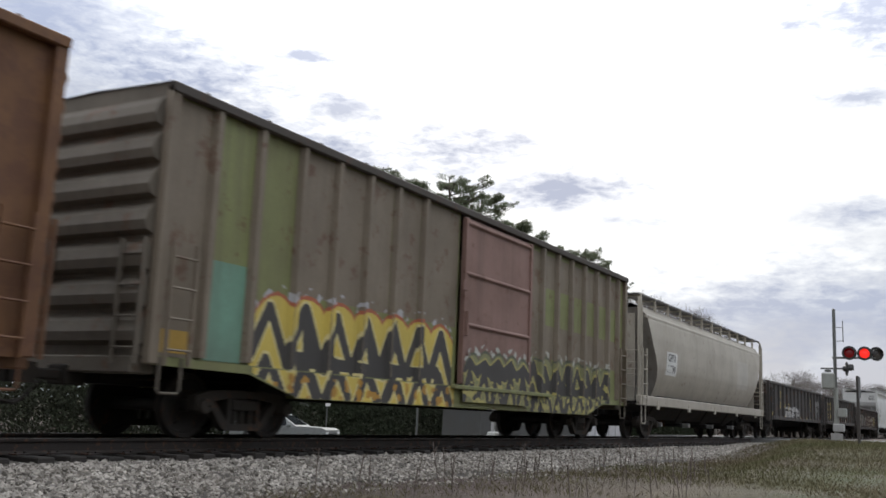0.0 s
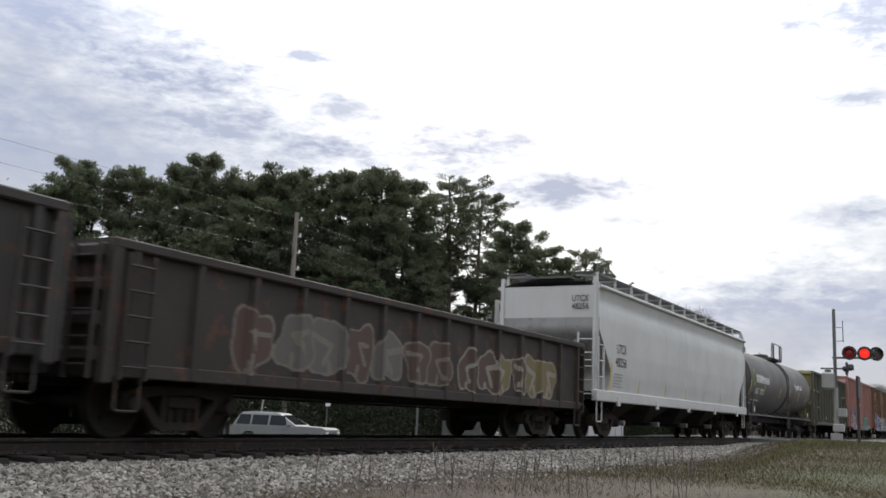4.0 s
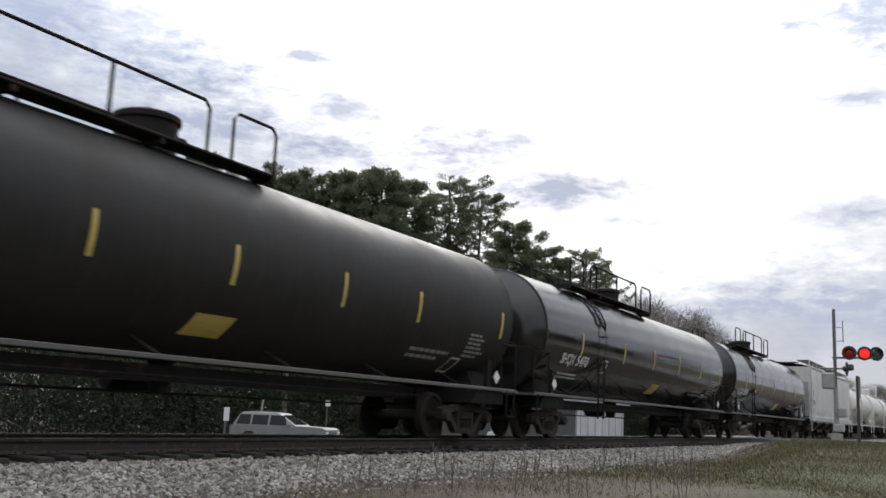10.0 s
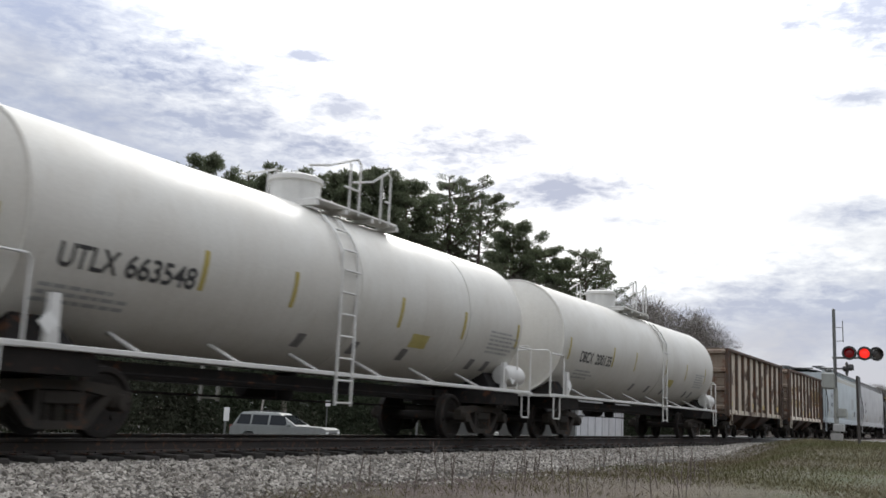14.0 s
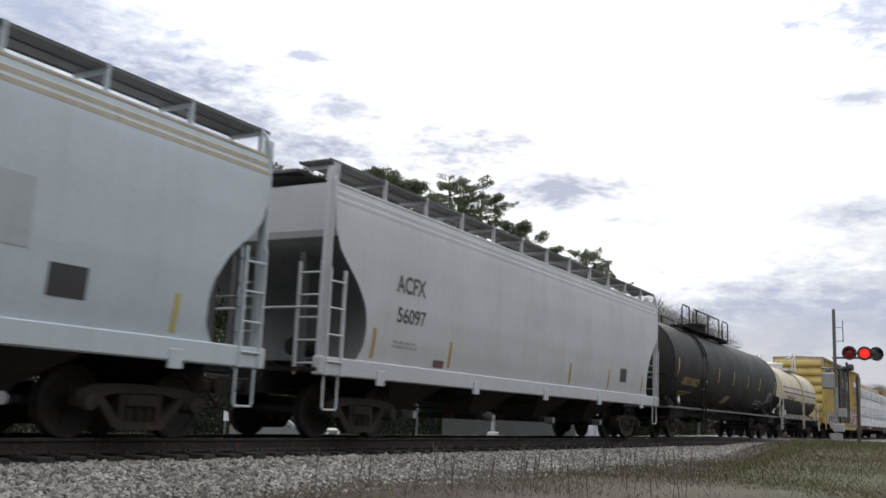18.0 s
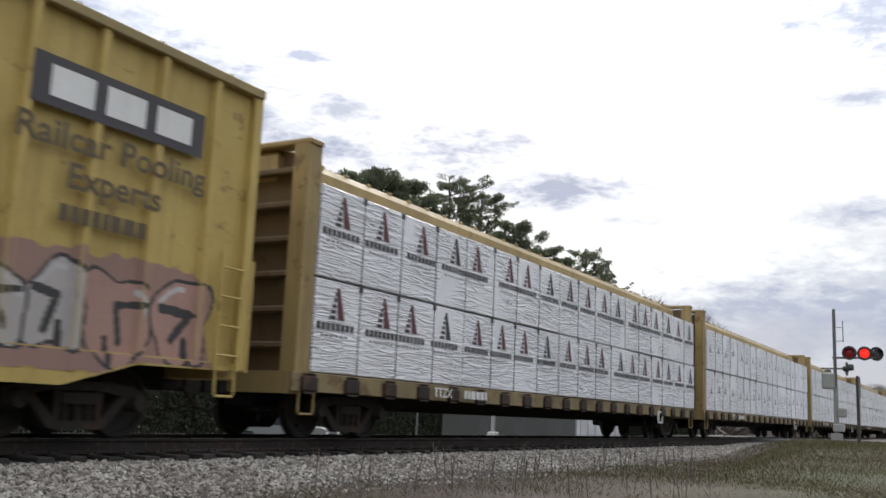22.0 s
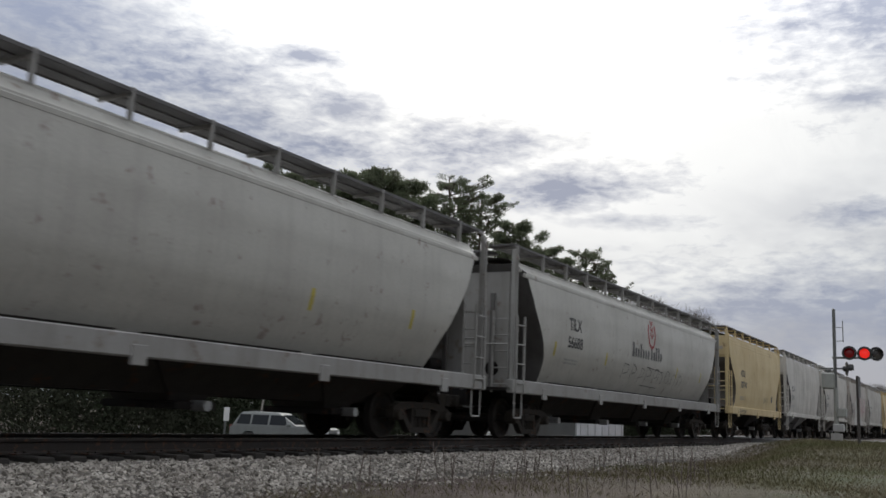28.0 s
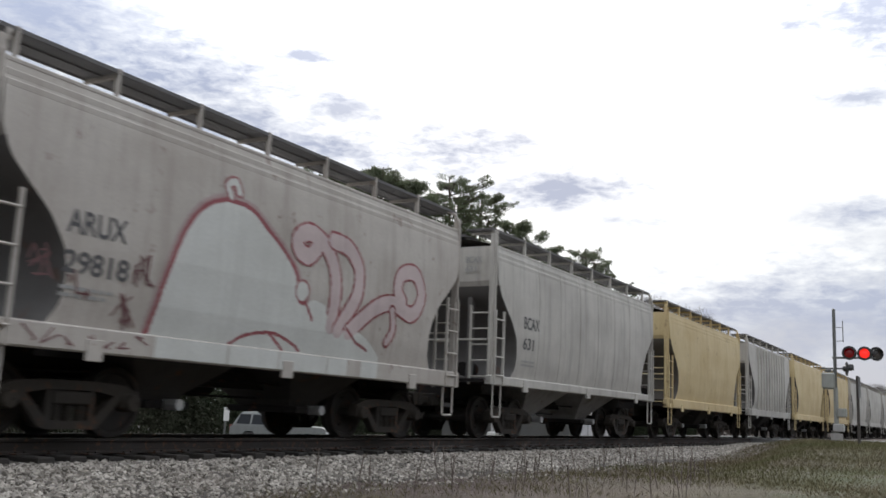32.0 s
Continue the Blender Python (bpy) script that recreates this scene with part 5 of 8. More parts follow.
# ---- gondola and open hopper ----
def gondola(name, label, half, top, main, posts, floor=1.05, bottom=None, category="gondola car", hoppers=0, chord=None, end_ribs=4, posthalf=0.06, deep=0.09, stripes=(), loadz=None, postmat=None, end_material=None, side_ladders=True):
    end_material = end_material or main
    car = thing(name, label, category, "cars of the freight train")
    bottom = floor - 0.1 if bottom is None else bottom
    postmat = postmat or main
    for s in (-1, 1):
        a, b = (-HALF + deep, -HALF + deep + 0.04) if s < 0 else (HALF - deep - 0.04, HALF - deep)
        part("side_wall", Mesh().box(-half, half, a, b, bottom, top - 0.05), main, car)
        part("top_chord", Mesh().box(-half - 0.03, half + 0.03, *((-HALF - 0.01, -HALF + 0.16) if s < 0 else (HALF - 0.16, HALF + 0.01)), top - 0.13, top, 0.02), chord or main, car)
        part("bottom_chord", Mesh().box(-half, half, *((-HALF + 0.02, -HALF + 0.13) if s < 0 else (HALF - 0.13, HALF - 0.02)), bottom - 0.02, bottom + 0.16, 0.015), main, car)
        for x in posts:
            part("side_post", Mesh().loft([[(x - posthalf * 1.3, s * (HALF - deep), z), (x - posthalf * 0.85, s * (HALF - 0.005), z), (x + posthalf * 0.85, s * (HALF - 0.005), z), (x + posthalf * 1.3, s * (HALF - deep), z)] for z in (bottom + 0.0, top - 0.10)]), postmat, car)
    for s in (-1, 1):
        x = s * half
        part("end_wall", Mesh().box(min(x, x - s * 0.06), max(x, x - s * 0.06), -HALF + 0.13, HALF - 0.13, bottom, top), end_material, car)
        for k in range(end_ribs):
            z = bottom + 0.25 + (top - bottom - 0.4) * k / max(1, end_ribs - 1)
            part("end_rib", Mesh().loft([[(x, y, z - 0.11), (x + s * 0.12, y, z - 0.06), (x + s * 0.12, y, z + 0.04), (x, y, z + 0.10)] for y in (-HALF + 0.12, HALF - 0.12)]), end_material, car)
        for y in (-HALF, HALF - 0.14):
            part("corner_post", Mesh().box(min(x - s * 0.12, x + s * 0.04), max(x - s * 0.12, x + s * 0.04), y, y + 0.14, bottom - 0.1, top, 0.02), postmat, car)
        part("end_ladder", ladder_end(x + s * 0.16, -HALF + 0.12, -HALF + 0.55, bottom - 0.05, min(top, bottom + 1.6), 5), postmat, car)
        if side_ladders or s > 0:
            part("side_ladder", ladder(x - s * 0.18, x - s * 0.58, -HALF - 0.05, bottom - 0.05, min(top, bottom + 1.5), 5), postmat, car)
        part("stirrup", stirrup(x - s * 0.38, -HALF + 0.02, bottom - 0.42, bottom), main, car)
        part("end_sill", Mesh().box(min(x - s * 0.4, x + s * 0.10), max(x - s * 0.4, x + s * 0.10), -1.35, 1.35, floor - 0.3, floor - 0.05, 0.02), BLACK, car)
    part("floor", Mesh().box(-half + 0.07, half - 0.07, -HALF + 0.13, HALF - 0.13, floor - 0.05, floor), BLACK, car)
    part("underframe", Mesh().box(-half + 0.2, half - 0.2, -0.35, 0.35, floor - 0.4, floor - 0.05), BLACK, car)
    for k in range(hoppers):
        x = -half + 2 * half * (k + 1) / (hoppers + 1)
        wd = half / (hoppers + 1) * 0.85
        part("hopper_bay", Mesh().slabs([(0.42, x - wd * 0.3, x + wd * 0.3, -0.75, 0.75), (0.55, x - wd * 0.35, x + wd * 0.35, -0.85, 0.85), (floor, x - wd, x + wd, -HALF + 0.2, HALF - 0.2)]), postmat, car)
        part("hopper_gate", Mesh().box(x - wd * 0.36, x + wd * 0.36, -0.9, 0.9, 0.36, 0.43, 0.01), BLACK, car)
    brake_rig(car, half)
    running_gear(car, half, 1.75)
    return car


# ---- covered hopper ----
def smooth_curve(pairs):
    """y of z through (z, y) pairs, eased between them."""
    def f(z):
        if z <= pairs[0][0]:
            return pairs[0][1]
        for (a, p), (b, q) in zip(pairs[:-1], pairs[1:]):
            if z <= b:
                t = (z - a) / (b - a)
                return p + (q - p) * t
        return pairs[-1][1]
    return f


def covered_hopper(name, label, half, eave, main, style="flow", bays=3, sillmat=None, endmat=None, seams=(), ribs=0, board=None, sill_z=(1.02, 1.30), trim=True, sill_y=None, baymat=None, trimmat=None):
    car = thing(name, label, "covered hopper car", "cars of the freight train")
    sillmat, endmat, board = sillmat or main, endmat or main, board or ROOF_WALK
    b = sill_z[1]
    if style == "barrel":
        width = smooth_curve([(b, 1.13), (1.62, 1.30), (1.95, 1.435), (2.25, 1.51), (2.6, 1.535), (3.2, 1.53), (3.8, 1.47), (eave - 0.15, 1.36), (eave, 1.26)])
        inset = smooth_curve([(b, 2.05), (1.9, 1.85), (2.4, 1.50), (3.0, 1.05), (3.6, 0.72), (eave, 0.5)])
    elif style == "slab":
        width = smooth_curve([(b, 1.50), (2.4, 1.53), (3.6, 1.53), (eave, 1.47)])
        inset = smooth_curve([(b, 0.16), (eave, 0.14)])
    elif style == "slope":
        width = smooth_curve([(b, 1.44), (1.8, 1.50), (2.4, 1.53), (3.3, 1.52), (eave - 0.48, 1.46), (eave - 0.43, 1.41), (eave, 1.50)])
        inset = smooth_curve([(b, 0.98), (1.70, 1.16), (1.90, 1.12), (2.85, 0.20), (2.95, 0.14), (eave, 0.12)])
    else:
        width = smooth_curve([(b, 1.43), (1.7, 1.49), (2.3, 1.53), (3.2, 1.53), (3.8, 1.50), (eave, 1.44)])
        inset = smooth_curve([(b, 1.05), (1.55, 1.22), (1.9, 1.24), (2.2, 1.16), (2.55, 0.92), (2.85, 0.58), (3.1, 0.32), (3.4, 0.20), (eave, 0.16)])
    zs = [b + (eave - b) * k / 26 for k in range(27)]
    for s in (-1, 1):
        m = Mesh()
        m.smooth = True
        m.loft([[(-half + inset(z), s * width(z), z), (half - inset(z), s * width(z), z)] for z in zs], caps=False, closed=False)
        part("side_sheet", m, main, car)
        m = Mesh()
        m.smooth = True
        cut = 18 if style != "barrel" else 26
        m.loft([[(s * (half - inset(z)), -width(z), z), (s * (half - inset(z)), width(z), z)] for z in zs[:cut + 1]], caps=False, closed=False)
        # endmat is darker than the side: grime plus the slope's shade in its colour
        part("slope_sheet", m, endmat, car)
        if cut < 26:
            m = Mesh()
            m.loft([[(s * (half - inset(z)), -width(z), z), (s * (half - inset(z)), width(z), z)] for z in zs[cut:]], caps=False, closed=False)
            part("end_sheet", m, main, car)
    rf = Mesh()
    rf.smooth = True
    e = half - inset(eave)
    rf.loft([[(-e, y, z), (e, y, z)] for y, z in ((-width(eave), eave), (-1.0, eave + 0.13), (-0.4, eave + 0.19), (0.4, eave + 0.19), (1.0, eave + 0.13), (width(eave), eave))], caps=False, closed=False)
    part("roof", rf, main, car)
    # roof edge moulding
    for s in (-1, 1):
        if trim == "tube":
            y = s * (width(eave) + 0.02)
            part("roof_edge", Mesh().tube([(-e + 0.02, y, eave - 0.02), (e - 0.02, y, eave - 0.02)], 0.055, 10), main, car)
        elif trim:
            ed = Mesh()
            for k, dz in enumerate((0.0, -0.14, -0.26)):
                y = s * (width(eave + dz) + 0.012)
                ed.box(-e + 0.02, e - 0.02, min(y, y - s * 0.06), max(y, y - s * 0.06) + 0.0, eave + dz - 0.07 + 0.03 * (k == 0), eave + dz + 0.02, 0.012)
            part("roof_edge", ed, trimmat or main, car)
        sy = sill_y or 1.47
        part("side_sill", Mesh().box(-half, half, *((-sy - 0.03, -sy + 0.12) if s < 0 else (sy - 0.12, sy + 0.03)), sill_z[0], b + 0.02, 0.02), sillmat, car)
        for k in range(bays + 1):
            x = -half + 1.75 + (2 * half - 3.5) * k / bays
            part("jacking_pad", Mesh().box(x - 0.12, x + 0.12, *((-sy - 0.045, -sy) if s < 0 else (sy, sy + 0.045)), sill_z[0] - 0.1, sill_z[0] + 0.16, 0.01), sillmat, car)
    for k in range(ribs):
        x = -half + 1.9 + (2 * half - 3.8) * k / (ribs - 1)
        for s in (-1, 1):
            part("side_rib", Mesh().loft([[(x - 0.07, s * 1.50, z), (x - 0.05, s * 1.585, z), (x + 0.05, s * 1.585, z), (x + 0.07, s * 1.50, z)] for z in (b, eave - 0.1)]), main, car)
    for x in seams:
        m = Mesh()
        m.loft([[(x - 0.02, -width(z) - 0.002, z), (x, -width(z) - 0.014, z), (x + 0.02, -width(z) - 0.002, z)] for z in zs], caps=False, closed=False)
        part("weld_seam", m, main, car)
    # ends: platform, uprights, ladders, braces
    for s in (-1, 1):
        x = s * half
        lo, hi = min(x, x - s * 1.8), max(x, x - s * 1.8)
        part("end_platform", Mesh().box(lo, hi, -1.44, 1.44, sill_z[0] + 0.05, sill_z[0] + 0.12).box(lo, hi, -0.35, 0.35, sill_z[0] - 0.3, sill_z[0] + 0.05), BLACK, car)
        for y in (-1.40, 1.40):
            part("corner_post", Mesh().box(min(x - s * 0.08, x - s * 0.18), max(x - s * 0.08, x - s * 0.18), y - 0.05, y + 0.05, sill_z[0], eave + 0.25, 0.012), sillmat, car)
        if style == "barrel":
            xe = x - s * 0.42
            pn = part("end_panel", Mesh().box(min(xe, xe - s * 0.03), max(xe, xe - s * 0.03), -1.15, 1.15, sill_z[0] + 0.12, eave - 0.2), sillmat, car, "flat grimy end panel")
            for y in (-0.75, 0.15):
                part("round_hole", Mesh().disc_x([(xe + s * 0.004, 0.0), (xe + s * 0.004, 0.17), (xe - s * 0.001, 0.175)], 18, y, sill_z[0] + 0.55), BLACK, pn)
        part("end_ladder", ladder_end(x - s * 0.05, -1.40, -0.95, sill_z[0], 2.85, 5), sillmat, car)
        part("side_ladder", ladder(x - s * 0.14, x - s * 0.55, -1.50, sill_z[0], 2.75, 4), sillmat, car)
        part("roof_grab", Mesh().tube([(x - s * 0.14, -1.47, 2.7), (x - s * 0.14, -1.47, eave + 0.05), (x - s * 0.22, -1.40, eave + 0.32), (x - s * 0.35, -1.25, eave + 0.40)], 0.032), sillmat, car)
        part("stirrup", stirrup(x - s * 0.36, -1.46, 0.48, sill_z[0] + 0.02), sillmat, car)
        part("grab_rail", Mesh().tube([(x - s * 0.02, -1.35, 2.1), (x - s * 0.02, 1.35, 2.1)], 0.022), sillmat, car)
        for y in (-0.75, 0.75):
            part("slope_brace", Mesh().loft([[(x - s * 0.35, y - 0.05, z), (x - s * 0.5, y - 0.05, z), (x - s * 0.5, y + 0.05, z), (x - s * 0.35, y + 0.05, z)] for z in (sill_z[0] + 0.1, 3.3)]), endmat, car)
        br = Mesh()
        br.disc_x([(x - s * 0.95, 0.0), (x - s * 0.95, 0.15), (x - s * 0.45, 0.15), (x - s * 0.45, 0.0)], 14, -0.55, 1.5)
        part("brake_cylinder", br, BLACK, car)
    # running boards on the roof
    for s in (-1, 1):
        y0, y1 = (-1.36, -0.74) if s < 0 else (0.74, 1.36)
        z = eave + 0.40
        m = Mesh()
        for y in (y0, (y0 + y1) / 2, y1):
            m.box(-half + 0.1, half - 0.1, y - 0.015, y + 0.015, z - 0.05, z)
        n = int((2 * half - 0.2) / 0.085)
        for k in range(n):
            x = -half + 0.12 + (2 * half - 0.24) * k / n
            m.box(x, x + 0.055, y0, y1, z - 0.035, z - 0.005)
        part("running_board", m, board, car)
        k = 0
        x = -half + 0.35
        while x < half - 0.2:
            part("board_bracket", Mesh().box(x - 0.022, x + 0.022, min(y0, y1), max(y0, y1), z - 0.10, z - 0.05).box(x - 0.022, x + 0.022, *((y0 - 0.03, y0 + 0.04) if s < 0 else (y1 - 0.04, y1 + 0.03)), eave - 0.02, z + 0.01), sillmat, car)
            x += 1.45
    for x in (-half + 0.35, half - 0.35):
        part("roof_crosswalk", Mesh().box(x - 0.3, x + 0.3, -0.72, 0.72, eave + 0.22, eave + 0.27), board, car)
    for k in range(bays * 2):
        h = Mesh()
        x = -half + 1.6 + (2 * half - 3.2) * k / (bays * 2 - 1)
        h.disc_z([(eave + 0.15, 0.36), (eave + 0.30, 0.36), (eave + 0.34, 0.30), (eave + 0.36, 0.0)], 16, x, 0)
        part("roof_hatch", h, main, car)
    # hopper bays
    span = 2 * half - 4.2
    for k in range(bays):
        x = -span / 2 + span * (k + 0.5) / bays
        wd = span / bays / 2 * (0.42 if style == "slab" else 0.86)
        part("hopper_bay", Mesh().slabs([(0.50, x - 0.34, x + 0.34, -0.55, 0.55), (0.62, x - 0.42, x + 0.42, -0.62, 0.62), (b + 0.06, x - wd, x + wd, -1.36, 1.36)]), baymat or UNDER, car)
        part("outlet_gate", Mesh().box(x - 0.4, x + 0.4, -0.75, 0.75, 0.40, 0.51, 0.015), BLACK, car)
        o = Mesh()
        o.disc_y([(-0.98, 0.0), (-0.98, 0.08), (-0.7, 0.08), (-0.7, 0.0)], 10, x, 0.46)
        part("outlet_pipe", o, GALV, car)
    if style in ("slab", "barrel"):
        # filler between the bays, in the same colour that holds the underside's shade
        part("hull", Mesh().slabs([(0.62, -span / 2 + 0.5, span / 2 - 0.5, -0.55, 0.55), (b, -span / 2, span / 2, -1.25, 1.25)]), UNDER, car, "grimy hopper hull, coloured dark for the shade beneath")
    if style == "slab":
        part("brake_line", Mesh().tube([(-half + 1.0, -1.50, 0.98), (half - 1.0, -1.50, 0.98)], 0.018), sillmat, car)
    part("center_sill", Mesh().box(-half + 0.4, half - 0.4, -0.2, 0.2, 0.75, 1.0), BLACK, car)
    brake_rig(car, half)
    running_gear(car, half, 1.85)
    car["w"] = 1
    return car, (lambda z: -width(z) - 0.006)


# ---- tank car ----
def tank_car(name, label, half, shell, radius=1.47, cz=2.62, tank_half=None, rail=None, jacket=(), walkway=2.8, dome=0.0, dome_high=0.55, railmat=None, bandx=(), lower=None, ladder_x=0.55, laddermat=None, short_rail=False, white=False, sillmat=None, wc=0.0):
    car = thing(name, label, "tank car", "cars of the freight train")
    th = tank_half or half - 0.3
    rail, railmat, sillmat = rail or shell, railmat or shell, sillmat or BLACK
    m = Mesh()
    m.smooth = True
    cap = 0.46
    dish = (radius * radius + cap * cap) / (2 * cap)
    prof = [(-th + cap, radius), (th - cap, radius)]
    bowl = [(-th + dish - math.sqrt(dish * dish - (radius * k / 8) ** 2), max(0.01, radius * k / 8)) for k in range(9)]
    for s in (-1, 1):
        for lo in (False, True)[:1 if lower is None else 2]:
            hd = Mesh()
            hd.smooth = True
            a0, a1 = (radians(106), radians(254)) if lo else (radians(-106), radians(106)) if lower else (0.0, 2 * math.pi)
            hd.loft([[(-s * x, r * math.sin(a0 + (a1 - a0) * j / 48), cz + r * math.cos(a0 + (a1 - a0) * j / 48)) for j in range(49)] for x, r in bowl], caps=False, closed=False)
            part("tank_head", hd, lower if lo else shell, car)
        rim = Mesh()
        rim.disc_x([(s * (th - cap - 0.04), radius + 0.001), (s * (th - cap - 0.03), radius + 0.008), (s * (th - cap + 0.02), radius + 0.006), (s * (th - cap + 0.03), radius - 0.02)], 48, 0, cz)
        part("head_seam", rim, shell, car)
    me = None
    if lower is None:
        m.disc_x(prof, 56, 0, cz)
        part("tank_shell", m, shell, car)
    else:
        # two-tone shell: the lower third in the second paint
        for lo in (False, True):
            q = Mesh()
            q.smooth = True
            a0, a1 = (radians(-106), radians(106)) if not lo else (radians(106), radians(254))
            n = 40 if not lo else 26
            q.loft([[(x, r * math.sin(a0 + (a1 - a0) * j / n), cz + r * math.cos(a0 + (a1 - a0) * j / n)) for j in range(n + 1)] for x, r in prof], caps=False, closed=False)
            part("tank_shell" if not lo else "tank_underside", q, lower if lo else shell, car)
    for x in jacket:
        b = Mesh()
        b.smooth = True
        b.disc_x([(x - 0.05, radius), (x - 0.045, radius + 0.012), (x + 0.045, radius + 0.012), (x + 0.05, radius)], 48, 0, cz)
        part("shell_band", b, shell, car)
    for x, wd, mt in bandx:
        b = Mesh()
        b.smooth = True
        b.disc_x([(x - wd, radius), (x - wd + 0.01, radius + 0.02), (x + wd - 0.01, radius + 0.02), (x + wd, radius)], 48, 0, cz)
        part("wide_band", b, mt, car)
    bend = lambda z: -math.sqrt(max(0.01, (radius + 0.006) ** 2 - (z - cz) ** 2))
    # underframe and side rails
    zr = 1.06
    for s in (-1, 1):
        y = s * 1.42
        part("side_rail", Mesh().box(-half + 0.15, half - 0.15, y - 0.03, y + 0.03, zr - 0.035, zr + 0.035, 0.01), rail, car)
        x = s * (half - 1.3)
        part("saddle", Mesh().slabs([(0.75, x - 0.75, x + 0.75, -1.35, 1.35), (zr, x - 0.6, x + 0.6, -1.40, 1.40), (zr + 0.05, x - 0.45, x + 0.45, -1.2, 1.2), (cz - radius * 0.75, x - 0.3, x + 0.3, -0.95, 0.95)]), sillmat, car)
        part("bolster_web", Mesh().prism_y([(x - 0.10, zr), (x + 0.10, zr), (x + 0.07, zr + 0.62), (x - 0.07, zr + 0.62)], -1.36, -1.28), railmat, car)
        part("end_platform", Mesh().box(min(s * half, s * (half - 0.9)), max(s * half, s * (half - 0.9)), -1.44, 1.44, zr - 0.04, zr + 0.01), rail, car)
        part("end_sill", Mesh().box(min(s * half, s * (half - 2.5)), max(s * half, s * (half - 2.5)), -0.28, 0.28, 0.68, zr - 0.04), sillmat, car)
        part("end_rail", Mesh().tube([(s * (half - 0.08), -1.40, zr), (s * (half - 0.08), -1.40, zr + 1.0), (s * (half - 0.08), -1.32, zr + 1.08), (s * (half - 0.08), 1.32, zr + 1.08), (s * (half - 0.08), 1.40, zr + 1.0), (s * (half - 0.08), 1.40, zr)], 0.024), railmat, car)
        part("hand_grab", Mesh().tube([(s * (half - 0.1), -1.42, zr + 1.0), (s * (half - 0.8), -1.43, zr + 1.0), (s * (half - 0.86), -1.43, zr + 0.94), (s * (half - 0.86), -1.43, zr)], 0.02), railmat, car)
        part("stirrup", stirrup(s * (half - 0.4), -1.44, 0.50, zr), railmat, car)
        part("placard", Mesh().add([(s * (half - 1.15) - 0.0, -1.47, zr + 0.12), (s * (half - 1.15) + 0.14, -1.47, zr + 0.26), (s * (half - 1.15), -1.47, zr + 0.40), (s * (half - 1.15) - 0.14, -1.47, zr + 0.26), (s * (half - 1.15) - 0.0, -1.455, zr + 0.12), (s * (half - 1.15) + 0.14, -1.455, zr + 0.26), (s * (half - 1.15), -1.455, zr + 0.40), (s * (half - 1.15) - 0.14, -1.455, zr + 0.26)], [(0, 1, 2, 3), (7, 6, 5, 4), (0, 4, 5, 1), (1, 5, 6, 2), (2, 6, 7, 3), (3, 7, 4, 0)]), WHITE_LETTER, car)
    part("center_sill", Mesh().box(-half + 2.2, half - 2.2, -0.22, 0.22, 0.78, 1.02), sillmat, car)
    n = 6
    for k in range(n):
        x = -half + 2.6 + (2 * half - 5.2) * k / (n - 1)
        part("rail_brace", Mesh().tube([(x, -1.42, zr), (x - 0.05, bend(1.34) + 0.02, 1.34)], 0.03), railmat, car)
    # top fittings: walkway, rails, dome, ladder
    zt = cz + radius
    wy = 0.95
    for y0, y1 in ((-wy, -0.5), (0.5, wy)):
        part("top_walkway", Mesh().box(wc - walkway, wc + walkway, y0, y1, zt - 0.05, zt - 0.01, 0.008), railmat, car)
    for k in range(4):
        x = wc - walkway + 2 * walkway * k / 3
        part("walkway_bracket", Mesh().box(x - 0.04, x + 0.04, -wy, wy, zt - 0.14, zt - 0.06), railmat, car)
    if not short_rail:
        for a, b in ((wc - walkway, wc - walkway * 0.72), (wc - walkway * 0.57, wc + walkway * 0.57), (wc + walkway * 0.72, wc + walkway)):
            r = Mesh()
            r.tube([(a, -wy, zt - 0.05), (a, -wy, zt + 0.62), (a + 0.1, -wy, zt + 0.72), (b - 0.1, -wy, zt + 0.72), (b, -wy, zt + 0.62), (b, -wy, zt - 0.05)], 0.026, 7)
            if b - a > 1.5:
                for f in (0.12, 0.55):
                    r.tube([(a + (b - a) * f, -wy, zt - 0.05), (a + (b - a) * f, -wy, zt + 0.72)], 0.028)
            part("safety_railing", r, railmat, car)
            part("safety_railing", copy_mesh_mirror(r), railmat, car)
    else:
        for a, b in ((wc - 0.95, wc - 0.05), (wc + 0.35, wc + 0.95)):
            for y in (-wy, wy):
                part("safety_railing", Mesh().tube([(a - 0.35, y * 0.8, zt + 0.55), (a, y, zt + 0.62), (b - 0.1, y, zt + 0.92), (b, y, zt + 0.85), (b, y, zt - 0.1)], 0.022).tube([(a + 0.45, y, zt + 0.35), (b, y, zt + 0.35)], 0.02).tube([(b - 0.3, y, zt + 0.8), (b - 0.3, y, zt - 0.1)], 0.02), railmat, car)
    d = Mesh()
    d.smooth = True
    d.disc_z([(zt - 0.15, 0.46), (zt + dome_high - 0.15, 0.46), (zt + dome_high - 0.13, 0.50), (zt + dome_high - 0.05, 0.50), (zt + dome_high - 0.01, 0.42), (zt + dome_high, 0.0)], 26, dome, 0)
    part("manway_dome", d, railmat, car)
    part("dome_handle", Mesh().tube([(dome - 0.12, -0.1, zt + dome_high - 0.01), (dome - 0.12, -0.1, zt + dome_high + 0.07), (dome + 0.12, -0.1, zt + dome_high + 0.07), (dome + 0.12, -0.1, zt + dome_high - 0.01)], 0.015), railmat, car)
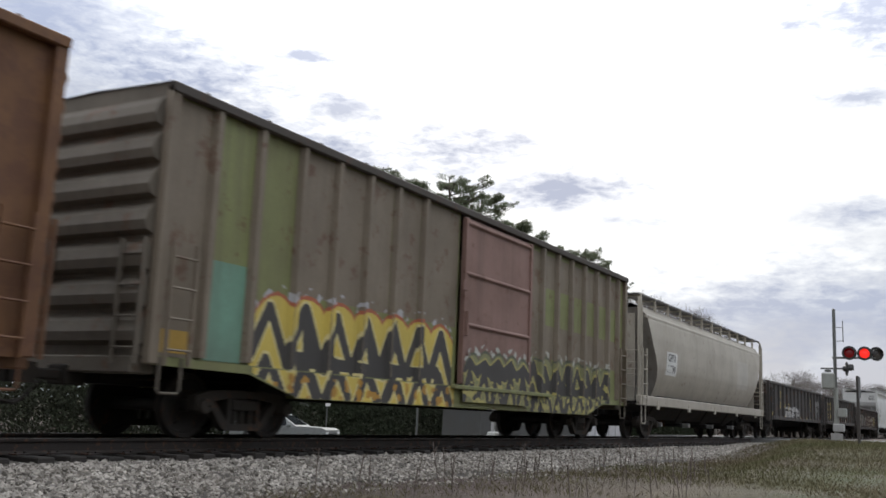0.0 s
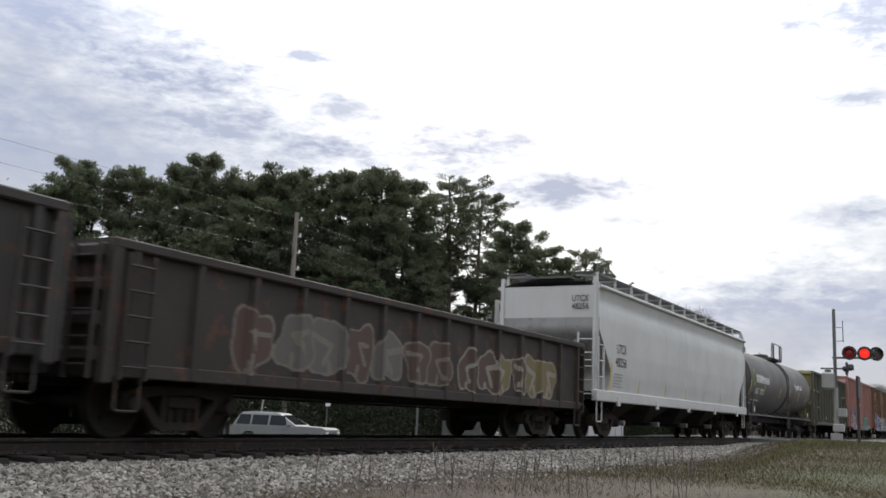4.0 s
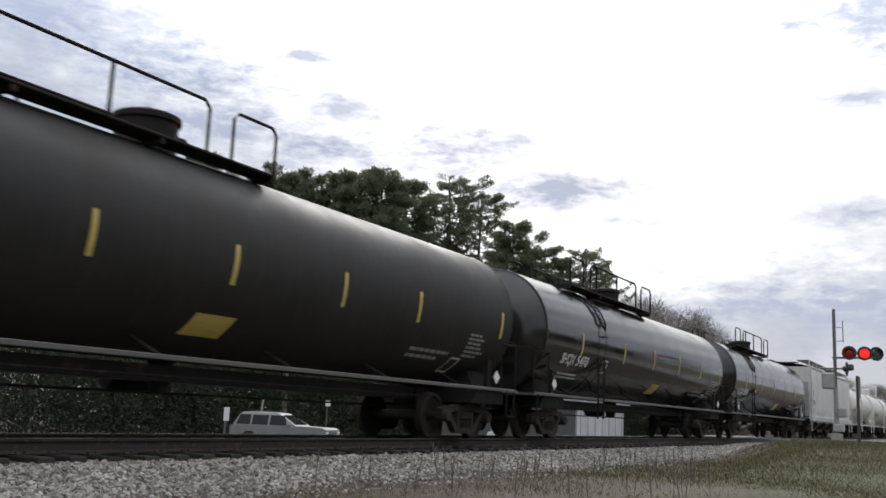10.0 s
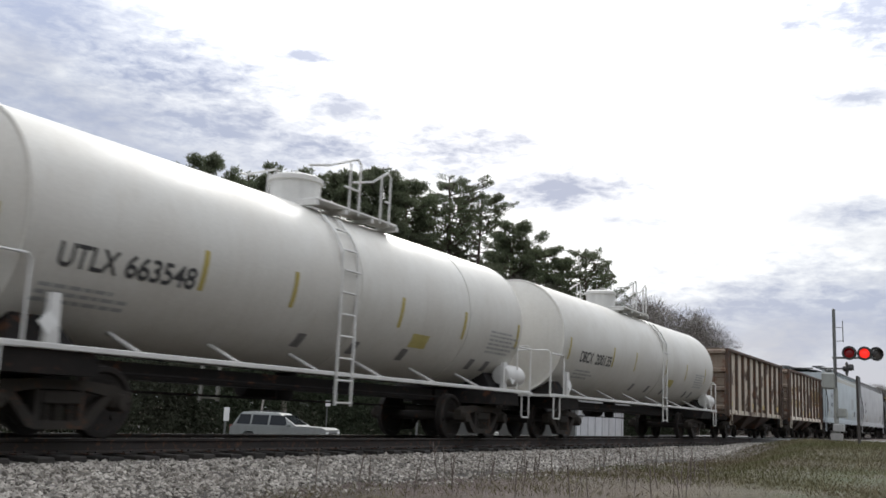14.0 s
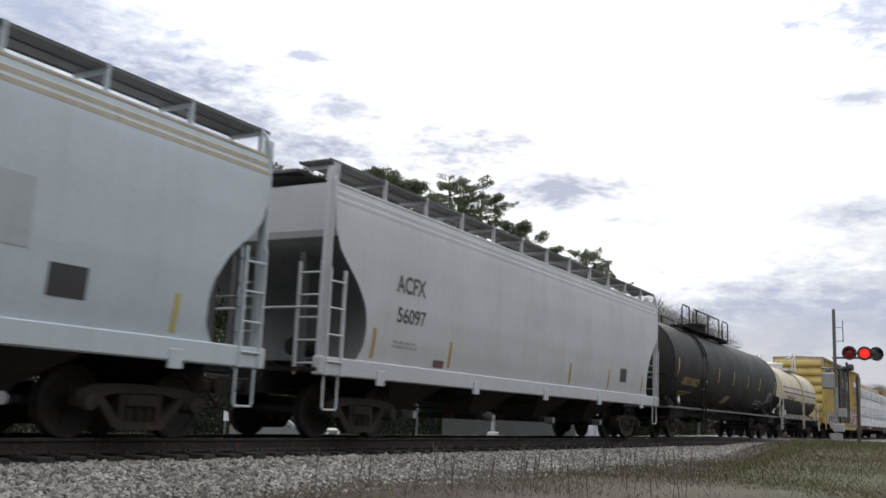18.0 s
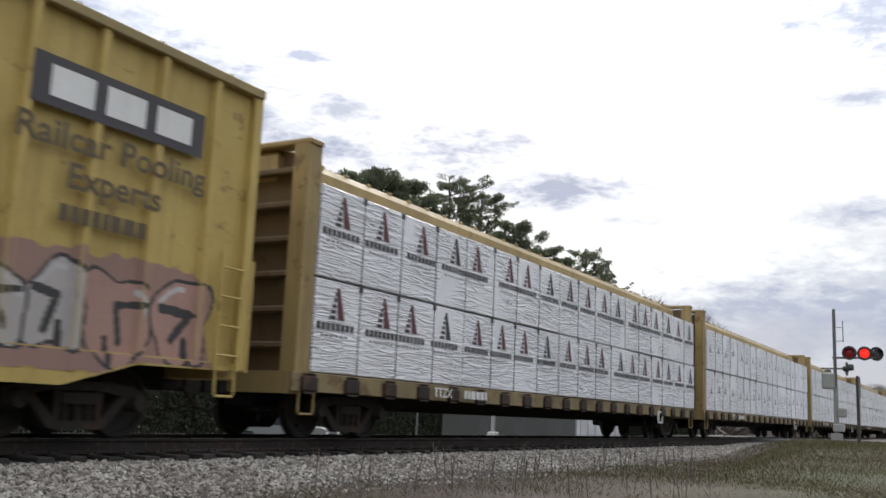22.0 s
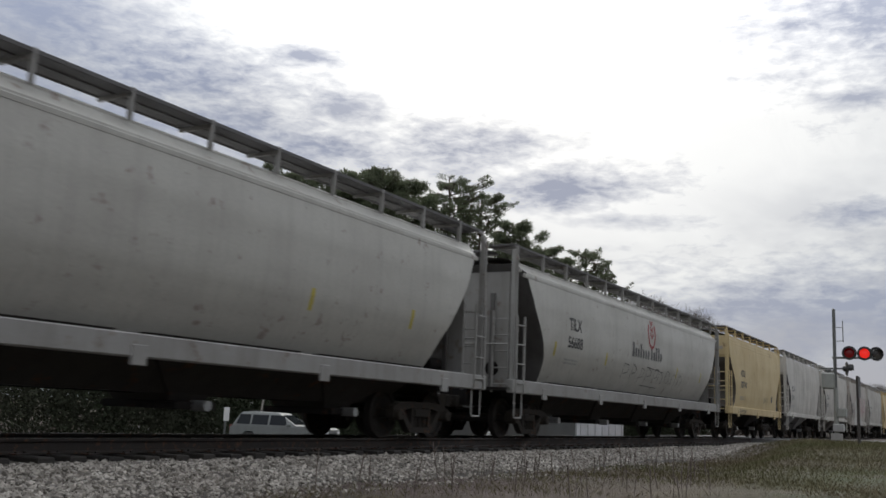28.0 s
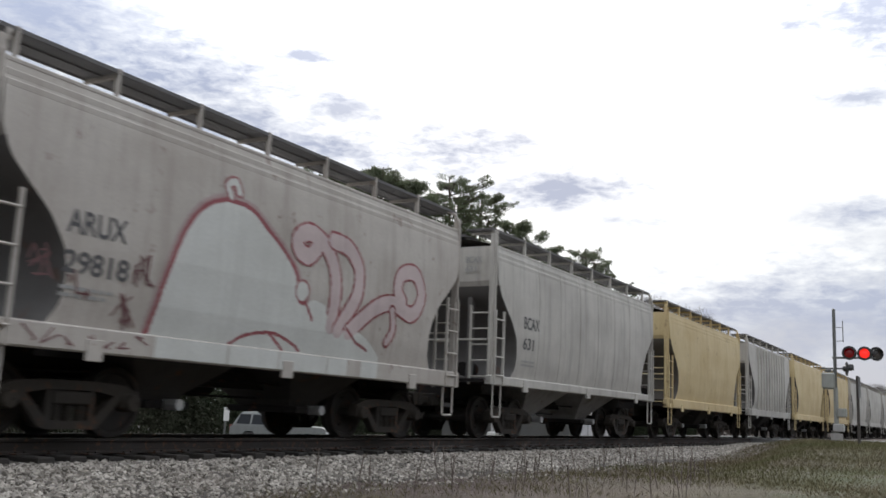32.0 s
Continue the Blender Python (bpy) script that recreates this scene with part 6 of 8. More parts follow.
    for y in (-1.46, 1.46):
        m = Mesh()
        for x in (ladder_x - 0.22, ladder_x + 0.22):
            pts = [(x, y, 0.55), (x, y, cz)] + [(x, (1 if y > 0 else -1) * (radius + 0.06) * math.cos(a), cz + (radius + 0.06) * math.sin(a)) for a in [radians(q) for q in (20, 35, 50)]]
            m.tube(pts, 0.026)
        for k in range(9):
            z = 0.6 + 0.36 * k
            yy = y if z < cz else (1 if y > 0 else -1) * math.sqrt((radius + 0.06) ** 2 - min(1.35, z - cz) ** 2)
            m.tube([(ladder_x - 0.22, yy, z), (ladder_x + 0.22, yy, z)], 0.018)
        part("side_ladder", m, laddermat or railmat, car)
    o = Mesh()
    o.disc_z([(0.62, 0.0), (0.62, 0.14), (cz - radius + 0.05, 0.2), (cz - radius + 0.05, 0.0)], 14, 0.0, 0.0)
    part("bottom_outlet", o, BLACK, car)
    brake_rig(car, half)
    running_gear(car, half, 1.75)
    return car, bend, zt


def copy_mesh_mirror(m):
    q = Mesh()
    q.v = [(x, -y, z) for x, y, z in m.v]
    q.f = [tuple(reversed(f)) for f in m.f]
    q.smooth = m.smooth
    return q


def reflectors(car, xs, z0, z1, bend, material=None, w=0.05):
    for x in xs:
        part("reflector_strip", patch(x - w, x + w, z0, z1, 0, bend=bend, steps=6), material or YELLOW_TAPE, car)


# ---- centre-beam flatcar with wrapped lumber ----
def wrap_material():
    m = bpy.data.materials.new("lumber_wrap")
    m.use_nodes = True
    t = m.node_tree
    bs = t.nodes["Principled BSDF"]
    w = Nodes(t)
    co = w.add("ShaderNodeTexCoord").outputs["Object"]
    fold = w.noise(w.stretch(co, 1.1, 1.1, 12.0), 1.0, 3.0, 0.55, 1.6)
    taut = w.ramp(w.noise(w.stretch(co, 0.8, 0.8, 0.5), 1.0, 2.0), 0.36, 0.52)
    soft = w.noise(co, 1.1, 3.0)
    crease = w.math("MULTIPLY", w.ramp(fold, 0.42, 0.62), taut)
    info = w.add("ShaderNodeObjectInfo")
    col = w.mix(w.ramp(info.outputs["Random"], 0, 1, 0, 0.35), (0.82, 0.82, 0.83), (0.72, 0.73, 0.76))
    col = w.mix(w.math("MULTIPLY", w.ramp(soft, 0.4, 0.75), 0.2), col, (0.62, 0.63, 0.66))
    w.link(col, bs.inputs["Base Color"])
    bs.inputs["Roughness"].default_value = 0.42
    b = w.add("ShaderNodeBump", Strength=0.75, Distance=0.07)
    w.link(crease, b.inputs["Height"])
    w.link(b.outputs[0], bs.inputs["Normal"])
    return m


WRAP = wrap_material()
STRAP = plain((0.022, 0.021, 0.022), 0.5)
GALV = surface("galvanised_steel", (0.5, 0.5, 0.5), 0.45, 0.6, amount=0.3)
ROOF_WALK = surface("running_board_grating", (0.12, 0.117, 0.117), 0.6, 0.3, amount=0.3)
BEAM = paint((0.33, 0.24, 0.092), 0.6, 0.4, 0.5, 0.2, (0.10, 0.06, 0.03), "weathered_yellow")
BEAM_SILL = paint((0.29, 0.225, 0.105), 0.7, 0.6, 0.6, 0.45, (0.06, 0.04, 0.025), "grimy_yellow_sill")
BULKHEAD = paint((0.13, 0.088, 0.045), 0.75, 0.5, 0.6, 0.35, (0.07, 0.042, 0.025), "rusted_bulkhead")
MARK_RED = plain((0.11, 0.025, 0.03))


def lumber_pack(car, x0, x1, y0, y1, z0, z1, rnd, big, prints=True):
    j = rnd.uniform(-0.03, 0.03)
    p = part("lumber_pack", Mesh().box(x0, x1, y0 + j, y1, z0, z1, 0.014), WRAP, car, "wrapped pack of lumber in white film")
    n = max(1, round((x1 - x0) / 1.22))
    y = y0 + j
    for k in range(1, n):
        x = x0 + (x1 - x0) * k / n + rnd.uniform(-0.04, 0.04)
        part("strap", Mesh().box(x - 0.011, x + 0.011, y - 0.006, y + 0.004, z0, z1), STRAP, p)
        part("corner_guard", Mesh().box(x - 0.05, x + 0.05, y - 0.012, y + 0.03, z1 - 0.10, z1 + 0.008, 0.004), STRAP, p)
    if prints:
        for k in range(n):
            mk = Mesh()
            cx = x0 + (x1 - x0) * (k + 0.5) / n + rnd.uniform(-0.2, 0.2)
            s = 0.42 if big else 0.17
            zc = z0 + (z1 - z0) * (0.58 if big else rnd.uniform(0.42, 0.58))
            yy = y - 0.004
            # a pointed mark, one leg of slats, over a row of short blocks
            for q in range(5):
                a, c = q / 5, q / 5 + 0.13
                mk.add([(cx - s * (0.5 - 0.42 * a), yy, zc + s * 1.15 * a), (cx - s * (0.06 - 0.02 * a), yy, zc + s * 1.15 * a), (cx - s * (0.06 - 0.02 * c), yy, zc + s * 1.15 * c), (cx - s * (0.5 - 0.42 * c), yy, zc + s * 1.15 * c)], [(0, 1, 2, 3)])
            for q in range(8):
                a = cx - s * 1.25 + s * 0.315 * q
                mk.add([(a, yy, zc - s * 0.42), (a + s * 0.24, yy, zc - s * 0.42), (a + s * 0.24, yy, zc - s * 0.14), (a, yy, zc - s * 0.14)], [(0, 1, 2, 3)])
                if big and 0 < q < 7:
                    mk.add([(a, yy, zc - s * 0.68), (a + s * 0.12, yy, zc - s * 0.68), (a + s * 0.12, yy, zc - s * 0.58), (a, yy, zc - s * 0.58)], [(0, 1, 2, 3)])
            part("printed_mark", mk, BLACK_LETTER, p)
            part("printed_wedge", Mesh().add([(cx + s * 0.08, yy, zc), (cx + s * 0.55, yy, zc), (cx + s * 0.12, yy, zc + s * 1.25), (cx - s * 0.06, yy, zc + s * 1.25)], [(0, 1, 2, 3)]), MARK_RED if big and k < n - 1 else BLACK_LETTER, p)


WINCH = paint((0.035, 0.023, 0.016), 0.85, 0.5, 0.4, 0.3, (0.018, 0.013, 0.011), "rusty_winch")


def centerbeam(name, label, half, seed, big=False):
    rnd = random.Random(seed)
    car = thing(name, label, "centerbeam flatcar", "lumber cars of the train")
    part("deck", Mesh().box(-half, half, -1.40, 1.40, 0.86, 1.04), BEAM, car)
    for s in (-1, 1):
        y = s * 1.43
        part("side_sill", Mesh().box(-half, half, y - 0.03, y + 0.03, 0.74, 1.04, 0.01), BEAM_SILL, car)
        n = 20
        for k in range(n):
            x = -half + 0.4 + (2 * half - 0.8) * k / (n - 1)
            part("strap_winch", Mesh().box(x - 0.19, x + 0.19, *((y - 0.09, y - 0.03) if s < 0 else (y + 0.03, y + 0.09)), 0.71, 1.02, 0.06), WINCH, car)
    part("center_sill", Mesh().box(-half + 0.5, half - 0.5, -0.3, 0.3, 0.5, 0.86), BLACK, car)
    part("top_beam", Mesh().box(-half + 0.15, half - 0.15, -0.75, 0.75, 4.14, 4.68, 0.16), BEAM, car)
    for k in range(30):
        x = -half + 0.8 + (2 * half - 1.6) * k / 29
        part("beam_lug", Mesh().box(x - 0.05, x + 0.05, -0.62, -0.54, 4.66, 4.72, 0.01), BEAM, car)
    part("center_partition", Mesh().box(-half + 0.2, half - 0.2, -0.06, 0.06, 1.04, 4.2), BEAM, car)
    for s in (-1, 1):
        # the trailing bulkhead is slimmer and stands behind the last packs
        x, deep, wide = (-half + 0.1, 0.34, 1.42) if s < 0 else (half + 0.26, 0.30, 1.31)
        a, b = min(x, x - s * deep), max(x, x - s * deep)
        for y in (-wide, wide - 0.30):
            part("bulkhead_post", Mesh().box(a, b, y, y + 0.30, 0.74, 4.70, 0.03), BEAM, car)
        xp = x - s * deep * 0.6
        part("bulkhead_plate", Mesh().box(min(xp, xp - s * 0.04), max(xp, xp - s * 0.04), -wide + 0.30, wide - 0.30, 0.86, 4.6), BULKHEAD, car)
        for k in range(6):
            z = 1.45 + 0.56 * k
            part("bulkhead_rib", Mesh().box(min(xp, x), max(xp, x), -wide + 0.30, wide - 0.30, z - 0.05, z + 0.05, 0.02), BULKHEAD, car)
        part("bulkhead_cap", Mesh().box(a, b, -wide - 0.03, wide + 0.03, 4.66, 4.76, 0.02), BEAM, car)
        x = s * (half - 0.1)
        part("gusset", Mesh().prism_y([(x - s * 0.34, 4.70), (x - s * 1.3, 4.64), (x - s * 1.3, 4.44), (x - s * 0.34, 4.30)], -0.72, 0.72), BEAM, car)
        part("end_ladder", ladder_end(s * half, 0.98, 1.36, 0.9, 4.4, 8), BULKHEAD, car)
        part("stirrup", stirrup(s * (half - 0.4), -1.44, 0.40, 0.80), BEAM, car)
        part("end_sill", Mesh().box(min(s * half, s * (half - 0.3)), max(s * half, s * (half - 0.3)), -1.4, 1.4, 0.70, 0.86), BEAM, car)
    usable0, usable1 = -half + 0.47, half - 0.05
    for side in (-1, 1):
        for tier, (z0, z1) in enumerate(((1.06, 2.55), (2.59, 4.08))):
            x = usable0
            lens = [4.95, 4.9, 4.9, 4.9, 4.9]
            while x < usable1 - 0.6:
                ln = min(lens.pop(0) if lens else 4.9, usable1 - x)
                y0, y1 = (-1.47, -0.10) if side < 0 else (0.10, 1.47)
                if side < 0:
                    lumber_pack(car, x + 0.01, x + ln - 0.01, y0, y1, z0, z1, rnd, big)
                else:
                    part("lumber_pack", Mesh().box(x + 0.01, x + ln - 0.01, y0, y1, z0, z1, 0.035), WRAP, car)
                x += ln
            if side < 0 and tier == 0:
                part("dunnage_strip", Mesh().box(usable0, usable1, -1.40, -0.2, 2.55, 2.59), STRAP, car)
    brake_rig(car, half)
    running_gear(car, half, 2.1)
    return car
# ---- the train, car by car: leading and trailing end at the start, metres along the track ----
SPANS = [(-11.3, 6.9), (8.59, 26.7), (28.12, 46.01), (47.28, 63.32), (64.2, 79.82), (80.59, 96.03), (97.0, 114.98), (115.75, 132.2), (133.0, 147.5),
         (148.85, 163.95), (165.6, 179.85), (181.3, 200.0), (200.85, 219.2), (220.41, 238.16), (240.0, 257.45), (258.26, 272.69), (273.72, 289.92),
         (291.5, 302.87), (304.9, 315.7), (317.4, 335.42), (336.75, 354.54), (355.75, 374.3), (375.05, 387.65), (389.1, 407.58), (408.78, 431.5),
         (432.81, 455.73), (457.0, 479.6), (480.9, 503.81), (504.95, 523.84), (525.14, 543.8), (545.2, 556.25), (557.73, 568.9), (570.16, 581.63),
         (583.1, 593.79), (595.2, 606.53), (607.97, 618.56), (619.99, 629.94), (631.14, 641.56)]
while len(SPANS) < 42:
    SPANS.append((SPANS[-1][1] + 1.3, SPANS[-1][1] + 12.0))
TRAIN = []


def run(t):
    """How far the train has come after t seconds."""
    q = t / 16
    return 293.638 * q - 14.672 * q ** 2 + 12.822 * q ** 3 - 3.379 * q ** 4


def half_of(i):
    return (SPANS[i][1] - SPANS[i][0]) / 2


def enlist(i, car):
    TRAIN.append((car, (SPANS[i][0] + SPANS[i][1]) / 2, half_of(i)))
    return car


RUST_BROWN = (0.10, 0.05, 0.03)
rnd = random.Random(11)

# 0: rust-orange boxcar just leaving the view
h = half_of(0)
p = paint((0.19, 0.088, 0.032), 0.7, 0.8, 0.85, 0.75, (0.07, 0.034, 0.022), "faded_orange_paint")
enlist(0, boxcar("orange_boxcar", "rusty orange-brown boxcar with streaked sides", h, 4.62, p, p, p, p, [-h + 1.2 * k for k in range(1, 6)], [h - 1.2 * k for k in range(1, 6)], (-1.6, 1.6), "youngstown"))

# 1: green and brown boxcar with a long yellow tag
h = half_of(1)
green = paint((0.205, 0.225, 0.085), 0.62, 0.5, 0.5, 0.15, (0.10, 0.075, 0.052), "drab_green_paint")
brown = paint((0.205, 0.168, 0.122), 0.65, 0.5, 0.45, 0.25, (0.10, 0.078, 0.06), "primer_brown_paint")
red_door = paint((0.25, 0.148, 0.122), 0.7, 0.4, 0.4, 0.1, (0.10, 0.065, 0.05), "oxide_red_door")
dark_roof = paint((0.06, 0.05, 0.042), 0.8, 0.4, 0.3, 0.2, name="dark_roof")
ribs_l = [-8.13, -7.2, -6.2, -5.25, -4.33, -3.42, -2.45]
ribs_r = [3.1, 4.0, 4.9, 5.8, 6.7, 7.6, 8.4]
car = enlist(1, boxcar("green_boxcar", "drab green and brown boxcar, closed door, long yellow tag", h, 4.66, green, paint((0.135, 0.115, 0.088), 0.75, 0.5, 0.5, 0.2, (0.06, 0.05, 0.042), "end_brown_paint"), dark_roof, red_door, ribs_l, ribs_r, (-1.0, 2.3), "panel", end_ribs=7, floor=1.05, drop=0.42, ribmat=brown))
dep = ribbed(ribs_l + ribs_r, 0.07, -HALF + 0.098, -HALF)
for a, b, z0, z1 in ((-h + 0.15, -8.22, 1.07, 4.5), (-6.1, -5.34, 2.2, 4.5), (-5.16, -4.42, 2.2, 4.5), (-4.24, -3.52, 2.2, 4.5), (-3.32, -2.55, 2.2, 4.5), (-2.35, -1.05, 2.2, 4.5), (2.4, 3.0, 1.9, 4.4)) + tuple((r + 0.09, r + 0.81, 1.9, 2.7) for r in ribs_r[:6]) + tuple((r + 0.09, r + 0.81, 3.6, 4.4) for r in ribs_r[:6]):
    part("repaint_panel", patch(a, b, z0, z1, -HALF + 0.096), brown, car, "brown overpainted panel")
part("teal_patch", patch(-8.03, -7.3, 1.07, 2.45, -HALF + 0.094), paint((0.16, 0.31, 0.225), 0.7, 0.6, 0.4, name="teal_paint"), car)
part("yellow_label", patch(-8.85, -8.3, 1.12, 1.42, -HALF + 0.092), plain((0.45, 0.28, 0.05), name="amber_label"), car)
part("end_label", Mesh().box(-h - 0.012, -h - 0.004, -1.3, -0.2, 4.28, 4.45), plain((0.16, 0.36, 0.26), name="green_strip"), car, "green label strip on the end")
YEL, ORG, PALE = plain((0.60, 0.46, 0.09), name="yellow_spray"), plain((0.40, 0.11, 0.05), name="orange_spray"), plain((0.45, 0.45, 0.40), name="pale_spray")
CHAR = plain((0.045, 0.042, 0.04), name="charcoal_spray")
zigzag_tag(car, -7.1, -1.15, 0.62, 2.12, 7, 3, dep, CHAR, YEL, plain((0.66, 0.58, 0.28), name="light_yellow_spray"), ORG, plain((0.42, 0.42, 0.43), name="pale_mist_spray"), plain((0.42, 0.22, 0.03), name="amber_spray"), sill=(h, 1.05, 0.42))
depd = lambda x: -HALF - 0.065 if -1.0 < x < 2.3 else dep(x)
OLV = plain((0.22, 0.22, 0.10), name="olive_spray")
STRAW = plain((0.42, 0.37, 0.12), name="straw_spray")
DKG = plain((0.10, 0.105, 0.07), name="dark_green_spray")
zigzag_tag(car, -0.95, 2.2, 0.80, 1.72, 5, 8, depd, CHAR, OLV, STRAW, DKG, PALE, STRAW)
zigzag_tag(car, 2.45, 7.9, 0.62, 1.85, 8, 9, dep, CHAR, OLV, STRAW, DKG, PALE, STRAW, sill=(h, 1.05, 0.42))

# 2: beige barrel-sided hopper
h = half_of(2)
BEIGE = paint((0.42, 0.385, 0.32), 0.55, 0.3, 0.3, 0.03, (0.19, 0.16, 0.13), "beige_paint")
car, bend = covered_hopper("beige_hopper", "beige-grey covered hopper with round barrel sides", h, 4.05, BEIGE, "barrel", 4, endmat=paint((0.33, 0.31, 0.28), 0.6, 0.5, 0.5, 0.05, (0.12, 0.10, 0.09), "grimy_beige"))
enlist(2, car)
part("number_panel", patch(-6.4, -5.2, 2.06, 2.82, 0, bend=bend, steps=4), WHITE_LETTER, car)
b2 = lambda z: bend(z) - 0.004
lettering("GPFX", 0.24, BLACK_LETTER, car, -6.25, 2.52, 0, 0.9, b2)
lettering("11799", 0.24, BLACK_LETTER, car, -6.3, 2.15, 0, 0.95, b2)
part("repaint_panel", patch(3.6, 5.6, 2.05, 3.2, 0, bend=bend, steps=6), plain((0.50, 0.475, 0.42), name="fresh_beige"), car)

# 3 to 5: gondolas
def gon_posts(h, n):
    return [-h + 0.35 + (2 * h - 0.7) * k / (n - 1) for k in range(n)]


DARK = paint((0.034, 0.031, 0.029), 0.75, 0.55, 0.6, 0.3, (0.075, 0.062, 0.052), "black_gondola_paint")
h = half_of(3)
posts = gon_posts(h, 15)
car = enlist(3, gondola("black_gondola", "sooty black low-sided gondola with white tags", h, 2.75, DARK, posts))
dep = ribbed(posts, 0.07, -HALF + 0.088, -HALF + 0.003)
lettering("NY", 0.32, plain((0.40, 0.30, 0.05), name="faded_yellow"), car, -5.35, 2.05, -HALF + 0.084, 0.7)
lettering("C", 0.32, plain((0.40, 0.30, 0.05), name="faded_yellow"), car, -4.2, 2.05, -HALF + 0.084, 0.3)
for txt, x in (("58", -5.35), ("01", -4.25), ("20", -3.15)):
    lettering(txt, 0.32, plain((0.40, 0.30, 0.05), name="faded_yellow"), car, x, 1.5, -HALF + 0.084, 0.6)
graffiti(car, -3.6, 0.6, 0.98, 1.75, 6, [plain((0.40, 0.39, 0.38), name="white_spray"), plain((0.09, 0.085, 0.08), name="soot_spray")], plain((0.06, 0.055, 0.055), name="dark_grey_spray"), 21, dep)
for x in (-7.4, -3.9, -2.3, 0.7, 2.5, 4.2, 5.4):
    part("yellow_label", patch(x, x + 0.55, 0.98, 1.14 if x > -7 else 1.28, -HALF + 0.084), YELLOW_TAPE, car)
LOGO_Y = plain((0.45, 0.34, 0.07), name="dull_yellow_mark")
for x in (2.2, 3.25, 4.2):
    m = Mesh()
    stroke(m, [(x + 0.42, 2.25), (x + 0.12, 2.3), (x, 2.05), (x + 0.12, 1.80), (x + 0.42, 1.85)], 0.10, lambda x: -HALF + 0.083)
    patch(x, x + 0.45, 1.55, 1.66, -HALF + 0.083, m)
    part("painted_emblem", m, LOGO_Y, car)
graffiti(car, 5.9, 7.3, 1.0, 2.3, 3, [plain((0.22, 0.215, 0.21), name="dull_white_spray")], plain((0.05, 0.045, 0.045), name="dark_grey_spray"), 22, dep)

h = half_of(4)
posts = gon_posts(h, 15)
car = enlist(4, gondola("black_gondola", "black gondola with faded yellow markings", h, 2.72, DARK, posts))
for x in (-5.6, -4.7, 3.6, 4.5, 5.4):
    m = Mesh()
    stroke(m, [(x + 0.35, 2.3), (x, 2.2), (x + 0.35, 1.95), (x, 1.8)], 0.1, lambda x: -HALF + 0.083)
    if x < 0:
        stroke(m, [(x, 1.3), (x + 0.35, 1.45), (x, 1.6)], 0.09, lambda x: -HALF + 0.083)
    part("painted_emblem", m, LOGO_Y, car)
for x in (-7.3, -3.9, -0.6, 2.8, 6.4):
    part("yellow_label", patch(x, x + 0.3, 0.98, 1.3, -HALF + 0.084), plain((0.45, 0.42, 0.32)), car)

h = half_of(5)
posts = gon_posts(h, 14)
car = enlist(5, gondola("rusty_gondola", "rust-brown gondola with sprayed letters", h, 2.45, paint((0.040, 0.030, 0.026), 0.8, 0.5, 0.5, 0.35, (0.03, 0.026, 0.024), "rusted_brown"), posts, bottom=0.78))
dep = ribbed(posts, 0.07, -HALF + 0.088, -HALF + 0.003)
DULL_CREAM, DULL_BROWN, DULL_OCHRE = plain((0.27, 0.25, 0.20), name="cream_spray"), plain((0.075, 0.042, 0.03), name="brown_spray"), plain((0.16, 0.125, 0.05), name="ochre_spray")
graffiti(car, 1.2, 6.0, 0.92, 1.95, 6, [DULL_BROWN, DULL_BROWN, DULL_OCHRE], DULL_CREAM, 31, dep, shine=False)
graffiti(car, -5.5, 0.9, 0.92, 1.95, 7, [DULL_BROWN, plain((0.11, 0.10, 0.09), name="dull_grey_spray")], plain((0.17, 0.15, 0.12), name="faded_cream_spray"), 32, dep, shine=False)

# 6: white hopper
WHITE = paint((0.55, 0.55, 0.53), 0.5, 0.2, 0.22, 0.0, (0.30, 0.28, 0.25), "white_car_paint")
GRIMY = paint((0.34, 0.335, 0.32), 0.6, 0.5, 0.5, 0.05, (0.12, 0.11, 0.10), "grimy_white")
h = half_of(6)
car, bend = covered_hopper("white_hopper", "white covered hopper with sloping end corners", h, 4.15, WHITE, "slope", 4, endmat=GRIMY, trim="tube", sill_y=1.50)
enlist(6, car)
lettering("UTCX", 0.26, plain((0.10, 0.10, 0.10)), car, -7.47, 2.40, 0, 0.86, bend)
lettering("48256", 0.24, plain((0.10, 0.10, 0.10)), car, -7.53, 2.03, 0, 0.94, bend)
bars(car, -7.6, -6.8, 1.78, 5, 0, GREY_BAR, rnd, bend=bend)
reflectors(car, [-5.31, -2.58, -0.25, 2.17, 4.7], 1.34, 1.72, bend, w=0.045)
reflectors(car, [-7.83], 1.34, 2.1, bend, w=0.06)
end_lettering("UTCX", 0.16, plain((0.10, 0.10, 0.10)), car, -h + 0.10, -0.72, 3.72, 0.5)
end_lettering("48256", 0.15, plain((0.10, 0.10, 0.10)), car, -h + 0.10, -0.72, 3.5, 0.5)

# 7: black food-oil tank car
MATT = paint((0.052, 0.046, 0.040), 0.5, 0.4, 0.35, 0.0, (0.12, 0.105, 0.09), "weathered_black_tank")
h = half_of(7)
car, bend, zt = tank_car("black_tank_car", "matt black food-oil tank car with white lettering", h, MATT, 1.50, 2.62, tank_half=h + 0.04, dome_high=0.22, walkway=1.3, dome=1.0, wc=1.0, ladder_x=1.1, bandx=[(0.95, 0.28, paint((0.03, 0.028, 0.027), 0.8, name="spill_band"))], jacket=[], rail=plain((0.07, 0.066, 0.062)))
enlist(7, car)
m = Mesh()
stroke(m, [(-7.06 + 0.26 * math.cos(a), 2.72 + 0.34 * math.sin(a)) for a in [radians(20 + 30 * k) for k in range(13)]], 0.12, lambda x: 0)
m.v = [(x, bend(z) - 0.003 + y, z) for x, y, z in m.v]
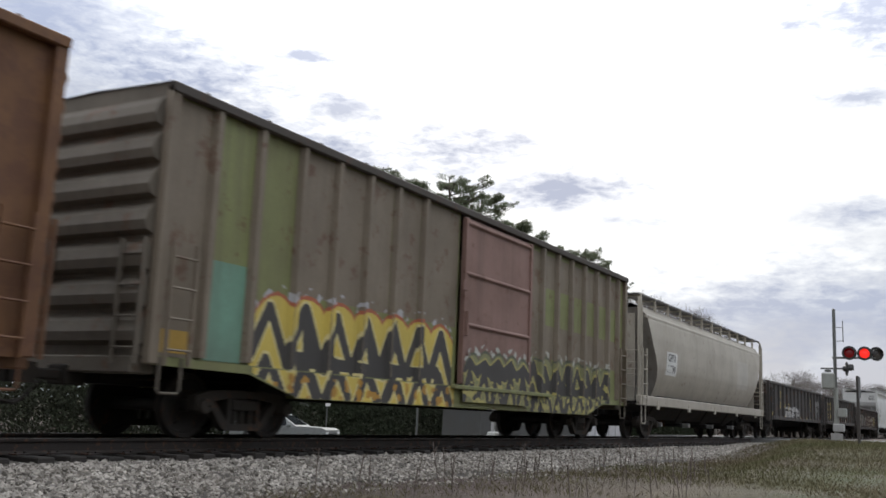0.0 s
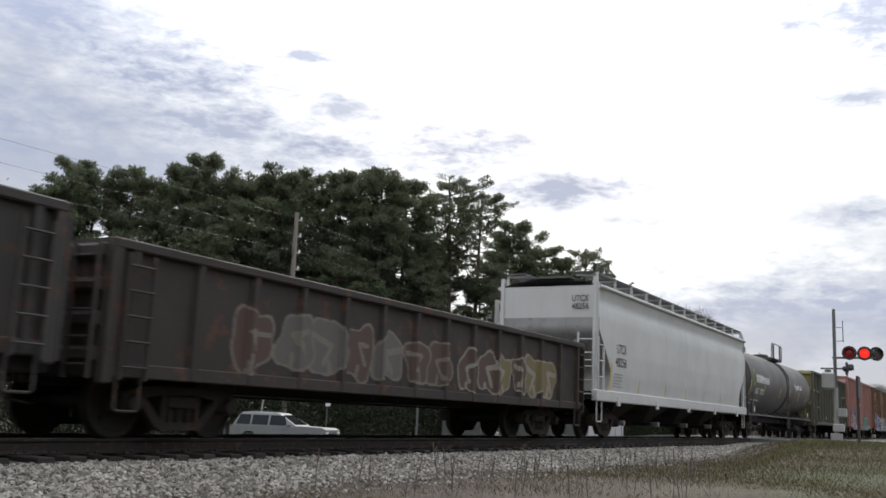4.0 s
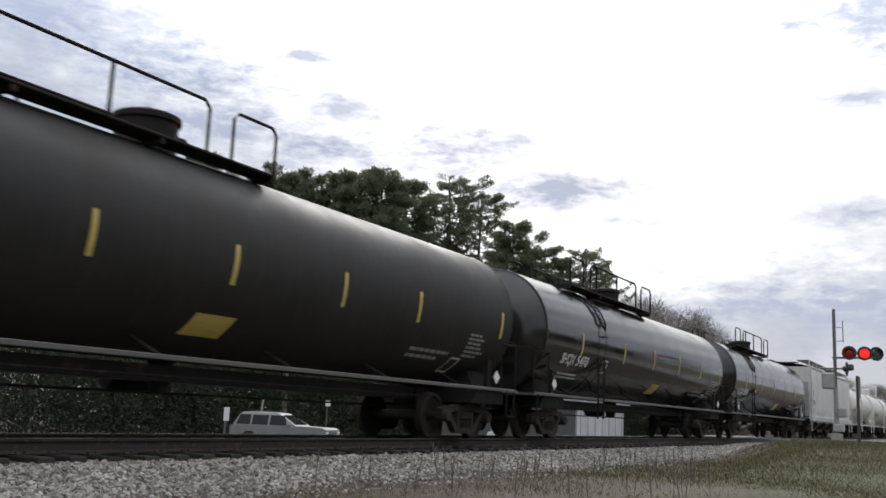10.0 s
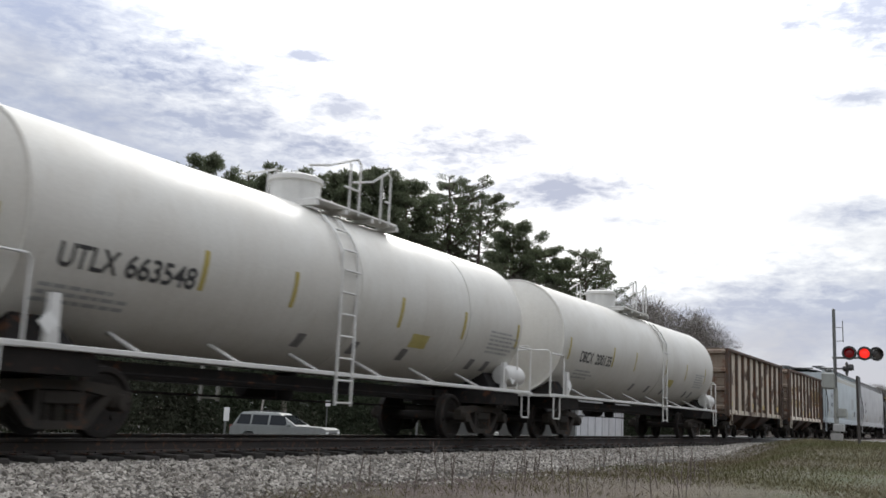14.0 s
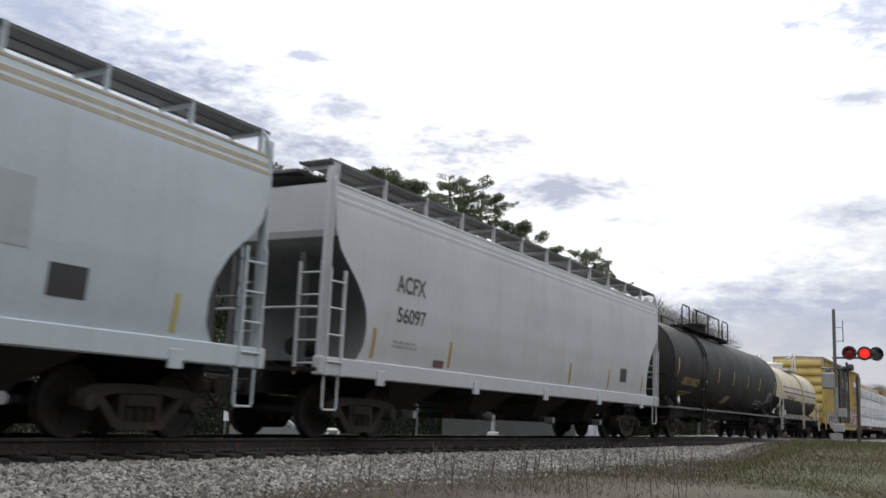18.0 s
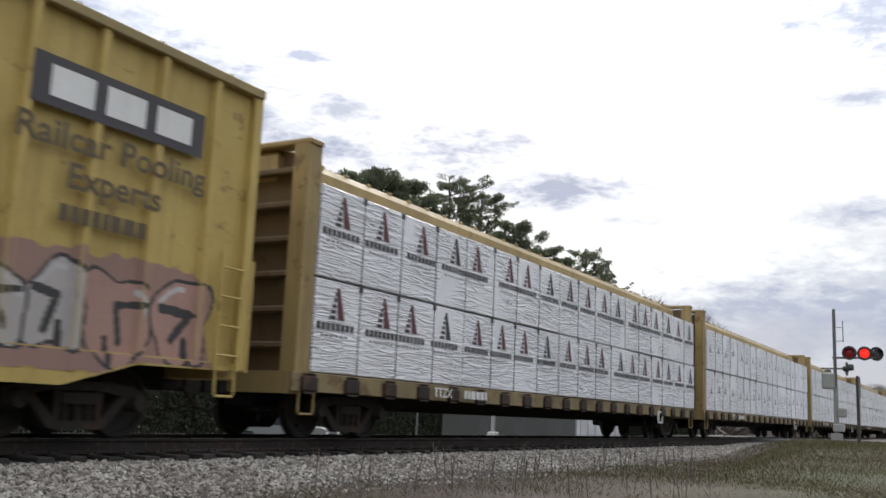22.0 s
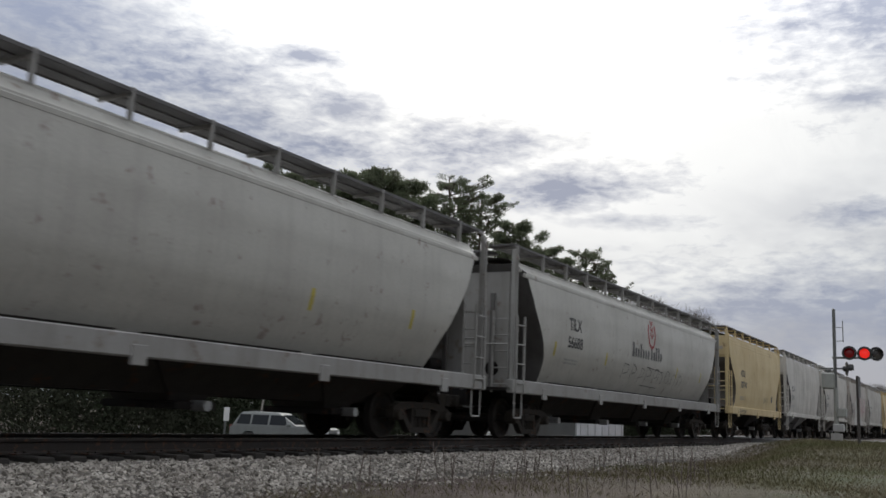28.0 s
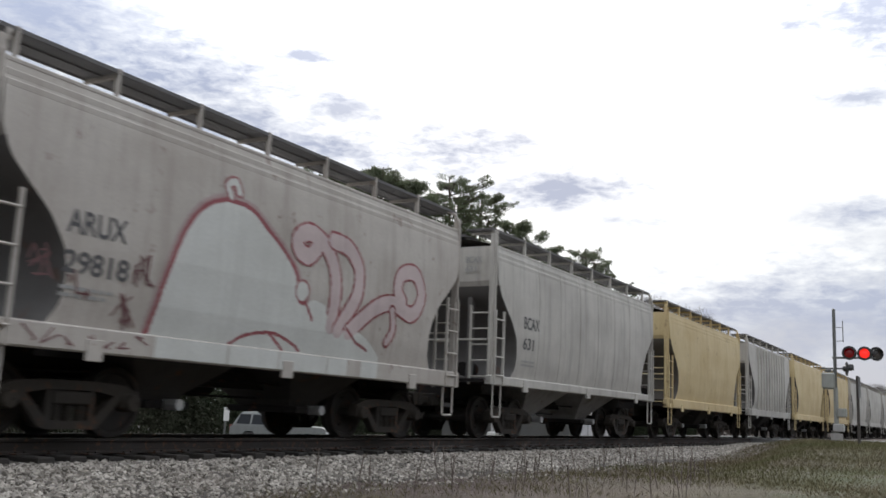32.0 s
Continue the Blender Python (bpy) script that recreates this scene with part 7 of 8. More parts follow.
part("painted_emblem", m, plain((0.22, 0.30, 0.05), name="lime_mark"), car, "lime-green ring emblem")
m = Mesh()
x = -6.66
for k in range(13):  # brand lettering as plain blocks
    wd = 0.22 if k < 7 else 0.18
    part("lettering_block", patch(x, x + wd * 0.72, 2.52, 2.88 if k < 7 else 2.82, 0, bend=lambda z: bend(z) - 0.003, steps=3), WHITE_LETTER, car)
    x += wd + (0.05 if k == 6 else 0.015)
lettering("CRGX", 0.25, WHITE_LETTER, car, -6.7, 2.02, 0, 0.8, bend)
lettering("7923", 0.25, WHITE_LETTER, car, -5.68, 2.02, 0, 0.75, bend)
lettering("Vegetable Oils", 0.26, WHITE_LETTER, car, 2.9, 2.62, 0, 2.2, bend)
bars(car, -6.9, -4.9, 1.72, 2, 0, WHITE_LETTER, rnd, bend=bend, gap=0.14)
bars(car, 2.2, 3.1, 1.75, 3, 0, GREY_BAR, rnd, bend=bend)
bars(car, 6.3, 7.1, 2.2, 5, 0, GREY_BAR, rnd, bend=bend)
reflectors(car, [-4.72, -0.95, 1.6, 4.3, 6.66], 2.0, 2.5, bend)
reflectors(car, [-7.76], 1.75, 2.6, bend, w=0.07)

# 8: high-sided gondola, olive
OLIVE = paint((0.085, 0.083, 0.060), 0.7, 0.4, 0.4, 0.1, (0.05, 0.042, 0.034), "olive_black_paint")
YOLIVE = paint((0.235, 0.215, 0.075), 0.7, 0.4, 0.5, 0.15, (0.07, 0.06, 0.035), "mustard_paint")
h = half_of(8)
posts = [-6.25] + [-4.72 + 1.05 * k for k in range(10)] + [6.25]
car = enlist(8, gondola("olive_gondola", "tall olive gondola with mustard yellow ends", h, 3.98, OLIVE, posts, bottom=0.85, posthalf=0.06, deep=0.2, end_ribs=4, end_material=YOLIVE))
for s0, s1 in ((-h + 0.15, -6.36), (6.36, h - 0.15)):
    part("mustard_side_panel", Mesh().box(s0, s1, -HALF + 0.16, -HALF + 0.19, 0.88, 3.84), YOLIVE, car, "mustard-painted side panel")
    for z in (2.82, 1.88, 1.02):
        part("panel_ledge", Mesh().box(s0, s1, -HALF + 0.05, -HALF + 0.17, z, z + 0.10, 0.012), YOLIVE, car, "mustard ledge")
brown_panel = paint((0.065, 0.042, 0.033), name="brown_panel")
for s0, s1 in ((-6.12, -4.85), (4.87, 6.12)):
    part("number_panel", Mesh().box(s0, s1, -HALF + 0.16, -HALF + 0.19, 1.02, 2.75), brown_panel, car, "brown number panel")
    for z in (2.75, 1.82):
        part("panel_ledge", Mesh().box(s0, s1, -HALF + 0.04, -HALF + 0.18, z, z + 0.12, 0.01), OLIVE, car)
lettering("MWCX", 0.27, WHITE_LETTER, car, -6.05, 2.44, -HALF + 0.154, 0.74)
lettering("101019", 0.27, WHITE_LETTER, car, -6.07, 2.10, -HALF + 0.154, 0.80)
bars(car, -5.7, -5.1, 1.5, 4, -HALF + 0.154, GREY_BAR, rnd, h=0.07, gap=0.13)
for x, w in ((-6.1, 0.75), (-2.72, 0.2), (0.43, 0.18), (2.53, 0.2), (5.0, 0.6)):
    part("yellow_label", patch(x, x + w, 1.62 if abs(x) > 4 else 1.22, 1.76 if abs(x) > 4 else 1.36, -HALF + 0.154 if abs(x) > 4 else -HALF - 0.008), YELLOW_TAPE, car)

# 9: faded red boxcar
RED = paint((0.315, 0.150, 0.125), 0.62, 0.45, 0.5, 0.12, (0.15, 0.078, 0.062), "faded_red_paint")
h = half_of(9)
ribs_l = [-7.1, -6.3, -5.5, -4.7, -3.84, -2.99, -2.12]
ribs_r = [1.98, 2.92, 3.86, 4.8, 5.72, 6.62]
car = enlist(9, boxcar("red_boxcar", "faded red boxcar with ribbed door, violet and teal tags", h, 4.5, RED, RED, RED, paint((0.31, 0.125, 0.095), 0.7, 0.4, 0.4, 0.15, (0.10, 0.055, 0.04), "red_door"), ribs_l, ribs_r, (-1.78, 0.95), "youngstown", floor=0.98, end_ribs=8))
dep = ribbed(ribs_l + ribs_r, 0.07, -HALF + 0.098, -HALF)
SIL, VIO, TEAL = plain((0.40, 0.39, 0.38), name="silver_spray"), plain((0.20, 0.15, 0.27), name="violet_spray"), plain((0.09, 0.29, 0.24), name="teal_spray")
graffiti(car, -7.2, -2.2, 0.72, 2.15, 6, [plain((0.34, 0.295, 0.315), name="dull_silver_spray")], plain((0.085, 0.05, 0.06), name="plum_black_spray"), 44, dep, plain((0.25, 0.155, 0.19), name="mauve_haze"), rim=VIO, edge=0.035, sill=(h, 0.98, 0.30))
graffiti(car, 1.1, 5.0, 0.75, 1.72, 4, [plain((0.15, 0.27, 0.23), name="mid_teal_spray")], plain((0.09, 0.22, 0.20), name="deep_teal"), 43, dep, plain((0.13, 0.34, 0.27), name="teal_haze"), shine=False, edge=0.03, sill=(h, 0.98, 0.30))
bars(car, 5.4, 7.0, 1.3, 2, -HALF + 0.093, SIL, rnd, 0.2, 0.3)
part("white_label", patch(-2.9, -2.5, 2.72, 2.86, -HALF + 0.093), WHITE_LETTER, car)
part("white_label", patch(-1.7, -1.25, 2.55, 2.7, -HALF - 0.085), WHITE_LETTER, car)

# 10: orange-brown boxcar
RIBRUST = paint((0.15, 0.082, 0.034), 0.75, 0.6, 0.7, 0.5, (0.07, 0.036, 0.02), "rusted_rib")
ORANGE = paint((0.285, 0.172, 0.048), 0.62, 0.6, 0.7, 0.3, (0.10, 0.052, 0.026), "weathered_orange_paint")
h = half_of(10)
ribs_l = [-6.4, -5.55, -4.7, -3.84, -3.0, -2.14]
ribs_r = [2.05, 2.95, 3.84, 4.72, 5.56, 6.4]
car = enlist(10, boxcar("ochre_boxcar", "weathered ochre-orange boxcar with rust and silver tag", h, 4.5, ORANGE, ORANGE, dark_roof, paint((0.165, 0.09, 0.034), 0.75, 0.6, 0.6, 0.5, (0.06, 0.032, 0.018), "rusted_door"), ribs_l, ribs_r, (-1.75, 0.97), "youngstown", floor=1.0, ribmat=RIBRUST, sill=paint((0.25, 0.24, 0.27), 0.7, 0.5, 0.4, 0.2, name="spray_dulled_sill")))
dep0 = ribbed(ribs_l + ribs_r, 0.07, -HALF + 0.098, -HALF)
dep = lambda x: -HALF - 0.055 if -1.75 < x < 0.97 else dep0(x)
graffiti(car, -6.6, -2.0, 0.8, 2.15, 5, [plain((0.42, 0.42, 0.43), name="silver_grey_spray"), plain((0.30, 0.28, 0.42), name="lilac_spray")], plain((0.045, 0.045, 0.06), name="blue_black_spray"), 51, dep, plain((0.24, 0.22, 0.34), name="lilac_haze"), sill=(h, 1.0, 0.30))
graffiti(car, -2.0, 4.6, 0.85, 1.9, 8, [plain((0.42, 0.42, 0.43), name="silver_grey_spray")], plain((0.07, 0.07, 0.08), name="soft_black_spray"), 52, dep, plain((0.30, 0.30, 0.31), name="grey_haze"))
m = Mesh()
rr = random.Random(4)
for k in range(6):
    stroke(m, [(-5.2 + 0.3 * math.cos(a) + 0.1 * k, 2.9 + 0.9 * math.sin(a) + 0.05 * k) for a in [rr.uniform(0, 6) + q * 0.9 for q in range(4)]], 0.10, dep)
part("paint_scrawl", m, plain((0.40, 0.33, 0.27), name="pale_scrawl"), car, "pale sprayed scrawl")
for z in (3.0, 3.2, 2.45):
    part("white_label", patch(-3.25, -2.9, z, z + 0.13, -HALF + 0.091), WHITE_LETTER, car)
bars(car, -6.5, -5.5, 3.0, 3, -HALF + 0.093, WHITE_LETTER, rnd, 0.2, 0.32)

# 11 to 13: black pressure tank cars
GLOSS = paint((0.012, 0.0115, 0.0115), 0.14, 0.3, 0.3, 0.0, (0.03, 0.027, 0.024), "black_tank_paint", spec=0.6, bump=0.02)
SOOT = paint((0.017, 0.016, 0.015), 0.62, 0.45, 0.45, 0.0, (0.046, 0.041, 0.035), "sooty_black_tank", spec=0.25)
for i, mt, name, label, words in ((11, SOOT, "black_tank_car", "dull black pressure tank car with yellow marks", ("UTLX", "951170")), (12, GLOSS, "black_tank_car", "glossy black pressure tank car, white lettering", ("SHQX", "5470")), (13, GLOSS, "black_tank_car", "glossy black pressure tank car with bands", ("SHQX", "5586")), (21, SOOT, "black_tank_car", "dull black pressure tank car with railing", ("UTLX", "934221"))):
    h = half_of(i)
    car, bend, zt = tank_car(name, label, h, mt, 1.52, 2.60, tank_half=h - 0.12, railmat=BLACK, walkway=3.5, wc=-2.4, dome=-0.7, ladder_x=-4.8, jacket=[-4.55, -5.1], rail=paint((0.10, 0.095, 0.09), 0.5, name="grey_black_rail"))
    enlist(i, car)
    lm = plain((0.42, 0.35, 0.10), name="dull_yellow_mark") if i in (11, 21) else WHITE_LETTER
    if i in (11, 12, 13, 21):
        lettering(words[0], 0.25, lm, car, -7.45, 1.88, 0, 0.9, bend)
        lettering(words[1], 0.25, lm, car, -6.43, 1.88, 0, 0.78 if len(words[1]) < 5 else 1.1, bend)
    bars(car, -7.2, -5.6, 1.62, 2, 0, lm, rnd, bend=bend, h=0.04)
    reflectors(car, [-8.25, -5.1, -2.7, -0.2, 2.45, 4.85, 8.3] if i in (11, 21) else [-6.3, -3.0, -0.2, 2.6, 5.4, 8.2], 2.15, 2.72, bend, w=0.045)
    part("yellow_label", patch(-0.7 if i in (11, 21) else 0.3 if i == 12 else 1.3, 0.1 if i in (11, 21) else 1.1 if i == 12 else 2.1, 1.42, 1.72, 0, bend=bend, steps=3, skew=0.3), YELLOW_TAPE if i != 21 else plain((0.35, 0.32, 0.15)), car)
    bars(car, 5.0, 6.6, 1.66, 2, 0, GREY_BAR, rnd, bend=bend, h=0.06, gap=0.12)
    bars(car, 7.0, 7.75, 2.1, 6, 0, GREY_BAR, rnd, bend=bend)
    m = Mesh()
    stroke(m, [(6.6, 1.35), (6.95, 1.35), (7.05, 1.62), (6.7, 1.62), (6.6, 1.35)], 0.03, lambda x: 0)
    m.v = [(x, bend(z) - 0.002 + y, z) for x, y, z in m.v]
    part("outlined_label", m, WHITE_LETTER, car)
    m = Mesh()
    stroke(m, [(-4.6, 1.8), (-4.27, 1.8), (-4.27, 2.12), (-4.6, 2.12), (-4.6, 1.8)], 0.035, lambda x: 0)
    m.v = [(x, bend(z) - 0.002 + y, z) for x, y, z in m.v]
    part("outlined_label", m, WHITE_LETTER, car)

# 14: plain white hopper
h = half_of(14)
car, bend = covered_hopper("white_hopper", "tall white slab-sided covered hopper, stained along the sill", h, 4.18, paint((0.53, 0.525, 0.505), 0.5, 0.3, 0.3, 0.0, (0.33, 0.30, 0.26), "off_white_paint"), "slab", 4, endmat=GRIMY, trim="tube", sill_y=1.56, baymat=paint((0.24, 0.235, 0.22), 0.7, 0.6, 0.6, 0.05, (0.06, 0.055, 0.05), "dusty_bay"), sillmat=paint((0.52, 0.52, 0.50), 0.6, 0.5, 0.6, 0.03, (0.26, 0.24, 0.21), "stained_white_sill"))
enlist(14, car)
lettering("AX", 0.26, BLACK_LETTER, car, -8.27, 2.5, 0, 0.46, bend)
lettering("0358", 0.25, BLACK_LETTER, car, -8.22, 1.97, 0, 0.78, bend)
reflectors(car, [-6.17, -3.6, -1.2], 1.36, 1.75, bend, plain((0.33, 0.20, 0.06), name="old_tape"), 0.05)
bars(car, -8.0, -7.4, 1.7, 3, 0, GREY_BAR, rnd, bend=bend)
bars(car, -6.9, -6.4, 1.5, 1, 0, GREY_BAR, rnd, h=0.06, bend=bend)
for x, w, z0, z1 in ((-5.9, 0.5, 1.4, 1.62), (-5.2, 0.9, 1.38, 1.75), (-4.2, 0.4, 1.42, 1.7)):
    part("overpaint_patch", patch(x, x + w, z0, z1, 0, bend=bend), plain((0.50, 0.46, 0.43), name="pinkish_overpaint"), car, "pinkish patch painted over an old tag")
for k in range(9):
    m = Mesh()
    x = -5.8 + 0.62 * k
    stroke(m, [(x + rnd.uniform(0, 0.45), rnd.uniform(1.07, 1.27)) for _ in range(4)], 0.03, lambda x: -1.594)
    part("paint_scrawl", m, plain((0.20, 0.22, 0.22), name="sill_scrawl"), car, "faded scrawl on the sill")
part("small_label", patch(7.1, 7.3, 1.5, 1.68, 0, bend=bend), BLACK_LETTER, car)
m = Mesh()
stroke(m, [(-7.05, 2.18), (-6.82, 2.18), (-6.82, 2.44), (-7.05, 2.44), (-7.05, 2.18)], 0.02, lambda x: 0)
m.v = [(x, bend(z) - 0.002 + y, z) for x, y, z in m.v]
part("outlined_label", m, GREY_BAR, car)

# 15, 16: white tank cars
CREAMW = paint((0.54, 0.525, 0.48), 0.45, 0.25, 0.25, 0.0, (0.36, 0.31, 0.25), "cream_white_tank")
for i, words, dm, lx in ((15, ("UTLX", "663548"), -0.1, -0.3), (16, ("DBCX", "200135"), -0.9, 1.2)):
    h = half_of(i)
    car, bend, zt = tank_car("white_tank_car", "cream-white tank car with white railings", h, CREAMW, 1.47, 2.55, walkway=1.25, wc=dm + 0.7, dome=dm, ladder_x=lx, jacket=[0.1, h - 3.2] if i == 15 else [1.0], rail=plain((0.62, 0.61, 0.58)), railmat=plain((0.62, 0.61, 0.58)), short_rail=True)
    enlist(i, car)
    lettering(words[0], 0.27, BLACK_LETTER, car, -6.0 if i == 15 else -6.1, 2.0, 0, 0.9, bend)
    lettering(words[1], 0.27, BLACK_LETTER, car, -5.0, 2.0, 0, 1.22, bend)
    bars(car, -6.1, -4.6, 1.75, 3, 0, GREY_BAR, rnd, bend=bend)
    reflectors(car, [-6.9, -3.66, -1.7, 1.4, 3.8, 6.3], 2.0, 2.55, bend, plain((0.40, 0.32, 0.08), name="dull_tape"))
    part("yellow_label", patch(2.0, 2.6, 1.7, 1.95, 0, bend=bend, steps=2), plain((0.45, 0.38, 0.12), name="label_yellow"), car)
    for x in (-1.2, 0.3, 1.9, 4.6, 5.3):
        part("small_label", patch(x, x + 0.22, 1.45, 1.66, 0, bend=bend, steps=2), plain((0.16, 0.15, 0.15)), car)
    bars(car, 5.0, 6.3, 2.25, 6, 0, GREY_BAR, rnd, bend=bend)
    m = Mesh()
    m.smooth = True
    m.disc_x([(h - 1.35, 0.0), (h - 1.33, 0.2), (h - 1.2, 0.24), (h - 0.6, 0.24), (h - 0.45, 0.2), (h - 0.43, 0.0)], 18, -1.25, 1.4)
    part("air_tank", m, plain((0.62, 0.61, 0.58)), car)

# 17, 18: tan open-top hoppers with brown posts
def flaked(name, rgb, grime, rust, much):
    """Old paint that flakes off in spots over rust, with run-down grime."""
    m = bpy.data.materials.new(name)
    m.use_nodes = True
    w = Nodes(m.node_tree)
    bs = m.node_tree.nodes["Principled BSDF"]
    co = w.add("ShaderNodeTexCoord").outputs["Object"]
    patchy = w.noise(co, 0.9, 4.0, 0.6, 0.4)
    spots = w.noise(w.stretch(co, 3.2, 3.2, 2.2), 1.0, 7.0, 0.72, 0.6)
    runs = w.noise(w.stretch(co, 5.5, 5.5, 0.5), 1.0, 4.0, 0.6)
    fine = w.noise(co, 40.0, 3.0, 0.6)
    col = w.mix(w.math("MULTIPLY", w.ramp(runs, 0.45, 0.75), 0.55), rgb, grime)
    col = w.mix(w.math("MULTIPLY", w.ramp(fine, 0.4, 0.75), 0.22), col, grime)
    loss = w.ramp(w.math("ADD", w.math("MULTIPLY", patchy, 0.55), w.math("MULTIPLY", spots, 0.45)), 0.60 - much, 0.625 - much)
    col = w.mix(loss, col, w_rust(w, co, rust))
    w.link(col, bs.inputs["Base Color"])
    bs.inputs["Roughness"].default_value = 0.75
    bs.inputs["Specular IOR Level"].default_value = 0.3
    b = w.add("ShaderNodeBump", Strength=0.35, Distance=0.01)
    w.link(w.math("SUBTRACT", fine, loss), b.inputs["Height"])
    w.link(b.outputs[0], bs.inputs["Normal"])
    return m


def w_rust(w, co, rust):
    return w.mix(w.ramp(w.noise(co, 9.0, 4.0, 0.65), 0.35, 0.65), rust, tuple(0.5 * c for c in rust))


TAN = flaked("tan_rusted_paint", (0.66, 0.605, 0.51), (0.46, 0.385, 0.29), (0.11, 0.062, 0.036), 0.035)
OLD_TAN = flaked("old_tan_paint", (0.52, 0.465, 0.375), (0.30, 0.235, 0.17), (0.095, 0.056, 0.034), 0.075)
POST = paint((0.078, 0.053, 0.038), 0.8, 0.5, 0.6, 0.6, (0.045, 0.03, 0.025), "rust_brown_post")
END_TAN = paint((0.22, 0.175, 0.135), 0.8, 0.5, 0.5, 0.5, (0.08, 0.05, 0.035), "rusted_end_paint")
for i in (17, 18):
    h = half_of(i)
    posts = [-h + 0.45 + (2 * h - 0.9) * k / 9 for k in range(10)]
    car = enlist(i, gondola("open_hopper", "tan open-top hopper with rust-brown posts" if i == 18 else "brown-tan open-top hopper with heavy rust", h, 3.62, TAN if i == 18 else OLD_TAN, posts, bottom=1.0, category="open hopper car", hoppers=3, posthalf=0.075, deep=0.11, side_ladders=False, postmat=POST, chord=POST, end_material=END_TAN))
    if i == 18:
        gold, dark_gold = plain((0.30, 0.185, 0.025), name="gold_letter"), plain((0.10, 0.06, 0.02), name="brown_edge")
        words = [("CS", -4.75, 2.33, 0.75), ("XT", -3.55, 2.33, 0.75), ("29", -4.85, 1.72, 0.72), ("20", -3.55, 1.72, 0.72), ("06", -2.3, 1.72, 0.72)]
        for txt, x, z, wd in words:
            lettering(txt, 0.40, dark_gold, car, x - 0.02, z - 0.02, -HALF + 0.106, wd + 0.05)
            lettering(txt, 0.36, gold, car, x, z, -HALF + 0.103, wd)
        part("brown_square", patch(0.95, 1.62, 1.72, 2.5, -HALF + 0.104), plain((0.085, 0.05, 0.035), name="brown_repaint"), car, "brown repainted square")
        for x in (2.0, 3.15, 4.25):
            part("emblem_edge", patch(x - 0.04, x + 0.56, 2.14, 2.84, -HALF + 0.105), dark_gold, car, "brown edge of a gold block")
            part("painted_emblem", patch(x, x + 0.52, 2.18, 2.80, -HALF + 0.102), gold, car, "plain gold brand block")
            part("painted_bar", patch(x - 0.03, x + 0.55, 1.93, 2.04, -HALF + 0.102), gold, car)
        # rust scabs beside the posts
        rr = random.Random(77)
        for k in range(26):
            m = Mesh()
            x, z = rr.choice(posts) + rr.choice((-1, 1)) * rr.uniform(0.1, 0.28), rr.uniform(1.2, 3.3)
            n = 9
            m.add([(x + rr.uniform(0.5, 1.2) * 0.09 * math.cos(2 * math.pi * q / n), -HALF + 0.104, z + rr.uniform(0.5, 1.3) * 0.15 * math.sin(2 * math.pi * q / n)) for q in range(n)], [tuple(range(n))])
            part("rust_scab", m, POST, car)
    for x in (-h + 0.55, -0.9, 1.3, 4.5):
        part("yellow_label", patch(x, x + 0.5, 1.32, 1.52, -HALF + 0.102), YELLOW_TAPE, car)

# 19, 20: pale blue and pale grey hoppers
BLUE = paint((0.47, 0.52, 0.54), 0.5, 0.25, 0.25, 0.0, (0.30, 0.31, 0.31), "pale_blue_paint")
SILVER = paint((0.50, 0.495, 0.50), 0.5, 0.25, 0.25, 0.0, (0.28, 0.27, 0.26), "pale_grey_paint")
for i, mt, name, label, words in ((19, BLUE, "blue_hopper", "pale blue covered hopper with curved end sheets", ("WLPX", "44238")), (20, SILVER, "grey_hopper", "pale grey covered hopper with curved end sheets", ("ACFX", "56097"))):
    h = half_of(i)
    # the end paint is grime with the slope's shade darkened into it
    car, bend = covered_hopper(name, label, h, 4.18, mt, "flow", 4, endmat=paint((0.10, 0.098, 0.096), 0.65, 0.5, 0.5, 0.05, (0.05, 0.065, 0.06), "grimy_shaded_grey"), trimmat=paint((0.46, 0.43, 0.35), 0.6, 0.5, 0.5, 0.04, (0.30, 0.22, 0.12), "stained_edge") if i == 19 else None)
    enlist(i, car)
    lettering(words[0], 0.30, plain((0.08, 0.08, 0.08)), car, -6.8, 2.62, 0, 1.0, bend)
    lettering(words[1], 0.26, plain((0.08, 0.08, 0.08)), car, -6.75, 2.08, 0, 1.0, bend)
    bars(car, -6.8, -5.9, 1.7, 2, 0, GREY_BAR, rnd, bend=bend)
    reflectors(car, [-7.4, -4.7, 1.5, 4.3, 7.2], 1.38, 1.9, bend, plain((0.48, 0.42, 0.12), name="pale_tape") if i == 19 else plain((0.40, 0.25, 0.07), name="amber_tape"), 0.05)
    part("stencil_panel", patch(5.2, 5.75, 1.62, 2.0, 0, bend=bend, steps=2), BLACK_LETTER, car)
    part("small_label", patch(-5.3, -4.9, 1.36, 1.5, 0, bend=bend), plain((0.12, 0.06, 0.06)), car)
    i == 19 and part("repaint_panel", patch(3.6, 4.9, 2.1, 2.9, 0, bend=bend, steps=4), plain((0.42, 0.45, 0.46), name="faded_patch"), car)

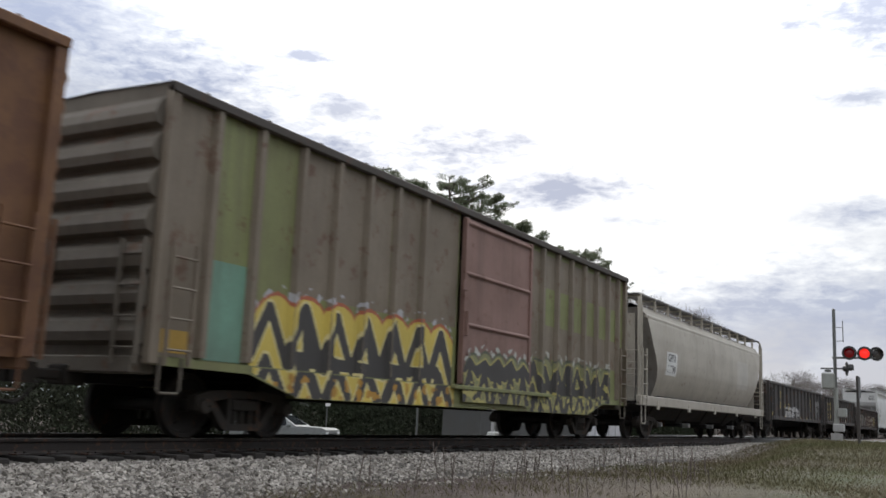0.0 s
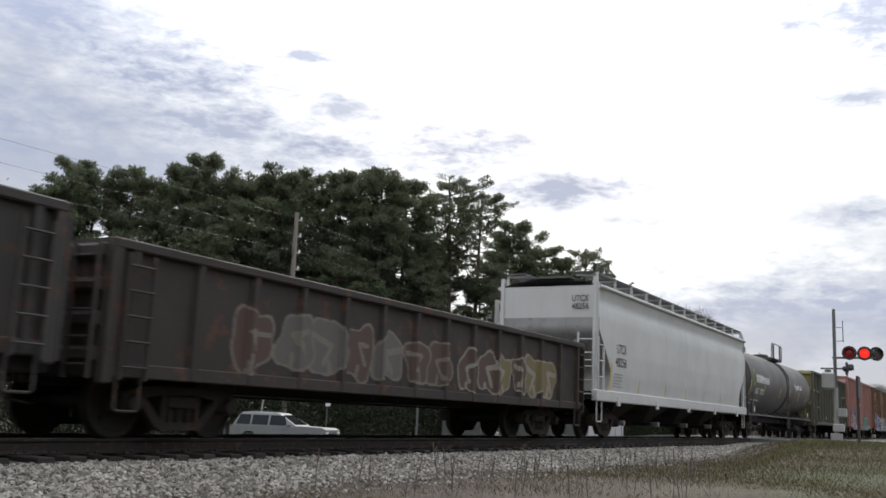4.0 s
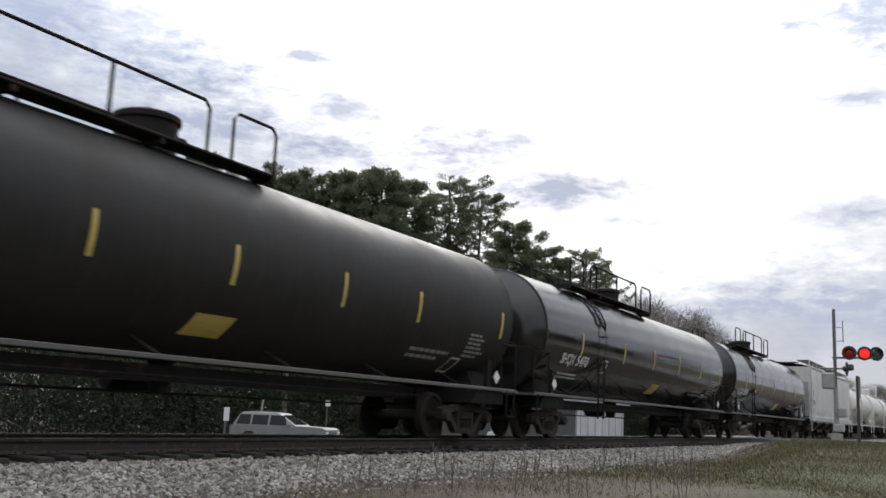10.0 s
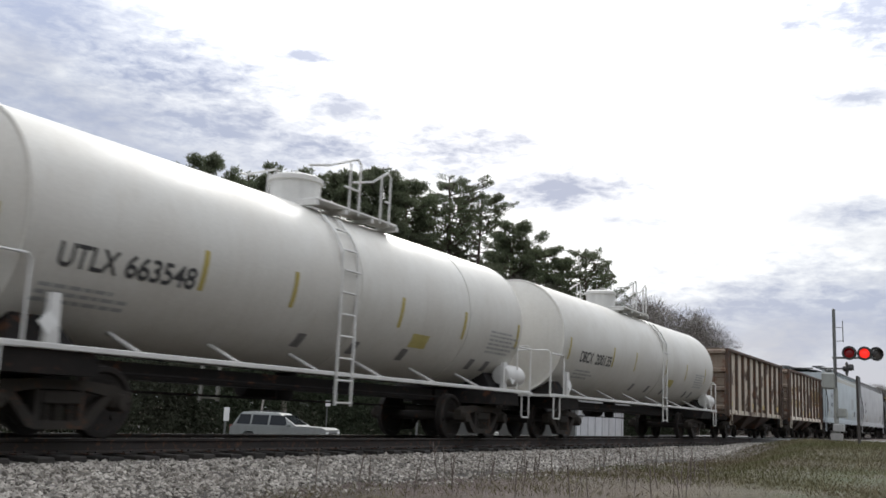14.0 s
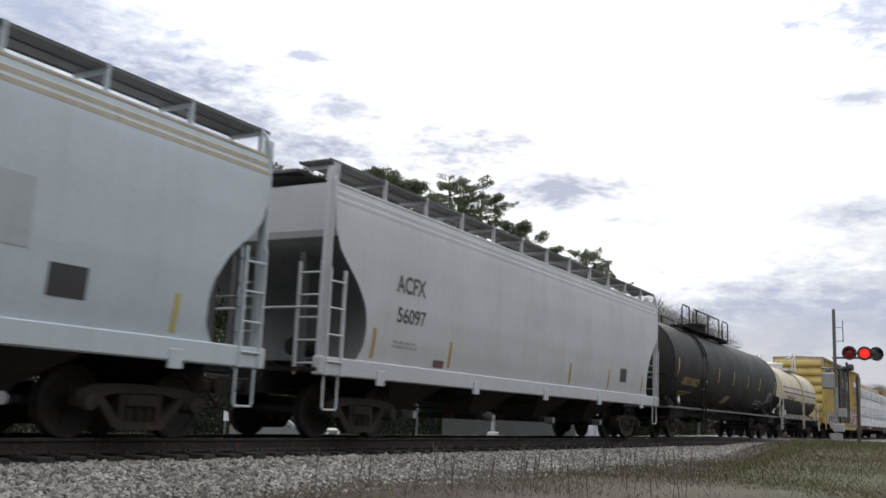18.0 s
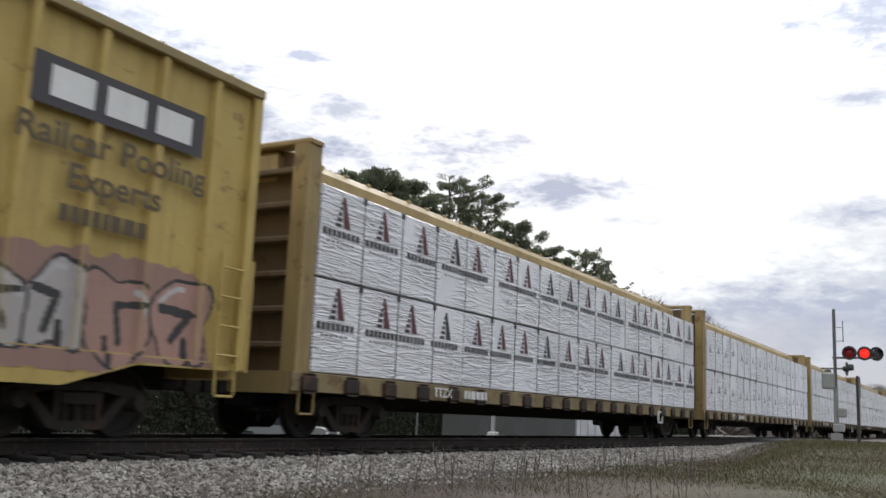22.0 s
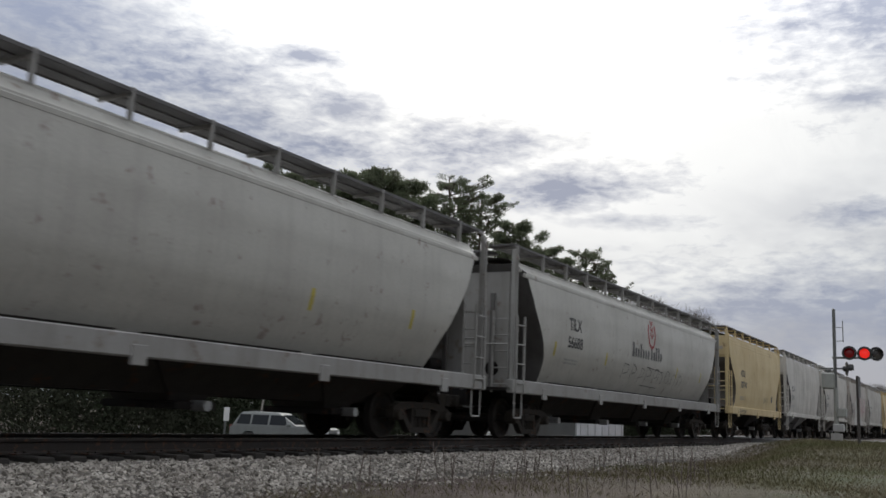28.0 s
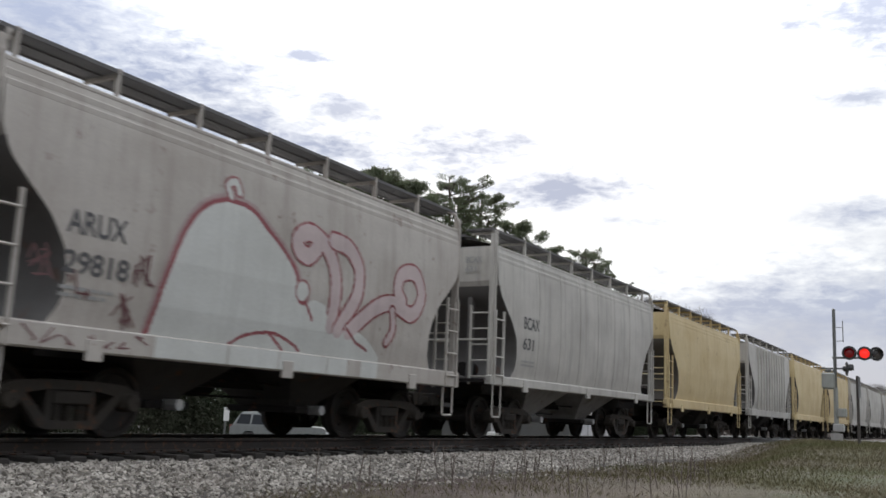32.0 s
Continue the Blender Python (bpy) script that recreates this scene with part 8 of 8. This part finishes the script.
# 22: cream tank car over black
CREAM = paint((0.50, 0.43, 0.30), 0.5, 0.3, 0.3, 0.0, (0.28, 0.21, 0.13), "cream_tank_paint")
h = half_of(22)
car, bend, zt = tank_car("cream_tank_car", "cream tank car with blue stripes, black underside", h, CREAM, 1.40, 2.42, tank_half=h - 0.45, walkway=1.35, wc=0.2, dome=-0.2, dome_high=0.34, ladder_x=0.4, laddermat=CREAM, lower=SOOT, jacket=[], rail=plain((0.12, 0.11, 0.10)), railmat=plain((0.62, 0.61, 0.58)), short_rail=True)
enlist(22, car)
STRIPE = plain((0.06, 0.055, 0.13), name="navy_stripe")
for z in (2.36, 2.62):
    part("painted_stripe", patch(-h + 1.1, h - 1.1, z, z + 0.07, 0, bend=bend, steps=1), STRIPE, car)
lettering("SHPX 206317", 0.25, BLACK_LETTER, car, -3.9, 1.98, 0, 2.2, bend)
m = Mesh()
stroke(m, [(1.9 + 0.5 * math.cos(a), 2.95 + 0.28 * math.sin(a)) for a in [radians(40 * k) for k in range(10)]], 0.07, lambda x: 0)
m.v = [(x, bend(z) - 0.002 + y, z) for x, y, z in m.v]
part("painted_emblem", m, plain((0.30, 0.29, 0.27)), car)
bars(car, 0.2, 1.2, 2.0, 2, 0, GREY_BAR, rnd, bend=bend)
bars(car, 2.2, 3.6, 2.0, 2, 0, GREY_BAR, rnd, bend=bend)

# 23: yellow boxcar with dark plug doors
YELLOW = paint((0.52, 0.385, 0.115), 0.65, 0.35, 0.4, 0.1, (0.20, 0.12, 0.04), "railcar_yellow")
h = half_of(23)
ribs_l = [-8.39, -7.56, -6.72, -5.84, -4.97, -4.08, -3.19]
ribs_r = [3.43, 4.42, 5.4, 6.38, 7.36, 8.35]
car = enlist(23, boxcar("yellow_boxcar", "tall yellow boxcar with dark plug doors and tags", h, 5.08, YELLOW, YELLOW, paint((0.33, 0.25, 0.10), 0.7, name="roof_yellow"), paint((0.034, 0.027, 0.027), 0.65, 0.5, 0.6, 0.1, (0.085, 0.068, 0.06), "brown_black_door"), ribs_l, ribs_r, (-2.21, 2.75), "plug", floor=1.05, drop=0.42, end_ribs=7))
dep = ribbed(ribs_l + ribs_r, 0.07, -HALF + 0.098, -HALF)
part("galvanised_end_cap", Mesh().box(-h - 0.02, -h + 0.01, -HALF + 0.05, HALF - 0.05, 4.45, 4.98), plain((0.45, 0.45, 0.44)), car)
ln = plain((0.10, 0.07, 0.03), name="brown_letter")
for txt, x, z in (("TB", -8.22, 2.45), ("OX", -7.3, 2.45), ("66", -8.22, 1.95), ("03", -7.3, 1.95), ("06", -6.4, 1.95)):
    lettering(txt, 0.30, ln, car, x, z, -HALF + 0.093, 0.56)
lettering("next", 0.2, ln, car, -8.2, 3.75, -HALF + 0.093, 0.55)
lettering("load", 0.2, ln, car, -8.2, 3.45, -HALF + 0.093, 0.55)
lettering("any", 0.2, ln, car, -5.5, 3.6, -HALF + 0.093, 0.45)
lettering("road", 0.2, ln, car, -5.5, 3.33, -HALF + 0.093, 0.5)
ORM, PUM = plain((0.33, 0.10, 0.03), name="orange_mark"), plain((0.11, 0.075, 0.21), name="purple_mark")
for pts, mt, lift in (([(-7.55, 3.42), (-5.95, 4.30)], ORM, 0.004), ([(-7.55, 3.18), (-5.95, 4.52)], PUM, 0.006), ([(-7.45, 4.50), (-6.0, 3.05)], PUM, 0.008), ([(-7.55, 4.22), (-6.15, 3.0)], ORM, 0.010)):
    m = Mesh()
    stroke(m, pts, 0.17, lambda x: dep(x) - lift)
    part("painted_emblem", m, mt, car, "crossed ribbon emblem")
part("sign_panel", patch(5.4, 8.1, 3.75, 4.35, -HALF - 0.006), plain((0.05, 0.045, 0.05)), car, "dark brand panel with white blocks")
m = Mesh()
for x in (5.65, 6.45, 7.25):
    part("emblem_block", patch(x, x + 0.62, 3.87, 4.24, -HALF - 0.010), WHITE_LETTER, car, "plain white brand block")
for txt, x, z, w in (("Railcar Pooling", 5.25, 3.32, 2.95), ("Experts", 6.0, 2.88, 1.45)):
    lettering(txt, 0.3, ln, car, x, z, -HALF - 0.006, w)
bars(car, 5.95, 7.4, 2.48, 1, -HALF - 0.006, ln, rnd, 0.2)
graffiti(car, -8.7, -2.5, 0.9, 1.75, 8, [plain((0.30, 0.33, 0.38), name="slate_spray"), plain((0.42, 0.43, 0.42), name="pale_grey_spray")], plain((0.12, 0.14, 0.18), name="dark_slate"), 61, dep, plain((0.30, 0.32, 0.33), name="grey_spray_haze"), sill=(h, 1.05, 0.42))
PINK = plain((0.42, 0.25, 0.20), name="pink_spray")
graffiti(car, 2.85, 8.5, 0.85, 2.2, 6, [PINK, PINK, plain((0.45, 0.42, 0.40), name="pale_pink_spray")], BLACK_LETTER, 63, dep, plain((0.33, 0.20, 0.16), name="dusty_rose"), sill=(h, 1.05, 0.42))
for x, z in ((-1.5, 4.1), (0.7, 3.9)):
    bars(car, x, x + 1.0, z, 5, -HALF - 0.085, plain((0.5, 0.5, 0.5)), rnd, 0.07, 0.14)
m = Mesh()
for k in range(14):
    x, z = rnd.uniform(-2.1, 2.4), rnd.uniform(1.15, 2.2)
    stroke(m, [(x, z), (x + rnd.uniform(-0.2, 0.3), z + rnd.uniform(-0.5, 0.5))], 0.06, lambda x: -HALF - 0.088)
part("paint_scrawl", m, plain((0.33, 0.32, 0.32), name="grey_scrawl"), car)

# 24 to 27: centre-beam cars of lumber
for i in range(24, 28):
    car = enlist(i, centerbeam("lumber_car", "yellow centerbeam flatcar stacked with wrapped lumber, large printed marks" if i == 24 else "yellow centerbeam flatcar stacked with white-wrapped lumber", half_of(i), 100 + i, i == 24))
    lettering("TTZX", 0.17, WHITE_LETTER, car, -half_of(i) + 4.2, 0.81, -1.525, 0.7)
    if i == 26:
        lettering("565976", 0.17, WHITE_LETTER, car, -half_of(i) + 5.4, 0.81, -1.525, 0.85)
    else:
        bars(car, -half_of(i) + 5.4, -half_of(i) + 6.4, 0.81, 1, -1.525, WHITE_LETTER, rnd, 0.16)
    x = 0.62 * half_of(i)
    board = Mesh()
    for a, b, c, d in ((x, x + 0.46, 0.50, 0.55), (x, x + 0.46, 0.83, 0.88), (x, x + 0.05, 0.55, 0.83), (x + 0.41, x + 0.46, 0.55, 0.83)):
        board.box(a, b, -1.50, -1.462, c, d)
    part("routing_board", board, WHITE_LETTER, car, "white routing board frame")

# 28, 29: grey barrel hoppers
DARK_LETTER = plain((0.12, 0.12, 0.12))
GREYW = paint((0.43, 0.42, 0.38), 0.45, 0.3, 0.3, 0.02, (0.22, 0.20, 0.18), "silver_grey_paint")
for i in (28, 29):
    h = half_of(i)
    # end paint: grime, and shade under the barrel put into the base colour
    car, bend = covered_hopper("grey_hopper", "silver-grey covered hopper with round barrel sides" if i == 28 else "silver-grey barrel-sided hopper with red emblem", h, 4.0, GREYW, "barrel", 4, endmat=paint((0.12, 0.115, 0.11), 0.65, 0.5, 0.5, 0.05, (0.06, 0.055, 0.05), "grimy_shaded_silver"), sillmat=paint((0.30, 0.295, 0.28), 0.6, 0.5, 0.5, 0.03, (0.14, 0.125, 0.11), "grimy_sill"))
    enlist(i, car)
    reflectors(car, [-7.0, -3.4, 3.4, 6.4], 2.0, 2.35, bend, plain((0.48, 0.40, 0.08), name="yellow_tape_worn"), 0.05)
    if i == 29:
        lettering("TILX", 0.3, BLACK_LETTER, car, -6.2, 2.72, 0, 0.85, bend)
        lettering("56688", 0.27, BLACK_LETTER, car, -6.25, 2.28, 0, 1.0, bend)
        bars(car, -6.3, -5.3, 1.95, 2, 0, GREY_BAR, rnd, bend=bend)
        x = -1.3
        for k in range(12):
            wd = 0.20
            part("lettering_block", patch(x, x + wd * (0.72 if k not in (0, 8) else 0.9), 2.42, 2.42 + (0.42 if k in (0, 3, 7, 9, 10) else 0.26), 0, bend=lambda z: bend(z) - 0.002, steps=3), DARK_LETTER, car)
            x += wd + (0.12 if k == 6 else 0.04)
        m = Mesh()
        stroke(m, [(0.55 + 0.34 * math.cos(a), 3.25 + 0.45 * math.sin(a)) for a in [radians(150 + 24 * k) for k in range(11)]], 0.09, lambda x: 0)
        for z in (3.1, 3.3, 3.5):
            stroke(m, [(0.42, z + 0.12), (0.55, z)], 0.07, lambda x: 0)
            stroke(m, [(0.68, z + 0.12), (0.55, z)], 0.07, lambda x: 0)
        m.v = [(x, bend(z) - 0.002 + y, z) for x, y, z in m.v]
        part("painted_emblem", m, plain((0.33, 0.04, 0.045), name="crimson_mark"), car, "crimson ring emblem")
        m = Mesh()
        for k in range(9):
            x, z = -1.9 + 0.72 * k, 1.72 + 0.05 * math.sin(2.3 * k)
            if k < 5:
                stroke(m, [(x, z), (x + 0.12 * (k % 3), z + 0.45), (x + 0.45, z + 0.42 - 0.1 * (k % 2)), (x + 0.4, z + 0.2), (x + 0.1, z + 0.16)], 0.024, lambda x: 0)
            else:
                stroke(m, [(x + 0.22 * math.cos(a), z + 0.2 + 0.22 * math.sin(a)) for a in [radians(-60 + 40 * q) for q in range(8)]], 0.024, lambda x: 0)
        stroke(m, [(0.2, 2.18), (1.9, 2.10)], 0.024, lambda x: 0)
        stroke(m, [(0.0, 1.62), (1.6, 1.60)], 0.024, lambda x: 0)
        m.v = [(x, bend(z) - 0.003 + y, z) for x, y, z in m.v]
        part("paint_scrawl", m, plain((0.10, 0.10, 0.10), name="thin_scrawl"), car, "thin dark sprayed scrawl")

# 30: buff hopper
BUFF = paint((0.56, 0.45, 0.245), 0.6, 0.4, 0.5, 0.02, (0.37, 0.245, 0.115), "buff_paint")
# buff end sheets: grime and the slope's shade in one dark colour
DUSK = paint((0.11, 0.10, 0.088), 0.65, 0.5, 0.5, 0.1, (0.09, 0.075, 0.06), "grimy_shaded_buff")


def small_hopper(i, mt, name, label, words=None, bays=2, endmat=None, style="flow", tx=1.5, tz=0.0, **more):
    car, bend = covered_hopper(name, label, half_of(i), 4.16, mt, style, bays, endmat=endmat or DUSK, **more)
    enlist(i, car)
    if words:
        lettering(words[0], 0.27, plain((0.08, 0.08, 0.085)), car, -half_of(i) + tx, 2.48 + tz, 0, 0.88, bend)
        lettering(words[1], 0.25, plain((0.08, 0.08, 0.085)), car, -half_of(i) + tx, 2.02 + tz, 0, 0.19 * len(words[1]) + 0.02, bend)
        bars(car, -half_of(i) + tx, -half_of(i) + tx + 0.8, 1.72, 2, 0, GREY_BAR, rnd, bend=bend)
        end_lettering(words[0], 0.14, GREY_BAR, car, -half_of(i) + 0.15, -0.7, 3.8, 0.42)
        end_lettering(words[1], 0.13, GREY_BAR, car, -half_of(i) + 0.15, -0.7, 3.6, 0.09 * len(words[1]))
    return car, bend


car, bend = small_hopper(30, BUFF, "buff_hopper", "buff-yellow covered hopper with curved end sheets", ("ACNX", "200748"), tx=2.05, tz=0.12)
part("stencil_panel", patch(2.95, 3.25, 1.7, 1.98, 0, bend=bend), BLACK_LETTER, car)
lettering("CENTER FLOW", 0.13, plain((0.10, 0.10, 0.10)), car, -3.6, 1.08, -1.508, 1.2)
m = Mesh()
for k in range(7):
    x = 1.3 + 0.12 * k
    stroke(m, [(x, 1.62), (x + 0.05, 1.9), (x + 0.12, 1.66)], 0.025, lambda x: 0)
m.v = [(x, bend(z) - 0.003 + y, z) for x, y, z in m.v]
part("paint_scrawl", m, plain((0.22, 0.18, 0.12), name="brown_scrawl"), car)

LIGHT = paint((0.52, 0.495, 0.45), 0.6, 0.5, 0.75, 0.0, (0.25, 0.235, 0.21), "light_grey_paint")
# grey end sheets: base darkened for the slope's shade, grime over it
GREYEND = paint((0.10, 0.096, 0.092), 0.6, 0.5, 0.5, 0.05, (0.10, 0.09, 0.085), "grimy_shaded_end")
BAY = paint((0.30, 0.29, 0.28), 0.65, 0.5, 0.5, 0.05, (0.07, 0.065, 0.06), "bay_grey")
SEAMS = [-3.3, -2.0, -0.7, 0.6, 1.9, 3.2]
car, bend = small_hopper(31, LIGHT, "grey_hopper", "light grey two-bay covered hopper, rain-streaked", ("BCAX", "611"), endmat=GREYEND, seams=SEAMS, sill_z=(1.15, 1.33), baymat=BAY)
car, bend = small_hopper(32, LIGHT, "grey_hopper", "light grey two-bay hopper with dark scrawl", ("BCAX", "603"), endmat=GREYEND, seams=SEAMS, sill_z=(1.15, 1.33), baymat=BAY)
m = Mesh()
for k in range(8):
    x = -2.4 + 0.30 * k
    stroke(m, [(x + rnd.uniform(-0.05, 0.3), rnd.uniform(1.5, 2.0)) for _ in range(4)], 0.04, lambda x: 0)
m.v = [(x, bend(z) - 0.003 + y, z) for x, y, z in m.v]
part("paint_scrawl", m, plain((0.12, 0.12, 0.12), name="thin_scrawl"), car, "thin dark sprayed scrawl")

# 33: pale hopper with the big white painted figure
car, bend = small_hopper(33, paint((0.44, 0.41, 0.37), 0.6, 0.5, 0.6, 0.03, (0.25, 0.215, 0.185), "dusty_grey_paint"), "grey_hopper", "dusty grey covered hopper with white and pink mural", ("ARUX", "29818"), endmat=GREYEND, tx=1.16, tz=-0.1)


def curl(pts, n=6):
    """A smooth line through a few points."""
    out = []
    for k in range(len(pts) - 1):
        p0, p1, p2, p3 = (Vector(pts[max(0, min(len(pts) - 1, k + d))]) for d in (-1, 0, 1, 2))
        for q in range(n):
            t = q / n
            out.append(tuple(0.5 * (2 * p1 + (p2 - p0) * t + (2 * p0 - 5 * p1 + 4 * p2 - p3) * t * t + (3 * p1 - p0 - 3 * p2 + p3) * t ** 3)))
    return out + [tuple(pts[-1])]


def mural(car, bend):
    """A large white bell shape with curling arms, outlined in dusky red, painted over side and sill."""
    red, white = plain((0.25, 0.055, 0.065), name="dusky_red_spray"), paint((0.55, 0.56, 0.53), 0.7, 0.5, 0.4, 0.0, (0.38, 0.38, 0.35), "white_mural_paint")
    pink = plain((0.50, 0.41, 0.40), name="pale_pink_spray")
    cell = 0.022
    xs, zs = np.arange(-3.2, 4.2, cell), np.arange(1.32, 3.75, cell)
    xc, zc = (xs[:-1] + xs[1:]) / 2, (zs[:-1] + zs[1:]) / 2
    left = curl([(-2.85, 1.0), (-2.72, 1.65), (-2.5, 2.4), (-2.25, 2.9), (-1.95, 3.18), (-1.58, 3.32)])
    right = curl([(-1.58, 3.32), (-1.1, 3.28), (-0.7, 3.05), (-0.3, 2.8), (0.02, 2.5), (0.15, 2.1), (0.5, 2.15), (0.8, 2.1), (0.95, 1.9), (1.6, 1.82), (2.1, 1.65), (2.5, 1.4)])
    zl = np.interp(xc, [p[0] for p in left], [p[1] for p in left])
    zr = np.interp(xc, [p[0] for p in right], [p[1] for p in right])
    top = np.where(xc < -1.58, np.where(xc < -2.85, 0, zl), np.where(xc > 2.5, 0, zr))
    kind = np.zeros((len(xc), len(zc)), int)
    kind[zc[None] < top[:, None]] = 1
    arms = [curl([(0.5, 3.0), (0.28, 2.82), (0.03, 2.9), (0.02, 3.08), (0.3, 3.2), (0.67, 3.08), (0.95, 2.78), (1.05, 2.4), (1.0, 1.8)]),
            curl([(0.92, 3.18), (1.35, 3.12), (1.66, 2.83), (1.66, 2.42), (1.43, 2.06), (1.2, 1.75)]),
            curl([(1.5, 1.75), (2.15, 2.2), (2.74, 2.38), (3.4, 2.25), (3.72, 2.62), (3.48, 3.0), (3.03, 2.94), (2.9, 2.65), (3.06, 2.46)]),
            curl([(2.75, 2.25), (2.83, 1.93), (2.67, 1.69)])]
    for a, wd in zip(arms, (0.13, 0.13, 0.13, 0.07)):
        d = reach(xc, zc, [a])
        kind[(d < wd + 0.035) & (kind != 1)] = 2
        kind[d < wd] = 3
    edge = reach(xc, zc, [left, right[:34]])
    kind[edge < 0.035] = 2
    kind[(edge < 0.09) & (edge >= 0.035) & (kind == 0)] = 4
    for line, wd in ((curl([(-1.53, 3.38), (-1.6, 3.52), (-1.45, 3.6), (-1.36, 3.46)]), 0.05), ([(0.19, 2.26)] * 2, 0.15)):
        d = reach(xc, zc, [line])
        kind[d < wd + 0.03] = 2
        kind[d < wd] = 1
    arc = reach(xc, zc, [curl([(-1.28, 1.31), (-0.95, 1.48), (-0.39, 1.56), (0.09, 1.45), (0.29, 1.35)]), [(-0.45, 1.55), (-0.1, 1.33)], [(0.3, 2.1), (0.5, 1.85)], [(1.45, 1.8), (1.75, 1.6), (2.1, 1.5)]])
    kind[arc < 0.025] = 2
    flat = lambda x, z: bend(z)
    for k, name, mt, label in ((1, "mural_body", white, "white painted bell shape"), (2, "mural_outline", red, "dusky red sprayed outline"), (3, "mural_arm", pink, "pale curling painted arm"), (4, "mural_haze", plain((0.36, 0.27, 0.26), name="rosy_haze"), "rosy overspray")):
        paint_layer(name, kind == k, xs, zs, flat, 0.003, mt, car, label)
    # the same paint runs down over the sill
    for a, b in ((-2.68, -1.35), (-1.32, -0.25), (-0.22, 0.95), (0.98, 1.5), (1.9, 2.4)):
        part("mural_sill", patch(a, b, 1.04, 1.30, -1.505, skew=0.1), white, car, "white paint on the sill")
    r2 = random.Random(9)
    for cx, cz, n in ((-4.45, 2.0, 5), (-2.95, 2.1, 6), (-3.2, 1.55, 5), (-3.9, 1.75, 3)):
        m = Mesh()
        for k in range(n):
            stroke(m, [(cx + r2.uniform(-0.2, 0.2), cz + r2.uniform(-0.22, 0.22)) for _ in range(3)], 0.022, lambda x: 0)
        m.v = [(x, bend(z) - 0.006 + y, z) for x, y, z in m.v]
        part("paint_scrawl", m, plain((0.15, 0.06, 0.065), name="red_scrawl"), car, "thin red and black scrawl")
    for k in range(7):
        m = Mesh()
        cx = -4.5 + 0.27 * k
        stroke(m, [(cx + r2.uniform(-0.12, 0.12), r2.uniform(1.07, 1.27)) for _ in range(4)], 0.02, lambda x: -1.506)
        part("paint_scrawl", m, plain((0.15, 0.06, 0.065), name="red_scrawl"), car, "thin red scrawl on the sill")


mural(car, bend)
LIGHT2 = paint((0.47, 0.45, 0.41), 0.6, 0.5, 0.75, 0.0, (0.24, 0.22, 0.20), "dull_grey_paint")
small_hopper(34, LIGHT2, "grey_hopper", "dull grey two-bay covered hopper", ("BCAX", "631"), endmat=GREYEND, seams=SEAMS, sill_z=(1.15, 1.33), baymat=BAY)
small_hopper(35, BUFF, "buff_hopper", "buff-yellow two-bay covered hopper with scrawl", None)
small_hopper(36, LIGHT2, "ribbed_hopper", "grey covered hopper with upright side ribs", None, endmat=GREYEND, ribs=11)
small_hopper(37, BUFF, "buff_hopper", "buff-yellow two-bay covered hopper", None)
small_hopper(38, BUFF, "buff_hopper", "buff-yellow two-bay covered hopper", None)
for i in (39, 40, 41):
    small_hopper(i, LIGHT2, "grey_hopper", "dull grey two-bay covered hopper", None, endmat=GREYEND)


# ---- what moves: the train comes past at about 18 metres a second ----
def motions():
    times = [0.0, 1.0, 2.0, 3.0, 4.0, 6.0, 8.0, 10.0, 12.0, 14.0, 16.0, 18.0, 20.0, 22.0, 24.0, 26.0, 28.0, 29.0, 30.0, 31.0, 32.0]
    for car, x0, h in TRAIN:
        walk(car, [(t, pose(x0 - run(t), TY, 0)) for t in times])
    spot = {car: x0 for car, x0, h in TRAIN}
    for wheel, k, car in SPIN:
        # the wheels roll while they are near enough to be told apart
        x0 = spot[car]
        rows = []
        for f in range(0, 961):
            t = f / 30
            x = x0 - run(t) + wheel.parent.matrix_basis.translation.x
            if f in (0, 960) or 3.0 < x < 34.0:
                turn = -math.degrees(min(max(run(t), run(0)), 1e9) / WHEEL_R)
                rows.append((t, turn))
        base = rows[1][1] if len(rows) > 2 else 0.0
        last = rows[-2][1] if len(rows) > 2 else 0.0
        fixed = [(t, a) for t, a in rows]
        fixed[0] = (0.0, base if fixed[0][1] != base and not 3.0 < x0 + wheel.parent.matrix_basis.translation.x < 34.0 else fixed[0][1])
        fixed[-1] = (32.0, last if len(rows) > 2 and rows[-2][0] < 31.9 else fixed[-1][1])
        walk(wheel, [(t, pose(k, 0, WHEEL_R) @ Matrix.Rotation(radians(a), 4, "Y")) for t, a in fixed])


motions()
